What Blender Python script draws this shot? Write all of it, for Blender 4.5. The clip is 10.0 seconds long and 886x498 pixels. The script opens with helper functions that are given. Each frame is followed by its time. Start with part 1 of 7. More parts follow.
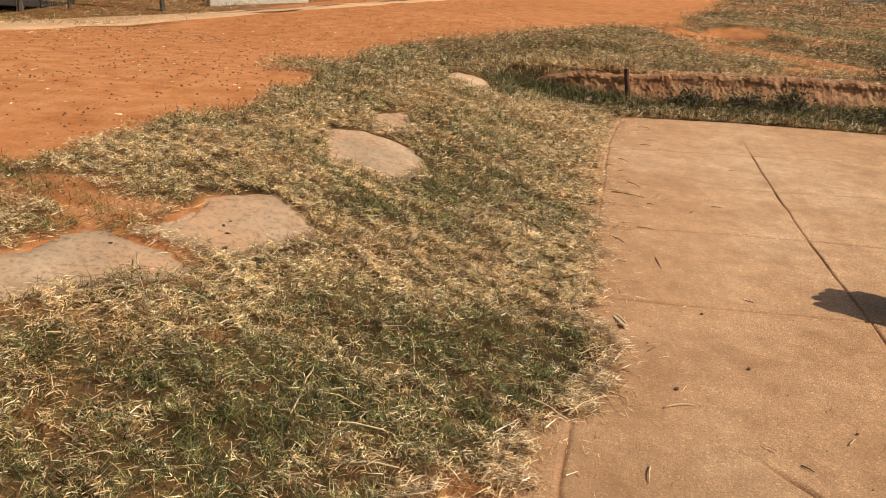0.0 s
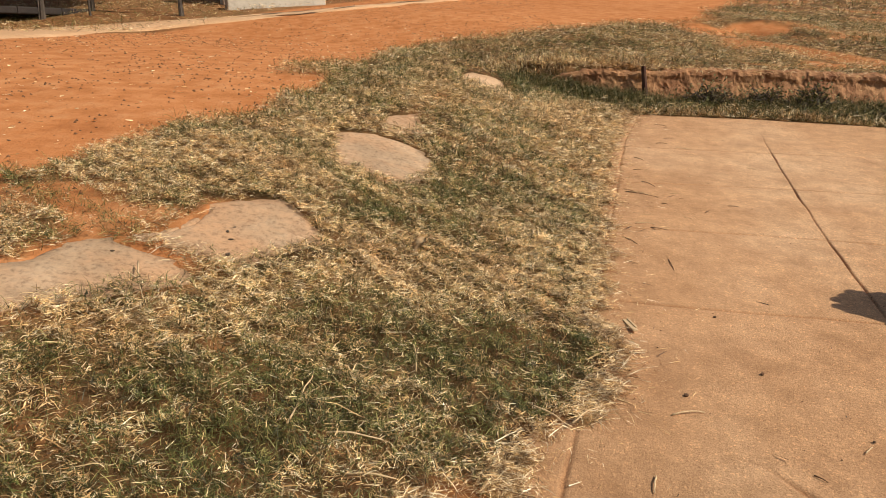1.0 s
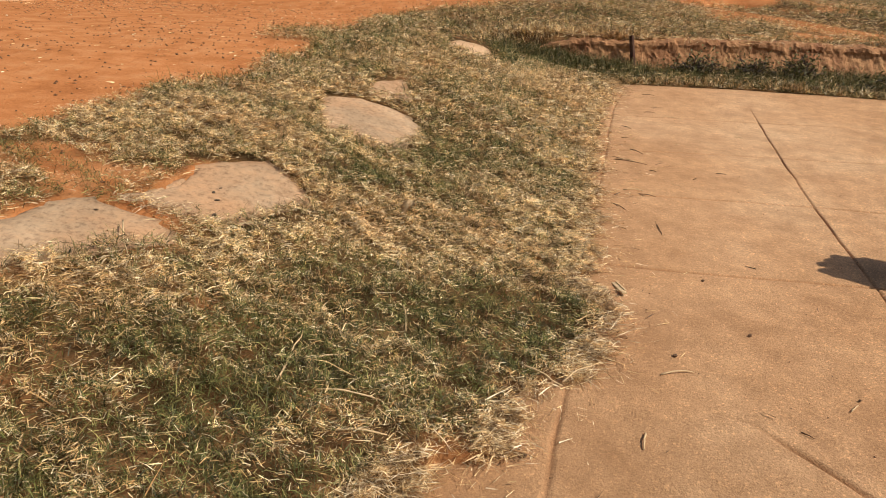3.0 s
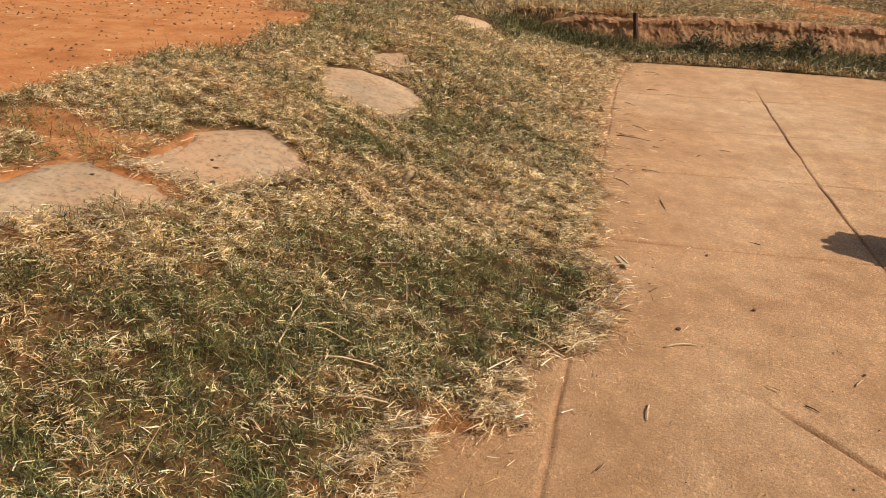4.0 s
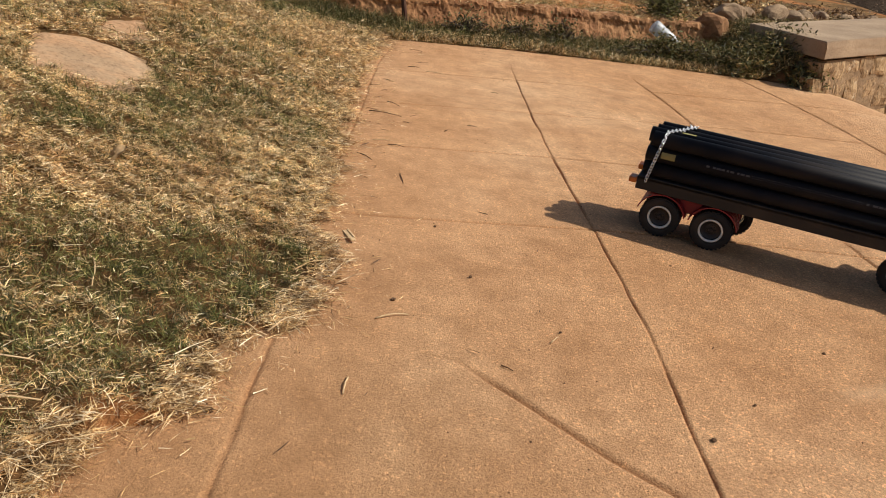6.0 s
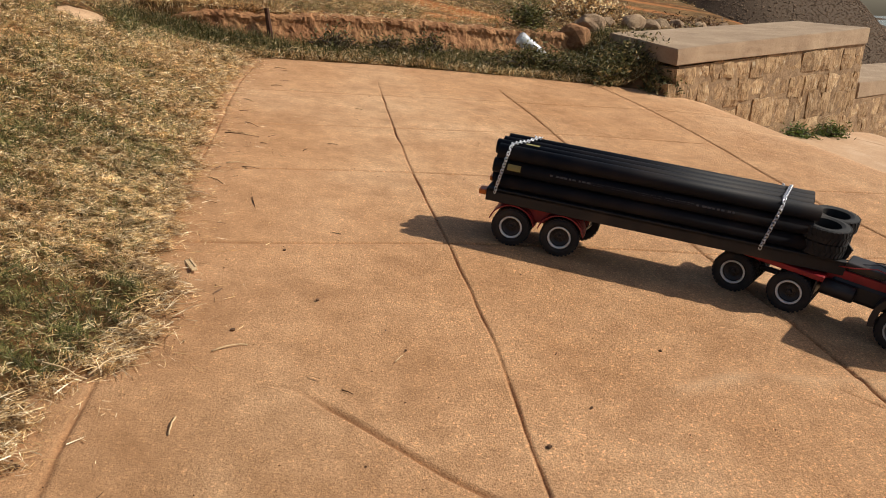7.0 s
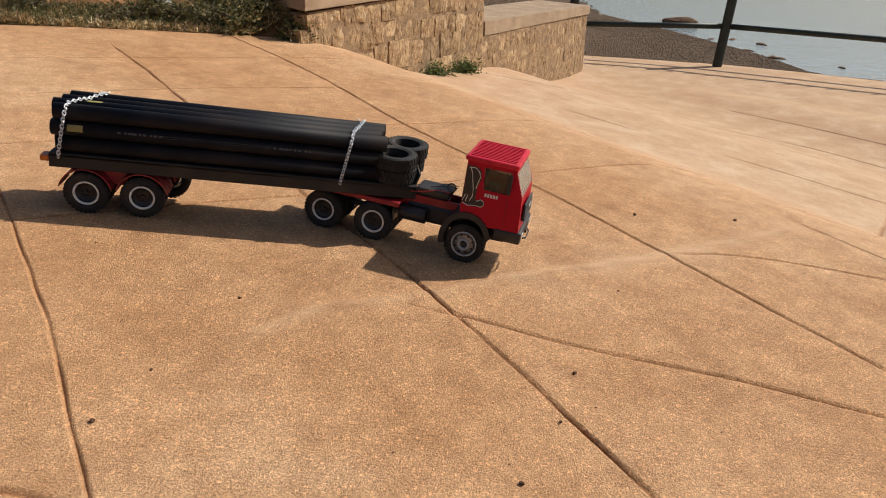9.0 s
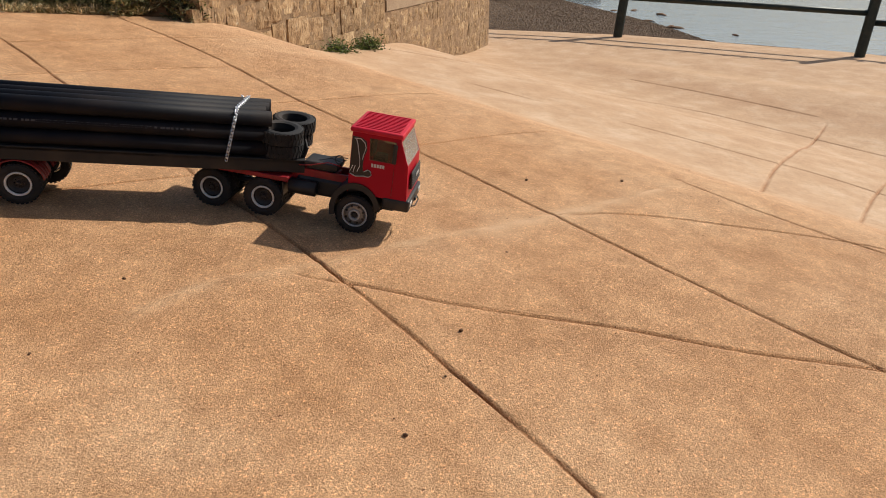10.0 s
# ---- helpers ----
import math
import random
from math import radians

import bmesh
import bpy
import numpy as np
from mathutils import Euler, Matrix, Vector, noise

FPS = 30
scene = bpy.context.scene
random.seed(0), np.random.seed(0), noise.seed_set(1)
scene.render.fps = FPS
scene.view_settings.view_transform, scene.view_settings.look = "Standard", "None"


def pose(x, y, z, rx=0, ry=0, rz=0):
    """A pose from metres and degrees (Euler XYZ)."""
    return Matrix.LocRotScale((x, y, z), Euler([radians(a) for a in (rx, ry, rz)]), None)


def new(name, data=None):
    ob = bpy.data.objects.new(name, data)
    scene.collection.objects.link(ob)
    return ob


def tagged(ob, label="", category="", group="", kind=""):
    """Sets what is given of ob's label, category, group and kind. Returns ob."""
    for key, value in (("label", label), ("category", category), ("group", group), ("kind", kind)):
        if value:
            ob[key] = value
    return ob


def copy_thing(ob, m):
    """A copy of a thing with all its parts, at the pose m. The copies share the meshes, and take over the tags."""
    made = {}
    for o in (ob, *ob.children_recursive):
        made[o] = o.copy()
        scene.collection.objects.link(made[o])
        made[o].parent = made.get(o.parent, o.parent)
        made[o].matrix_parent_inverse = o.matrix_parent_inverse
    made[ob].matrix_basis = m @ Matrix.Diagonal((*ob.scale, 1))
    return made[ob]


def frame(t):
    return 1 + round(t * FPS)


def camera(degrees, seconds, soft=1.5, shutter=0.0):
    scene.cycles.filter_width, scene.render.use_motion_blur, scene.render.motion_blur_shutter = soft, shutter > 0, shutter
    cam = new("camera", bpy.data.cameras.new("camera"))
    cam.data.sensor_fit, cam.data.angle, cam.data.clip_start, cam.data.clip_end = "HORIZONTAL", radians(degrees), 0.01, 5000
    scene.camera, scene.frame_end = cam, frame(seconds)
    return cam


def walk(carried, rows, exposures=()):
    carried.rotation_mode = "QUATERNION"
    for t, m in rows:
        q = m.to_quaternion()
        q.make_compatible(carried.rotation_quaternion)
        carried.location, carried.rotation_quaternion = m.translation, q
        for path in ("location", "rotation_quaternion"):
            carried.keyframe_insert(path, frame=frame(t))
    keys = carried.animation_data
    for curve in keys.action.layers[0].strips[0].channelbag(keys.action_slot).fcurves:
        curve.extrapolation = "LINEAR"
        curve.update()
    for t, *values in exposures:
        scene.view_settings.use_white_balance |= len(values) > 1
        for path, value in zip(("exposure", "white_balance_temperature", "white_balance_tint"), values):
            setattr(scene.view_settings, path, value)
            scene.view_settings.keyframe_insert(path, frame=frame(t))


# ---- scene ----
# ---- camera ----
cam = camera(61.57, 10.0, 1.0)
EXPOSURES = [(0.0, 0.0, 6700, 10), (4.5, 0.0, 6650, 10), (5.5, -0.03, 6640, 10), (7.0, -0.05, 6640, 10), (8.0, -0.03, 6560, 10), (8.8, 0.0, 6500, 10), (10.0, 0.0, 6480, 10)]
SUN_STRENGTH, SKY_STRENGTH = 4.3, 0.078
PATH = [
    (0.0, pose(0.0000, 0.0000, 0.6270, 74.847, 0.377, 0.313)),
    (0.5, pose(0.0104, 0.0056, 0.6432, 75.000, 0.698, 0.459)),
    (1.0, pose(0.0342, 0.0216, 0.6296, 74.843, 1.360, 1.917)),
    (1.5, pose(0.0417, 0.0124, 0.6252, 75.029, 1.345, 1.210)),
    (2.0, pose(0.0292, 0.0189, 0.6138, 74.275, 1.108, 1.064)),
    (2.5, pose(0.0273, 0.0227, 0.6087, 73.547, 0.994, 0.762)),
    (4.0, pose(0.0166, 0.0348, 0.5795, 71.529, 0.153, 0.817)),
    (4.5, pose(0.0394, 0.0448, 0.5603, 70.727, -0.588, -0.925)),
    (5.0, pose(0.0873, 0.0491, 0.5524, 69.905, -2.051, -5.800)),
    (5.5, pose(0.1387, 0.0551, 0.5522, 70.009, -2.460, -10.040)),
    (7.0, pose(0.2730, 0.0327, 0.5703, 71.652, -1.511, -21.805)),
    (7.5, pose(0.3526, 0.0254, 0.5653, 71.469, -1.103, -27.729)),
    (8.0, pose(0.4104, -0.0043, 0.5647, 71.144, -1.618, -33.507)),
    (8.5, pose(0.4488, -0.0482, 0.5617, 70.013, -1.719, -39.905)),
    (9.0, pose(0.4751, -0.0912, 0.5616, 68.661, -1.096, -45.291)),
    (9.5, pose(0.4887, -0.1362, 0.5575, 67.809, -0.666, -49.844)),
    (10.0, pose(0.4887, -0.1657, 0.5548, 67.136, -0.413, -51.962)),
]
walk(cam, PATH, EXPOSURES)

# ---- world and sun ----
SUN_DIR = Vector((0.68, -0.262, 0.682)).normalized()
world = bpy.data.worlds.new("sky")
scene.world = world
world.use_nodes = True
wn = world.node_tree.nodes
sky = wn.new("ShaderNodeTexSky")
sky.sky_type = "NISHITA"
sky.sun_disc = False
sky.sun_elevation = math.asin(SUN_DIR.z)
sky.sun_rotation = math.atan2(SUN_DIR.x, SUN_DIR.y)
sky.dust_density = 2.5
world.node_tree.links.new(sky.outputs[0], wn["Background"].inputs["Color"])
wn["Background"].inputs["Strength"].default_value = SKY_STRENGTH
sun = new("sun", bpy.data.lights.new("sun", "SUN"))
sun.data.energy = SUN_STRENGTH
sun.data.angle = radians(0.6)
sun.data.color = (1.0, 0.93, 0.82)
sun.rotation_euler = (-SUN_DIR).to_track_quat("-Z", "Y").to_euler()


# ---- materials ----
def mat(name):
    m = bpy.data.materials.new(name)
    m.use_nodes = True
    t = m.node_tree
    return m, t.nodes, t.links, t.nodes["Principled BSDF"]


def tex(nodes, links, kind, scale, detail=4.0, vec=None, rough=0.6):
    n = nodes.new("ShaderNodeTexNoise" if kind == "noise" else "ShaderNodeTexVoronoi")
    n.inputs["Scale"].default_value = scale
    if kind == "noise":
        n.inputs["Detail"].default_value = detail
        n.inputs["Roughness"].default_value = rough
    if vec is None:
        g = nodes.new("ShaderNodeNewGeometry")
        vec = g.outputs["Position"]
    links.new(vec, n.inputs["Vector"])
    return n


def ramp(nodes, links, fac, stops):
    r = nodes.new("ShaderNodeValToRGB")
    e = r.color_ramp.elements
    while len(e) < len(stops):
        e.new(0.5)
    for el, (p, c) in zip(e, stops):
        el.position = p
        el.color = (*c, 1) if len(c) == 3 else c
    links.new(fac, r.inputs["Fac"])
    return r


def mix(nodes, links, fac, a, b, mode="MIX"):
    m = nodes.new("ShaderNodeMix")
    m.data_type = "RGBA"
    m.blend_type = mode
    for sock, v in ((m.inputs["Factor"], fac), (m.inputs["A"], a), (m.inputs["B"], b)):
        if hasattr(v, "links"):
            links.new(v, sock)
        elif isinstance(v, (int, float)):
            sock.default_value = v
        else:
            sock.default_value = (*v, 1)
    return m.outputs["Result"]


def bump(nodes, links, bsdf, height, strength, distance, normal=None):
    b = nodes.new("ShaderNodeBump")
    b.inputs["Strength"].default_value = strength
    b.inputs["Distance"].default_value = distance
    links.new(height, b.inputs["Height"])
    if normal is not None:
        links.new(normal, b.inputs["Normal"])
    links.new(b.outputs["Normal"], bsdf.inputs["Normal"])
    return b.outputs["Normal"]


def plain(name, color, rough=0.5, metal=0.0, vary=0.25, scale=60.0, bumps=0.0, coat=0.0):
    """A painted, rubber or metal surface with slight dirt and wear."""
    m, n, l, b = mat(name)
    tc = n.new("ShaderNodeTexCoord")
    a = tex(n, l, "noise", scale, 5, tc.outputs["Object"])
    c = tex(n, l, "noise", scale / 7, 3, tc.outputs["Object"])
    dark = tuple(v * (1 - vary) for v in color)
    dusty = tuple(v * (1 - 0.35 * vary) + 0.35 * vary * d for v, d in zip(color, (0.4, 0.26, 0.15)))
    c1 = ramp(n, l, a.outputs["Fac"], [(0.3, dark), (0.6, color)])
    f = ramp(n, l, c.outputs["Fac"], [(0.48, (0, 0, 0)), (0.75, (0.8, 0.8, 0.8))])
    l.new(mix(n, l, f.outputs["Color"], c1.outputs["Color"], dusty), b.inputs["Base Color"])
    b.inputs["Roughness"].default_value = rough
    b.inputs["Metallic"].default_value = metal
    b.inputs["Coat Weight"].default_value = coat
    if bumps:
        bump(n, l, b, a.outputs["Fac"], bumps, 0.001)
    return m


def concrete_mat():
    """Exposed-aggregate concrete stained by red laterite dust."""
    m, n, l, b = mat("dusty_concrete")
    big = tex(n, l, "noise", 1.3, 4)
    mid = tex(n, l, "noise", 7.0, 6)
    fine = tex(n, l, "noise", 340.0, 3, rough=0.75)
    speck = tex(n, l, "voronoi", 300.0)
    pit = tex(n, l, "voronoi", 95.0)
    c1 = ramp(n, l, big.outputs["Fac"], [(0.32, (0.515, 0.276, 0.129)), (0.52, (0.580, 0.333, 0.172)), (0.7, (0.648, 0.410, 0.234))])
    c2 = ramp(n, l, mid.outputs["Fac"], [(0.28, (0.80, 0.76, 0.72)), (0.45, (0.96, 0.95, 0.94)), (0.6, (1.03, 1.035, 1.04)), (0.75, (1.14, 1.17, 1.2))])
    c3 = ramp(n, l, fine.outputs["Fac"], [(0.34, (0.60, 0.57, 0.54)), (0.5, (0.98, 0.98, 0.98)), (0.66, (1.2, 1.2, 1.19))])
    sc = n.new("ShaderNodeSeparateColor")
    l.new(speck.outputs["Color"], sc.inputs[0])
    c4 = ramp(n, l, sc.outputs["Red"], [(0.0, (0.80, 0.77, 0.74)), (0.25, (0.98, 0.98, 0.98)), (0.86, (1.03, 1.03, 1.02)), (1.0, (1.5, 1.48, 1.42))])
    c5 = ramp(n, l, pit.outputs["Distance"], [(0.05, (0.5, 0.45, 0.4)), (0.16, (1, 1, 1))])
    g = n.new("ShaderNodeNewGeometry")
    sep = n.new("ShaderNodeSeparateXYZ")
    l.new(g.outputs["Position"], sep.inputs[0])
    # towards the lawn a skin of dust hides the grain
    dust = n.new("ShaderNodeMath")
    dust.operation = "MULTIPLY_ADD"
    l.new(mid.outputs["Fac"], dust.inputs[0])
    dust.inputs[1].default_value = 1.1
    tilt = n.new("ShaderNodeMath")
    tilt.operation = "MULTIPLY_ADD"
    l.new(sep.outputs["Y"], tilt.inputs[0])
    tilt.inputs[1].default_value = -0.32
    l.new(sep.outputs["X"], tilt.inputs[2])
    l.new(tilt.outputs[0], dust.inputs[2])
    bare = n.new("ShaderNodeMapRange")
    bare.inputs["From Min"].default_value, bare.inputs["From Max"].default_value = 0.25, 1.2
    bare.inputs["To Min"].default_value, bare.inputs["To Max"].default_value = 0.5, 1.0
    l.new(dust.outputs[0], bare.inputs["Value"])
    grain = mix(n, l, 1.0, c3.outputs["Color"], c4.outputs["Color"], "MULTIPLY")
    col = mix(n, l, 1.0, c1.outputs["Color"], c2.outputs["Color"], "MULTIPLY")
    col = mix(n, l, bare.outputs["Result"], col, mix(n, l, 1.0, col, grain, "MULTIPLY"))
    col = mix(n, l, 0.3, col, c5.outputs["Color"], "MULTIPLY")
    col = mix(n, l, 1.0, col, mix(n, l, bare.outputs["Result"], (0.73, 0.73, 0.74), (1.0, 1.0, 1.0)), "MULTIPLY")
    # smoother, paler concrete past the crest of the ramp
    add = n.new("ShaderNodeMath")
    add.operation = "MULTIPLY_ADD"
    l.new(mid.outputs["Fac"], add.inputs[0])
    add.inputs[1].default_value = 0.6
    l.new(sep.outputs["X"], add.inputs[2])
    f = n.new("ShaderNodeMapRange")
    f.inputs["From Min"].default_value, f.inputs["From Max"].default_value = 2.7, 4.2
    l.new(add.outputs[0], f.inputs["Value"])
    streak = tex(n, l, "noise", 4.5, 9)
    pale = ramp(n, l, streak.outputs["Fac"], [(0.3, (0.455, 0.295, 0.178)), (0.5, (0.510, 0.345, 0.216)), (0.7, (0.585, 0.430, 0.296))])
    pale2 = mix(n, l, 0.4, pale.outputs["Color"], c2.outputs["Color"], "MULTIPLY")
    coarse = tex(n, l, "noise", 42.0, 4, rough=0.75)
    c6 = ramp(n, l, coarse.outputs["Fac"], [(0.3, (0.86, 0.84, 0.83)), (0.5, (1, 1, 1)), (0.7, (1.06, 1.06, 1.06))])
    pale2 = mix(n, l, 1.0, pale2, c6.outputs["Color"], "MULTIPLY")
    part_way = n.new("ShaderNodeMath")
    part_way.operation = "MULTIPLY"
    l.new(f.outputs["Result"], part_way.inputs[0])
    part_way.inputs[1].default_value = 0.85
    # hand-sized mottling, and pale worn flecks
    patch = tex(n, l, "noise", 21.0, 6, rough=0.7)
    c7 = ramp(n, l, patch.outputs["Fac"], [(0.34, (0.88, 0.86, 0.83)), (0.5, (1.03, 1.03, 1.03)), (0.66, (1.2, 1.21, 1.22))])
    col = mix(n, l, 0.8, col, c7.outputs["Color"], "MULTIPLY")
    col = mix(n, l, part_way.outputs[0], col, pale2)
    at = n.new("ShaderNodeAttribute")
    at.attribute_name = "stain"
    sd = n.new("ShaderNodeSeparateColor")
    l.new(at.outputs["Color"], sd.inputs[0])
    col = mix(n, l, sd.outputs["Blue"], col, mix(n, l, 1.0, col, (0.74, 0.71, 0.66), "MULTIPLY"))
    col = mix(n, l, sd.outputs["Green"], col, (0.68, 0.45, 0.27))
    col = mix(n, l, sd.outputs["Red"], col, mix(n, l, 1.0, col, (0.72, 0.58, 0.48), "MULTIPLY"))
    l.new(col, b.inputs["Base Color"])
    b.inputs["Roughness"].default_value = 0.85
    b.inputs["Specular IOR Level"].default_value = 0.3
    h = n.new("ShaderNodeMath")
    h.operation = "ADD"
    sand = tex(n, l, "noise", 150.0, 4, rough=0.8)
    l.new(sand.outputs["Fac"], h.inputs[0])
    l.new(fine.outputs["Fac"], h.inputs[1])
    nrm = bump(n, l, b, mid.outputs["Fac"], 0.12, 0.012)
    amp = n.new("ShaderNodeMapRange")
    amp.inputs["From Min"].default_value, amp.inputs["From Max"].default_value = 0, 1
    amp.inputs["To Min"].default_value, amp.inputs["To Max"].default_value = 0.85, 0.25
    l.new(f.outputs["Result"], amp.inputs["Value"])
    amp2 = n.new("ShaderNodeMath")
    amp2.operation = "MULTIPLY"
    l.new(amp.outputs["Result"], amp2.inputs[0])
    l.new(bare.outputs["Result"], amp2.inputs[1])
    bump(n, l, b, h.outputs[0], 0.5, 0.0042, nrm)
    l.new(amp2.outputs[0], n["Bump.001"].inputs["Strength"])
    return m


def soil_mat():
    """Red laterite earth, straw-brown where grass grows with shade between blades painted in, dark gravel on the beach.
    """
    m, n, l, b = mat("laterite_soil")
    big = tex(n, l, "noise", 0.9, 5)
    mid = tex(n, l, "noise", 12.0, 6)
    fine = tex(n, l, "noise", 120.0, 4)
    peb = tex(n, l, "voronoi", 38.0)
    red = ramp(n, l, mid.outputs["Fac"], [(0.3, (0.40, 0.148, 0.050)), (0.5, (0.515, 0.207, 0.076)), (0.72, (0.575, 0.27, 0.115))])
    tint = ramp(n, l, big.outputs["Fac"], [(0.35, (0.9, 0.86, 0.82)), (0.6, (1, 1, 1))])
    spots = ramp(n, l, peb.outputs["Distance"], [(0.10, (0.55, 0.5, 0.46)), (0.17, (1, 1, 1))])
    col = mix(n, l, 1.0, red.outputs["Color"], tint.outputs["Color"], "MULTIPLY")
    col = mix(n, l, 0.5, col, spots.outputs["Color"], "MULTIPLY")
    # brown litter soil; its near-black stops paint the shade between blades
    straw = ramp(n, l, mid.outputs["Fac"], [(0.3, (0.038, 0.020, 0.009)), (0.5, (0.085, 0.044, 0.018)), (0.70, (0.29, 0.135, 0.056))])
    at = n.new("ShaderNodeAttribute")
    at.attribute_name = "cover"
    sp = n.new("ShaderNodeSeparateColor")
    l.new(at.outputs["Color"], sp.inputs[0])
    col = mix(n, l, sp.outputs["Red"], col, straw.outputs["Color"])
    litter = ramp(n, l, fine.outputs["Fac"], [(0.32, (0.20, 0.115, 0.045)), (0.5, (0.40, 0.265, 0.115)), (0.68, (0.62, 0.45, 0.23))])
    col = mix(n, l, sp.outputs["Blue"], col, litter.outputs["Color"])
    grav = ramp(n, l, fine.outputs["Fac"], [(0.3, (0.045, 0.032, 0.023)), (0.55, (0.110, 0.078, 0.054)), (0.75, (0.21, 0.155, 0.112))])
    col = mix(n, l, sp.outputs["Green"], col, grav.outputs["Color"])
    l.new(col, b.inputs["Base Color"])
    b.inputs["Roughness"].default_value = 0.95
    b.inputs["Specular IOR Level"].default_value = 0.08
    nrm = bump(n, l, b, mid.outputs["Fac"], 0.5, 0.02)
    bump(n, l, b, fine.outputs["Fac"], 0.6, 0.006, nrm)
    return m


def rock_mat(name, dark, light, scale=6.0, grain=0.8, fine=16.0, stretch=1.0):
    m, n, l, b = mat(name)
    tc = n.new("ShaderNodeTexCoord")
    oi = n.new("ShaderNodeObjectInfo")
    va = n.new("ShaderNodeVectorMath")
    va.operation = "MULTIPLY_ADD"
    l.new(oi.outputs["Random"], va.inputs[0])
    va.inputs[1].default_value = (9.0, 7.0, 5.0)
    l.new(tc.outputs["Object"], va.inputs[2])
    a = tex(n, l, "noise", scale, 6, va.outputs[0])
    sq = n.new("ShaderNodeVectorMath")
    sq.operation = "MULTIPLY"
    l.new(va.outputs[0], sq.inputs[0])
    sq.inputs[1].default_value = (1.0, 1.0, stretch)
    c = tex(n, l, "noise", scale * fine, 5, sq.outputs[0])
    r1 = ramp(n, l, a.outputs["Fac"], [(0.3, dark), (0.68, light)])
    r2 = ramp(n, l, c.outputs["Fac"], [(0.28, (0.55, 0.52, 0.5)), (0.52, (1, 1, 1))])
    col = mix(n, l, grain, r1.outputs["Color"], r2.outputs["Color"], "MULTIPLY")
    tone = ramp(n, l, oi.outputs["Random"], [(0.0, (0.72, 0.68, 0.62)), (1.0, (1.1, 1.02, 0.95))])
    col = mix(n, l, 1.0, col, tone.outputs["Color"], "MULTIPLY")
    l.new(col, b.inputs["Base Color"])
    b.inputs["Roughness"].default_value = 0.9
    nrm = bump(n, l, b, a.outputs["Fac"], 0.5, 0.02)
    bump(n, l, b, c.outputs["Fac"], 0.7, 0.004, nrm)
    return m


def wall_stone_mat():
    """Split ochre sandstone: tone from stone to stone, pitted and streaked with lime."""
    m, n, l, b = mat("split_ochre_stone")
    tc = n.new("ShaderNodeTexCoord")
    oi = n.new("ShaderNodeObjectInfo")
    va = n.new("ShaderNodeVectorMath")
    va.operation = "MULTIPLY_ADD"
    l.new(oi.outputs["Random"], va.inputs[0])
    va.inputs[1].default_value = (9.0, 7.0, 5.0)
    l.new(tc.outputs["Object"], va.inputs[2])
    a = tex(n, l, "noise", 13.0, 6, va.outputs[0])
    furrow = n.new("ShaderNodeVectorMath")
    furrow.operation = "MULTIPLY"
    l.new(va.outputs[0], furrow.inputs[0])
    furrow.inputs[1].default_value = (1.0, 1.0, 0.3)
    c = tex(n, l, "noise", 85.0, 5, furrow.outputs[0])
    w = tex(n, l, "noise", 24.0, 3, va.outputs[0])
    base = ramp(n, l, a.outputs["Fac"], [(0.30, (0.20, 0.124, 0.066)), (0.48, (0.37, 0.252, 0.142)), (0.70, (0.54, 0.405, 0.25))])
    tone = ramp(n, l, oi.outputs["Random"], [(0.0, (0.76, 0.70, 0.62)), (0.35, (0.93, 0.86, 0.75)), (0.7, (1.04, 0.98, 0.89)), (1.0, (1.24, 1.20, 1.13))])
    col = mix(n, l, 1.0, base.outputs["Color"], tone.outputs["Color"], "MULTIPLY")
    pits = ramp(n, l, c.outputs["Fac"], [(0.34, (0.38, 0.34, 0.30)), (0.50, (1, 1, 1))])
    col = mix(n, l, 0.85, col, pits.outputs["Color"], "MULTIPLY")
    lime = ramp(n, l, w.outputs["Fac"], [(0.60, (0, 0, 0)), (0.72, (0.55, 0.55, 0.55))])
    pale = n.new("ShaderNodeRGB")
    pale.outputs[0].default_value = (0.60, 0.52, 0.38, 1)
    col = mix(n, l, lime.outputs["Color"], col, pale.outputs[0])
    l.new(col, b.inputs["Base Color"])
    b.inputs["Roughness"].default_value = 0.92
    nrm = bump(n, l, b, a.outputs["Fac"], 0.8, 0.03)
    bump(n, l, b, c.outputs["Fac"], 0.8, 0.006, nrm)
    return m


def leaf_mat(name, stops, rough=0.6, trans=0.25):
    """Blades and leaves: one tone per blade."""
    m, n, l, b = mat(name)
    g = n.new("ShaderNodeNewGeometry")
    r = ramp(n, l, g.outputs["Random Per Island"], stops)
    p = tex(n, l, "noise", 5.0, 3)
    t = ramp(n, l, p.outputs["Fac"], [(0.30, (0.84, 0.72, 0.62)), (0.48, (1.0, 0.98, 0.94)), (0.7, (1.12, 1.10, 1.05))])
    col = mix(n, l, 1.0, r.outputs["Color"], t.outputs["Color"], "MULTIPLY")
    # tufts: some rotted and brown, some bleached
    q = tex(n, l, "noise", 46.0, 2)
    u = ramp(n, l, q.outputs["Fac"], [(0.36, (0.34, 0.28, 0.23)), (0.49, (0.95, 0.93, 0.90)), (0.64, (1.5, 1.5, 1.46))])
    col = mix(n, l, 0.85, col, u.outputs["Color"], "MULTIPLY")
    l.new(col, b.inputs["Base Color"])
    b.inputs["Roughness"].default_value = rough
    b.inputs["Specular IOR Level"].default_value = 0.3
    tr = n.new("ShaderNodeBsdfTranslucent")
    l.new(col, tr.inputs["Color"])
    ms = n.new("ShaderNodeMixShader")
    ms.inputs[0].default_value = trans
    l.new(b.outputs[0], ms.inputs[1])
    l.new(tr.outputs[0], ms.inputs[2])
    l.new(ms.outputs[0], n["Material Output"].inputs["Surface"])
    return m


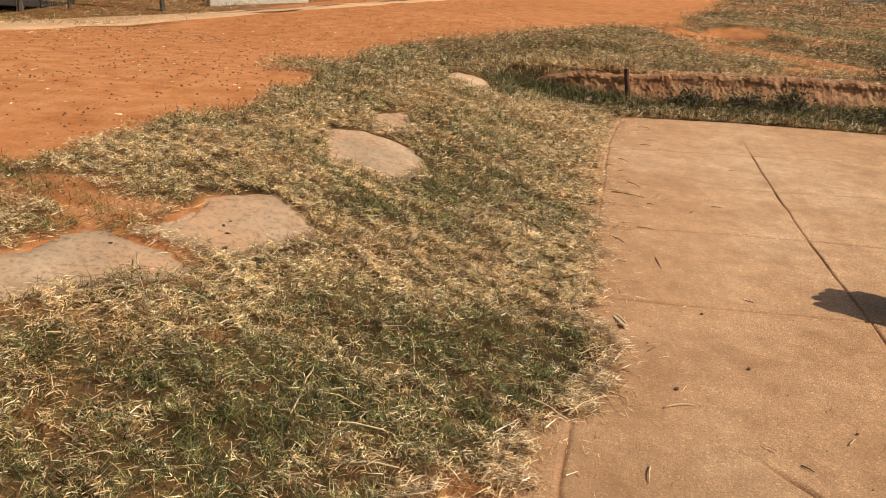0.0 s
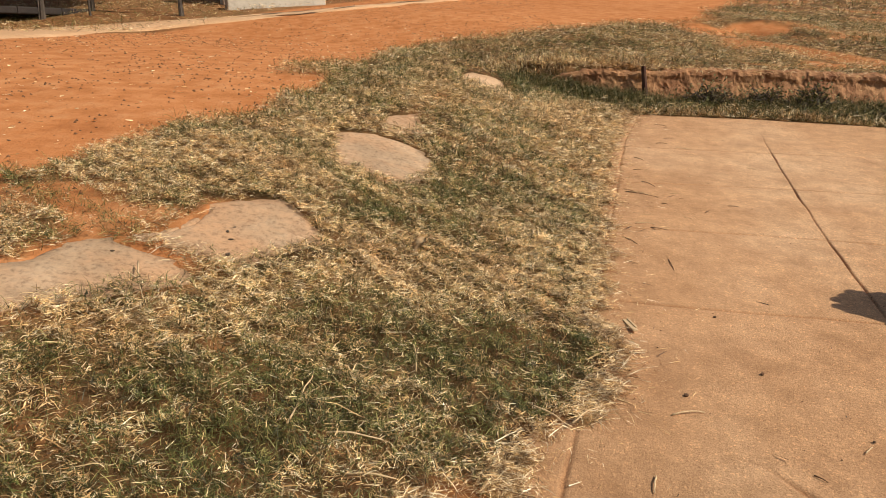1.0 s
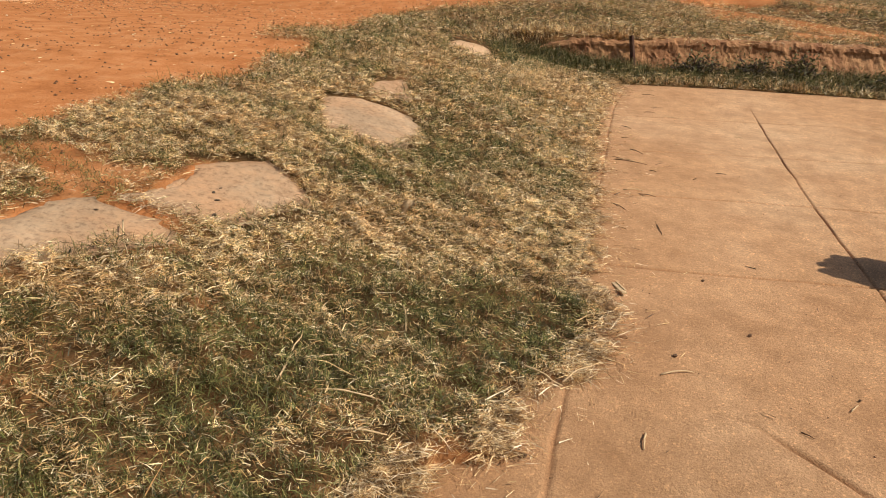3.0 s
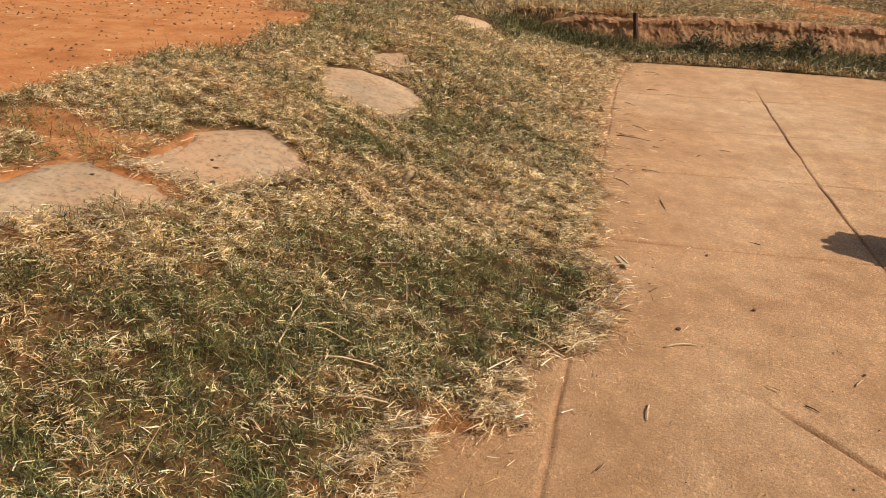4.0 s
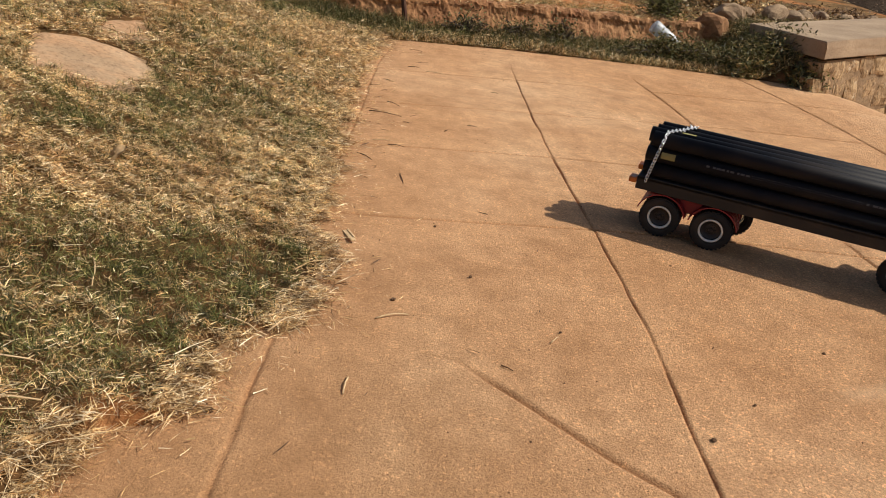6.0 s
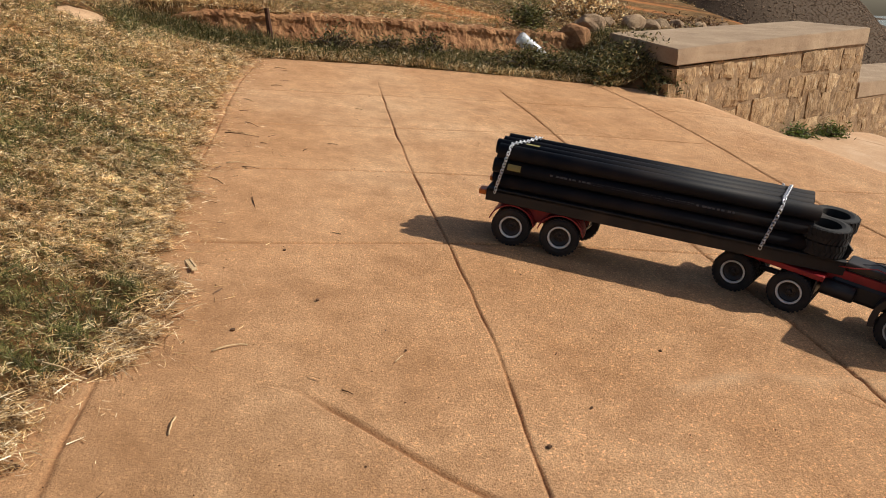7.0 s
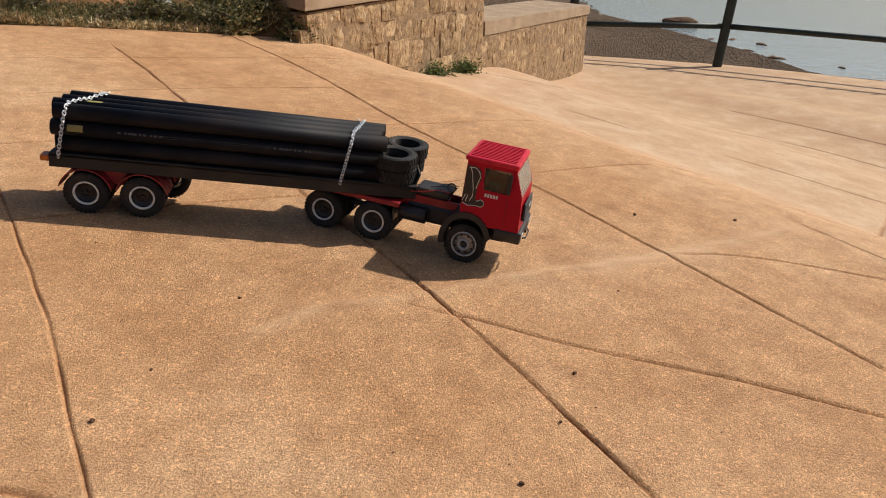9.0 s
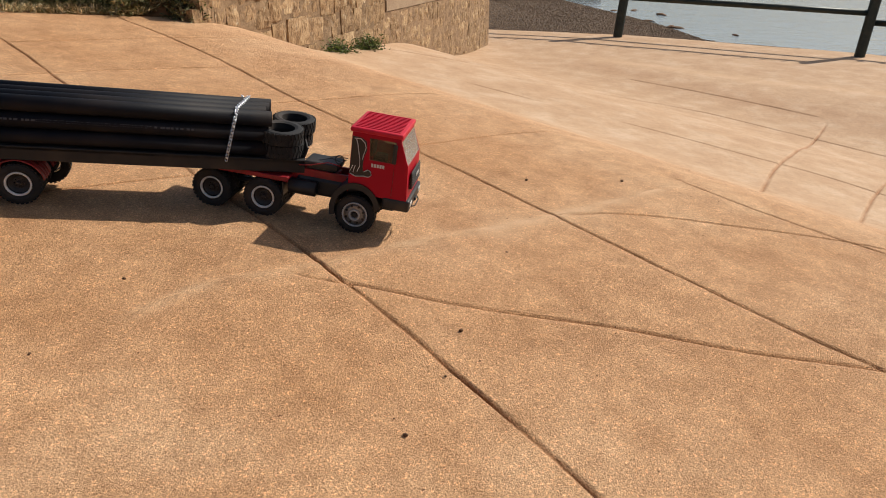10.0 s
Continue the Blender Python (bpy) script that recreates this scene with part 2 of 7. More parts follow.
def water_mat():
    m, n, l, b = mat("lake_water")
    b.inputs["Base Color"].default_value = (0.30, 0.35, 0.37, 1)
    b.inputs["Roughness"].default_value = 0.12
    b.inputs["IOR"].default_value = 1.33
    a = tex(n, l, "noise", 1.6, 4)
    c = tex(n, l, "noise", 9.0, 3)
    nrm = bump(n, l, b, a.outputs["Fac"], 0.35, 0.06)
    bump(n, l, b, c.outputs["Fac"], 0.5, 0.02, nrm)
    return m


def glass_mat(name, tint=(0.75, 0.8, 0.78), rough=0.03):
    m, n, l, b = mat(name)
    b.inputs["Base Color"].default_value = (*tint, 1)
    b.inputs["Transmission Weight"].default_value = 1.0
    b.inputs["Roughness"].default_value = rough
    b.inputs["IOR"].default_value = 1.45
    return m


CONCRETE = concrete_mat()
SOIL = soil_mat()


def flagstone_mat():
    """Worn grey-brown stone, dusted with red earth and pitted."""
    m, n, l, b = mat("grey_flagstone")
    big = tex(n, l, "noise", 5.5, 5)
    dust = tex(n, l, "noise", 3.6, 6, rough=0.7)
    fine = tex(n, l, "noise", 85.0, 5, rough=0.7)
    pit = tex(n, l, "voronoi", 30.0)
    c1 = ramp(n, l, big.outputs["Fac"], [(0.32, (0.275, 0.178, 0.102)), (0.5, (0.385, 0.258, 0.152)), (0.68, (0.50, 0.355, 0.222))])
    c2 = ramp(n, l, fine.outputs["Fac"], [(0.30, (0.55, 0.52, 0.50)), (0.5, (1, 1, 1)), (0.7, (1.15, 1.13, 1.1))])
    d = ramp(n, l, dust.outputs["Fac"], [(0.40, (0, 0, 0)), (0.60, (0.85, 0.85, 0.85))])
    sp = ramp(n, l, pit.outputs["Distance"], [(0.07, (0.35, 0.3, 0.27)), (0.12, (1, 1, 1))])
    col = mix(n, l, d.outputs["Color"], c1.outputs["Color"], (0.48, 0.272, 0.140))
    col = mix(n, l, 1.0, col, c2.outputs["Color"], "MULTIPLY")
    col = mix(n, l, 0.45, col, sp.outputs["Color"], "MULTIPLY")
    l.new(col, b.inputs["Base Color"])
    b.inputs["Roughness"].default_value = 0.9
    nrm = bump(n, l, b, big.outputs["Fac"], 0.7, 0.02)
    bump(n, l, b, fine.outputs["Fac"], 0.6, 0.003, nrm)
    return m


FLAGSTONE = flagstone_mat()
SANDSTONE = rock_mat("pale_sandstone", (0.46, 0.30, 0.175), (0.66, 0.465, 0.29), 5.0, 0.5)
WALLSTONE = wall_stone_mat()
MORTAR = rock_mat("earth_mortar", (0.20, 0.130, 0.072), (0.42, 0.30, 0.18), 14.0, 0.9, 7.0)
COPING = rock_mat("weathered_coping_concrete", (0.30, 0.222, 0.150), (0.45, 0.355, 0.25), 5.0, 0.45, 22.0)
BANK = rock_mat("crumbling_red_bank", (0.25, 0.105, 0.045), (0.56, 0.32, 0.155), 9.0, 0.95, 7.0)
PEBBLE = rock_mat("dark_pebble", (0.10, 0.055, 0.030), (0.26, 0.145, 0.078), 30.0)
ROCK = rock_mat("pale_rubble", (0.24, 0.16, 0.10), (0.45, 0.34, 0.22), 12.0)
STRAW = leaf_mat("dry_straw", [(0.0, (0.07, 0.042, 0.018)), (0.2, (0.30, 0.165, 0.068)), (0.42, (0.63, 0.405, 0.175)), (0.68, (0.87, 0.67, 0.36)), (1.0, (0.98, 0.89, 0.66))], 0.5, 0.08)
GRASS = leaf_mat("green_grass", [(0.0, (0.028, 0.034, 0.010)), (0.4, (0.088, 0.100, 0.028)), (0.78, (0.19, 0.200, 0.062)), (1.0, (0.46, 0.41, 0.17))], 0.5, 0.08)
PALE_STRAW = leaf_mat("pale_straw", [(0.0, (0.38, 0.21, 0.085)), (0.3, (0.68, 0.46, 0.215)), (0.65, (0.89, 0.70, 0.40)), (1.0, (0.98, 0.88, 0.66))], 0.5, 0.1)
FRESH = leaf_mat("fresh_weed", [(0.0, (0.05, 0.085, 0.022)), (0.6, (0.11, 0.165, 0.045)), (1.0, (0.22, 0.26, 0.09))], 0.6)
SWEPT = leaf_mat("swept_straw", [(0.0, (0.16, 0.085, 0.034)), (0.35, (0.42, 0.26, 0.11)), (0.7, (0.74, 0.57, 0.33)), (1.0, (0.95, 0.85, 0.64))], 0.5, 0.1)
STALK = leaf_mat("brown_stalk", [(0.0, (0.05, 0.028, 0.015)), (0.6, (0.17, 0.09, 0.04)), (1.0, (0.5, 0.34, 0.16))], 0.6, 0.0)
WEED = leaf_mat("dark_weed", [(0.0, (0.048, 0.052, 0.020)), (0.55, (0.128, 0.128, 0.050)), (0.8, (0.24, 0.200, 0.088)), (1.0, (0.44, 0.33, 0.16))], 0.6)
WATER = water_mat()


# ---- mesh helpers ----
def mesh_object(name, verts, faces, material, parent=None, smooth=False):
    me = bpy.data.meshes.new(name)
    me.from_pydata([tuple(v) for v in verts], [], [tuple(f) for f in faces])
    me.materials.append(material)
    if smooth:
        me.polygons.foreach_set("use_smooth", [True] * len(me.polygons))
    me.update()
    ob = new(name, me)
    ob.parent = parent
    return ob


def part(name, bm, material, parent, label="", smooth=False):
    me = bpy.data.meshes.new(name)
    bm.normal_update()
    bm.to_mesh(me)
    bm.free()
    me.materials.append(material)
    if smooth:
        me.polygons.foreach_set("use_smooth", [True] * len(me.polygons))
    ob = new(name, me)
    ob.parent = parent
    if label:
        tagged(ob, label)
    return ob


def box(bm, size, at, bevel=0.0, turn=None, segments=2):
    """Adds a box with rounded edges to bm; at is its centre."""
    made = bmesh.ops.create_cube(bm, size=1.0)
    vs = made["verts"]
    bmesh.ops.scale(bm, vec=size, verts=vs)
    if bevel:
        es = list({e for v in vs for e in v.link_edges})
        r = bmesh.ops.bevel(bm, geom=es, offset=bevel, segments=segments, profile=0.5, affect="EDGES")
        vs = list({v for f in r["faces"] for v in f.verts} | {v for v in vs if v.is_valid})
    m = Matrix.Translation(at) @ (turn if turn is not None else Matrix())
    bmesh.ops.transform(bm, matrix=m, verts=vs)
    return vs


def prism(bm, outline, axis, a, b):
    """Extrudes a closed outline (pairs) along axis 0, 1 or 2 from a to b."""
    def at(p, k):
        q = list(p)
        q.insert(axis, k)
        return q
    lo = [bm.verts.new(at(p, a)) for p in outline]
    hi = [bm.verts.new(at(p, b)) for p in outline]
    n = len(outline)
    bm.faces.new(lo)
    bm.faces.new(hi[::-1])
    for i in range(n):
        bm.faces.new((lo[i], hi[i], hi[(i + 1) % n], lo[(i + 1) % n]))
    bmesh.ops.recalc_face_normals(bm, faces=bm.faces)


def lathe(bm, profile, steps=32, axis="Y"):
    """Turns a closed profile of (radius, along) pairs round an axis."""
    rings = []
    for i in range(steps):
        a = 2 * math.pi * i / steps
        c, s = math.cos(a), math.sin(a)
        ring = []
        for r, k in profile:
            p = (r * c, k, r * s) if axis == "Y" else (r * c, r * s, k) if axis == "Z" else (k, r * c, r * s)
            ring.append(bm.verts.new(p))
        rings.append(ring)
    n = len(profile)
    for i in range(steps):
        A, B = rings[i], rings[(i + 1) % steps]
        for j in range(n):
            bm.faces.new((A[j], A[(j + 1) % n], B[(j + 1) % n], B[j]))
    bmesh.ops.recalc_face_normals(bm, faces=bm.faces)


def tube(bm, pts, r, sides=8, closed=False):
    pts = [Vector(p) for p in pts]
    rings = []
    n = len(pts)
    for i, p in enumerate(pts):
        a = pts[(i - 1) % n] if (closed or i) else p
        b = pts[(i + 1) % n] if (closed or i < n - 1) else p
        d = (b - a).normalized()
        s = d.cross(Vector((0, 0, 1)))
        s = s.normalized() if s.length > 1e-4 else Vector((1, 0, 0))
        u = s.cross(d)
        rad = r[i] if isinstance(r, (list, tuple)) else r
        rings.append([bm.verts.new(p + rad * (math.cos(2 * math.pi * k / sides) * s + math.sin(2 * math.pi * k / sides) * u)) for k in range(sides)])
    for i in range(n if closed else n - 1):
        A, B = rings[i], rings[(i + 1) % n]
        for k in range(sides):
            bm.faces.new((A[k], A[(k + 1) % sides], B[(k + 1) % sides], B[k]))
    if not closed:
        bm.faces.new(rings[0][::-1])
        bm.faces.new(rings[-1])


# ---- the lie of the land ----
def smooth(a, b, v):
    t = np.clip((np.asarray(v, float) - a) / (b - a), 0, 1)
    return t * t * (3 - 2 * t)


def plane_z(x, y):
    return -0.0303 - 0.0651 * np.asarray(x, float) + 0.1235 * np.asarray(y, float)


CREST_X = [2.6, 2.75, 2.95, 3.15, 3.45, 3.8, 4.2, 4.7, 5.3, 5.9, 6.5, 7.4, 9.0, 12.0, 40.0]
CREST_Z = [0.0, -0.006, -0.045, -0.095, -0.185, -0.265, -0.288, -0.312, -0.35, -0.45, -0.54, -0.62, -0.63, -0.70, -1.5]


def slab_z(x, y):
    """The concrete: a tilted plane that rolls over a crest down to the lake."""
    x, y = np.asarray(x, float), np.asarray(y, float)
    high = plane_z(x, y) + np.interp(x, CREST_X, CREST_Z)
    level = -0.60 + 0.03 * (y - 3)
    t = smooth(4.8, 7.5, x)
    return high * (1 - t) + level * t


def slab_edge_x(y):
    return -0.06 + 0.239 * np.asarray(y, float)


def lawn_edge_x(y):
    """Where grass and soil end on the concrete."""
    y = np.asarray(y, float)
    e = np.interp(y, [-4, 0, 0.70, 0.76, 0.82, 0.86, 0.97, 1.06, 1.18, 1.30, 1.36, 1.59, 1.76, 1.89, 2.24, 2.84, 3.35], [-1.2, -0.26, -0.075, -0.055, -0.01, 0.05, 0.125, 0.20, 0.285, 0.265, 0.262, 0.320, 0.362, 0.382, 0.440, 0.575, 0.73])
    return e + 0.012 * np.sin(y * 31) + 0.008 * np.sin(y * 67 + 1)


def wall_y(x):
    return 3.04 + (np.asarray(x, float) - 2.79) * 0.3427


def far_edge_y(x):
    return np.interp(x, [0.3, 0.75, 1.3, 1.85, 2.4, 2.85], [3.25, 3.31, 3.33, 3.25, 3.17, 3.08])


def bank_y(x):
    return np.interp(x, [0.2, 0.55, 0.85, 1.25, 1.65, 2.2, 3.0], [3.74, 3.67, 3.66, 3.68, 3.70, 3.74, 3.78])


def wobble(x, y, f, seed=0.0):
    x, y = np.asarray(x, float), np.asarray(y, float)
    return (np.sin(x * f + 1.3 * seed + 1.7 * np.sin(y * f * 0.7 + seed)) + np.sin(y * f * 1.3 + 2.1 + 1.3 * np.sin(x * f * 0.6 + 2 * seed)) + np.sin((x + y) * f * 2.1 + seed)) / 3


def shore_x(y):
    """The waterline: x of the lake's edge for each y."""
    return np.interp(y, [-30, 0, 4.4, 5.8, 7.4, 10, 14, 40, 80, 300], [10.6, 11.0, 13.6, 15.2, 16.7, 19.0, 22.3, 55, 104, 380])


def ground_z(x, y):
    x, y = np.asarray(x, float), np.asarray(y, float)
    base = plane_z(x, np.minimum(y, 30 + 0 * y)) 
    d = slab_edge_x(y) - x
    mound = 0.172 * smooth(0.0, 0.95, d) * (1 - smooth(2.5, 6.2, y))
    mound = mound - 0.08 * smooth(5.0, 8.5, y) * smooth(0.5, -1.0, x)
    back = (0.135 + 0.09 * smooth(4.0, 6.2, y)) * smooth(bank_y(x) - 0.01, bank_y(x) + 0.05, y) * smooth(0.05 - 2.2 * np.clip(y - 3.6, 0, 9), 0.4 + 0.5 * np.clip(y - 3.6, 0, 9), x)
    off = np.maximum(mound, back)
    off = off + 0.010 * wobble(x, y, 5.0, 1.0) * (1 - 0.85 * smooth(2.6, 4.0, y) * smooth(-0.3, -0.9, x)) * smooth(0.0, 0.3, np.maximum(d, y - 3.3)) + 0.02 * wobble(x, y, 1.1, 2.0) * smooth(3.0, 6.0, y) * smooth(-0.6, 0.8, x)
    z = base + off + 0.004
    # the pit in the far lawn
    z = z - 0.12 * np.exp(-(((x - 1.93) / 0.15) ** 2 + ((y - 5.35) / 0.2) ** 2)) + 0.025 * wobble(x, y, 9.0, 4.0) * np.exp(-(((x - 2.15) / 0.35) ** 2 + ((y - 5.45) / 0.3) ** 2))
    # behind the stone wall the land falls to the beach and the lake
    yw = wall_y(x)
    behind = np.maximum(smooth(0.02, 0.10, y - yw) * smooth(2.45, 2.75, x), smooth(7.3, 7.5, x))
    inland = np.minimum(base + 0.17, 0.44 + 0.35 * np.clip(y - yw - 1.0, 0, 20))
    sx = shore_x(y)
    beach = -1.05 + 0.066 * np.clip(sx - x, -30, 7.0) 
    beach = beach + 2.2 * smooth(3.5, 9.0, sx - x) * smooth(6.6, 10.5, y) * smooth(6.5, 9.0, x) * smooth(60.0, 28.0, y)
    fall = smooth(4.8, 6.6, x - 0.45 * (y - 4.5))
    lee = inland * (1 - fall) + beach * fall
    step = smooth(4.6, 4.75, x) * smooth(1.5, 1.1, y - yw)
    lee = lee * (1 - step) + np.minimum(lee, 0.03) * step
    past = smooth(7.15, 7.45, x)
    lee = lee * (1 - past) + np.minimum(lee, beach - 0.06 * smooth(0.3, 2.5, sx - x)) * past
    z = z * (1 - behind) + lee * behind
    # bed of the lake and land right of the ramp
    z = np.where(x > sx - 0.3, np.minimum(z, -1.05 + 0.085 * (sx - x)), z)
    return np.maximum(z, -4.0)


def on_slab(x, y):
    x, y = np.asarray(x, float), np.asarray(y, float)
    far = np.where(x < 2.8, far_edge_y(x), np.where(x > 7.42, 5.85, wall_y(x)))
    edge = np.interp(y, [-8, 1.4, 3.95, 5.45, 6.0], [10.6, 10.25, 9.45, 8.4, 7.7])
    return (x > lawn_edge_x(y)) & (y < far) & (x < edge)


def lines(*spans):
    out = []
    for a, b, step in spans:
        k = max(1, int(round((b - a) / step)))
        out += list(a + (b - a) * np.arange(k) / k)
    return np.array(out + [spans[-1][1]])


def bleach(x, y):
    """Where the dead grass lies pale and thick, 0 to 1."""
    x, y = np.asarray(x, float), np.asarray(y, float)
    b = (0.35 + 0.65 * smooth(0.95, 1.35, y)) * (0.14 + 0.46 * smooth(0.48, 0.72, 0.5 + 0.5 * wobble(x, y, 6.0, 17.0)))
    for cx, cy, rx, ry, k in ((-0.55, 1.76, 0.5, 0.26, 1.0), (0.03, 1.42, 0.28, 0.10, 0.9), (0.5, 2.95, 0.24, 0.5, 1.0), (-0.30, 1.06, 0.4, 0.08, 0.5), (-0.75, 0.85, 0.25, 0.2, 0.6), (0.05, 2.95, 0.3, 0.3, 0.35), (0.9, 4.15, 0.9, 0.16, 0.8), (0.2, 4.6, 0.6, 0.2, 0.6), (1.7, 4.6, 0.6, 0.2, 0.8), (-0.42, 2.2, 0.35, 0.2, 0.3), (0.28, 2.1, 0.12, 0.5, 0.55), (0.3, 2.6, 0.3, 0.35, 0.6), (-0.2, 2.55, 0.2, 0.25, 0.5), (0.12, 1.67, 0.2, 0.10, 0.8), (-0.34, 1.22, 0.14, 0.05, 0.75), (-0.62, 1.80, 0.3, 0.20, 1.0), (-0.40, 1.68, 0.22, 0.10, 1.0), (-0.45, 0.74, 0.25, 0.10, 0.25), (-0.03, 0.90, 0.14, 0.06, 0.4), (-0.52, 1.00, 0.2, 0.06, 0.9), (-0.62, 0.93, 0.16, 0.08, 0.8), (-0.78, 1.22, 0.15, 0.12, 0.7), (-0.7, 0.75, 0.2, 0.1, 0.3), (-0.45, 1.95, 0.16, 0.35, 0.8), (-0.1, 1.72, 0.3, 0.10, 0.7), (-0.05, 2.65, 0.25, 0.2, 0.7), (-0.55, 1.08, 0.3, 0.10, 0.7), (-0.18, 1.45, 0.10, 0.18, 0.6)):
        b = np.maximum(b, k * np.exp(-(((x - cx) / rx) ** 2 + ((y - cy) / ry) ** 2)))
    b = np.maximum(b, smooth(3.6, 4.0, y) * (0.12 + 0.6 * smooth(0.46, 0.62, 0.5 + 0.5 * wobble(x, y, 3.1, 8.0))))
    return np.clip(b * (0.6 + 0.6 * smooth(-0.3, 0.4, wobble(x, y, 19.0, 3.0))), 0, 1)


def build_ground():
    xs = lines((-400, -60, 40), (-60, -12, 4), (-12, -4, 0.5), (-4, -1.6, 0.1), (-1.6, -1.1, 0.05), (-1.1, 0.3, 0.022), (0.3, 3.2, 0.04), (3.2, 9, 0.12), (9, 24, 0.6), (24, 60, 4), (60, 400, 40))
    ys = lines((-400, -40, 40), (-40, -4, 3), (-4, 0.2, 0.2), (0.2, 0.7, 0.05), (0.7, 3.0, 0.024), (3.0, 4.6, 0.04), (4.6, 7.5, 0.08), (7.5, 14, 0.3), (14, 30, 1.5), (30, 60, 5), (60, 500, 40))
    X, Y = np.meshgrid(xs, ys)
    Z = ground_z(X, Y)
    low = on_slab(X, Y) | ((X > 2.95) & (X < 7.45) & (Y < wall_y(X) + 0.14))
    Z = np.where(low, np.minimum(slab_z(X, Y) - 0.05, Z), Z)
    flat = np.stack([X.ravel(), Y.ravel()], -1)
    for outline in STONES:
        Z = Z - 0.03 * in_poly(flat, outline, -0.12).reshape(Z.shape)
    nx, ny = len(xs), len(ys)
    verts = np.stack([X, Y, Z], -1).reshape(-1, 3)
    i = np.arange(nx * ny).reshape(ny, nx)
    faces = np.stack([i[:-1, :-1], i[:-1, 1:], i[1:, 1:], i[1:, :-1]], -1).reshape(-1, 4)
    ob = mesh_object("ground", verts, faces, SOIL, smooth=True)
    x, y = verts[:, 0], verts[:, 1]
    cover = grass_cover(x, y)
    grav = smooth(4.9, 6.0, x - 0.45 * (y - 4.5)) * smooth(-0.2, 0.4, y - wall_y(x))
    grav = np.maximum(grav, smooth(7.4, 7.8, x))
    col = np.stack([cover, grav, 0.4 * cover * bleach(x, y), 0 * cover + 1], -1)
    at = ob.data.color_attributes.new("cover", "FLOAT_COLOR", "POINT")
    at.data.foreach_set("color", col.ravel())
    tagged(ob, "red earth and worn lawn rising gently from a lake shore", "ground", kind="structure")
    return ob


def in_poly(xy, poly, grow=0.0):
    p = np.array(poly)
    c = p.mean(0)
    p = c + (p - c) * (1 + grow)
    x, y = xy[:, 0], xy[:, 1]
    inside = np.zeros(len(xy), bool)
    for (x0, y0), (x1, y1) in zip(p, np.roll(p, -1, 0)):
        hit = ((y0 > y) != (y1 > y)) & (x < (x1 - x0) * (y - y0) / (y1 - y0 + 1e-12) + x0)
        inside ^= hit
    return inside


def soft_poly(x, y, poly, warp=0.03, blur=0.025, seed=1.0):
    """1 inside a ragged outline, 0 outside, soft across the rim."""
    u = x + warp * wobble(x, y, 24.0, seed) + 0.4 * warp * wobble(x, y, 61.0, seed + 2)
    v = y + warp * wobble(x, y, 21.0, seed + 5) + 0.4 * warp * wobble(x, y, 67.0, seed + 3)
    out = 0
    for a, b in ((0, 0), (1, 0), (-1, 0), (0, 1), (0, -1), (0.7, 0.7), (-0.7, 0.7), (0.7, -0.7), (-0.7, -0.7)):
        out = out + in_poly(np.stack([np.ravel(u) + a * blur, np.ravel(v) + b * blur], -1), poly)
    return (out / 9.0).reshape(np.shape(x))


# outlines of the flat stones let into the lawn
STONES = []
STONES.append([(-0.78, 1.04), (-0.72, 1.085), (-0.671, 1.12), (-0.644, 1.183), (-0.64, 1.203), (-0.614, 1.229), (-0.585, 1.238), (-0.563, 1.232), (-0.536, 1.224), (-0.505, 1.218), (-0.47, 1.221), (-0.449, 1.211), (-0.429, 1.192), (-0.415, 1.165), (-0.425, 1.145), (-0.463, 1.115), (-0.486, 1.095), (-0.509, 1.06), (-0.532, 1.036), (-0.561, 1.012), (-0.582, 0.992), (-0.616, 0.968), (-0.70, 0.945)])
STONES.append([(-0.564, 1.258), (-0.552, 1.288), (-0.529, 1.305), (-0.517, 1.358), (-0.493, 1.431), (-0.495, 1.473), (-0.434, 1.522), (-0.361, 1.562), (-0.332, 1.536), (-0.29, 1.495), (-0.262, 1.462), (-0.235, 1.436), (-0.253, 1.404), (-0.3, 1.365), (-0.322, 1.321), (-0.359, 1.262), (-0.384, 1.244), (-0.414, 1.25), (-0.442, 1.249), (-0.472, 1.251), (-0.494, 1.26), (-0.525, 1.264)])
STONES.append([(-0.346, 2.066), (-0.325, 2.1), (-0.241, 2.149), (-0.162, 2.155), (-0.095, 2.134), (-0.06, 2.064), (-0.053, 1.991), (-0.099, 1.833), (-0.151, 1.795), (-0.225, 1.798), (-0.279, 1.80), (-0.31, 1.84)])
STONES.append([(-0.224, 2.386), (-0.131, 2.476), (-0.117, 2.372), (-0.096, 2.284), (-0.129, 2.262), (-0.168, 2.211), (-0.217, 2.214), (-0.236, 2.273)])
STONES.append([(0.0, 3.33), (0.035, 3.42), (0.11, 3.43), (0.18, 3.39), (0.20, 3.26), (0.175, 3.14), (0.12, 3.12), (0.05, 3.14), (-0.01, 3.16)])

# bare earth among the flat stones, with one patch of grass left in it
EARTH_BAY = [(-1.05, 1.50), (-0.89, 1.475), (-0.75, 1.51), (-0.70, 1.455), (-0.61, 1.41), (-0.54, 1.43), (-0.49, 1.48), (-0.43, 1.50), (-0.40, 1.30), (-0.41, 1.15), (-0.52, 1.05), (-0.60, 0.965), (-0.80, 0.92), (-1.2, 1.0)]
LEFT_PATCH = [(-1.1, 1.22), (-0.805, 1.325), (-0.774, 1.335), (-0.735, 1.345), (-0.695, 1.285), (-0.672, 1.215), (-0.668, 1.16), (-0.70, 1.10), (-0.95, 1.0)]
SPUR = [(-0.721, 3.005), (-0.683, 3.242), (-0.555, 3.487), (-0.40, 3.3), (-0.40, 2.88), (-0.591, 2.912), (-0.666, 2.91)]


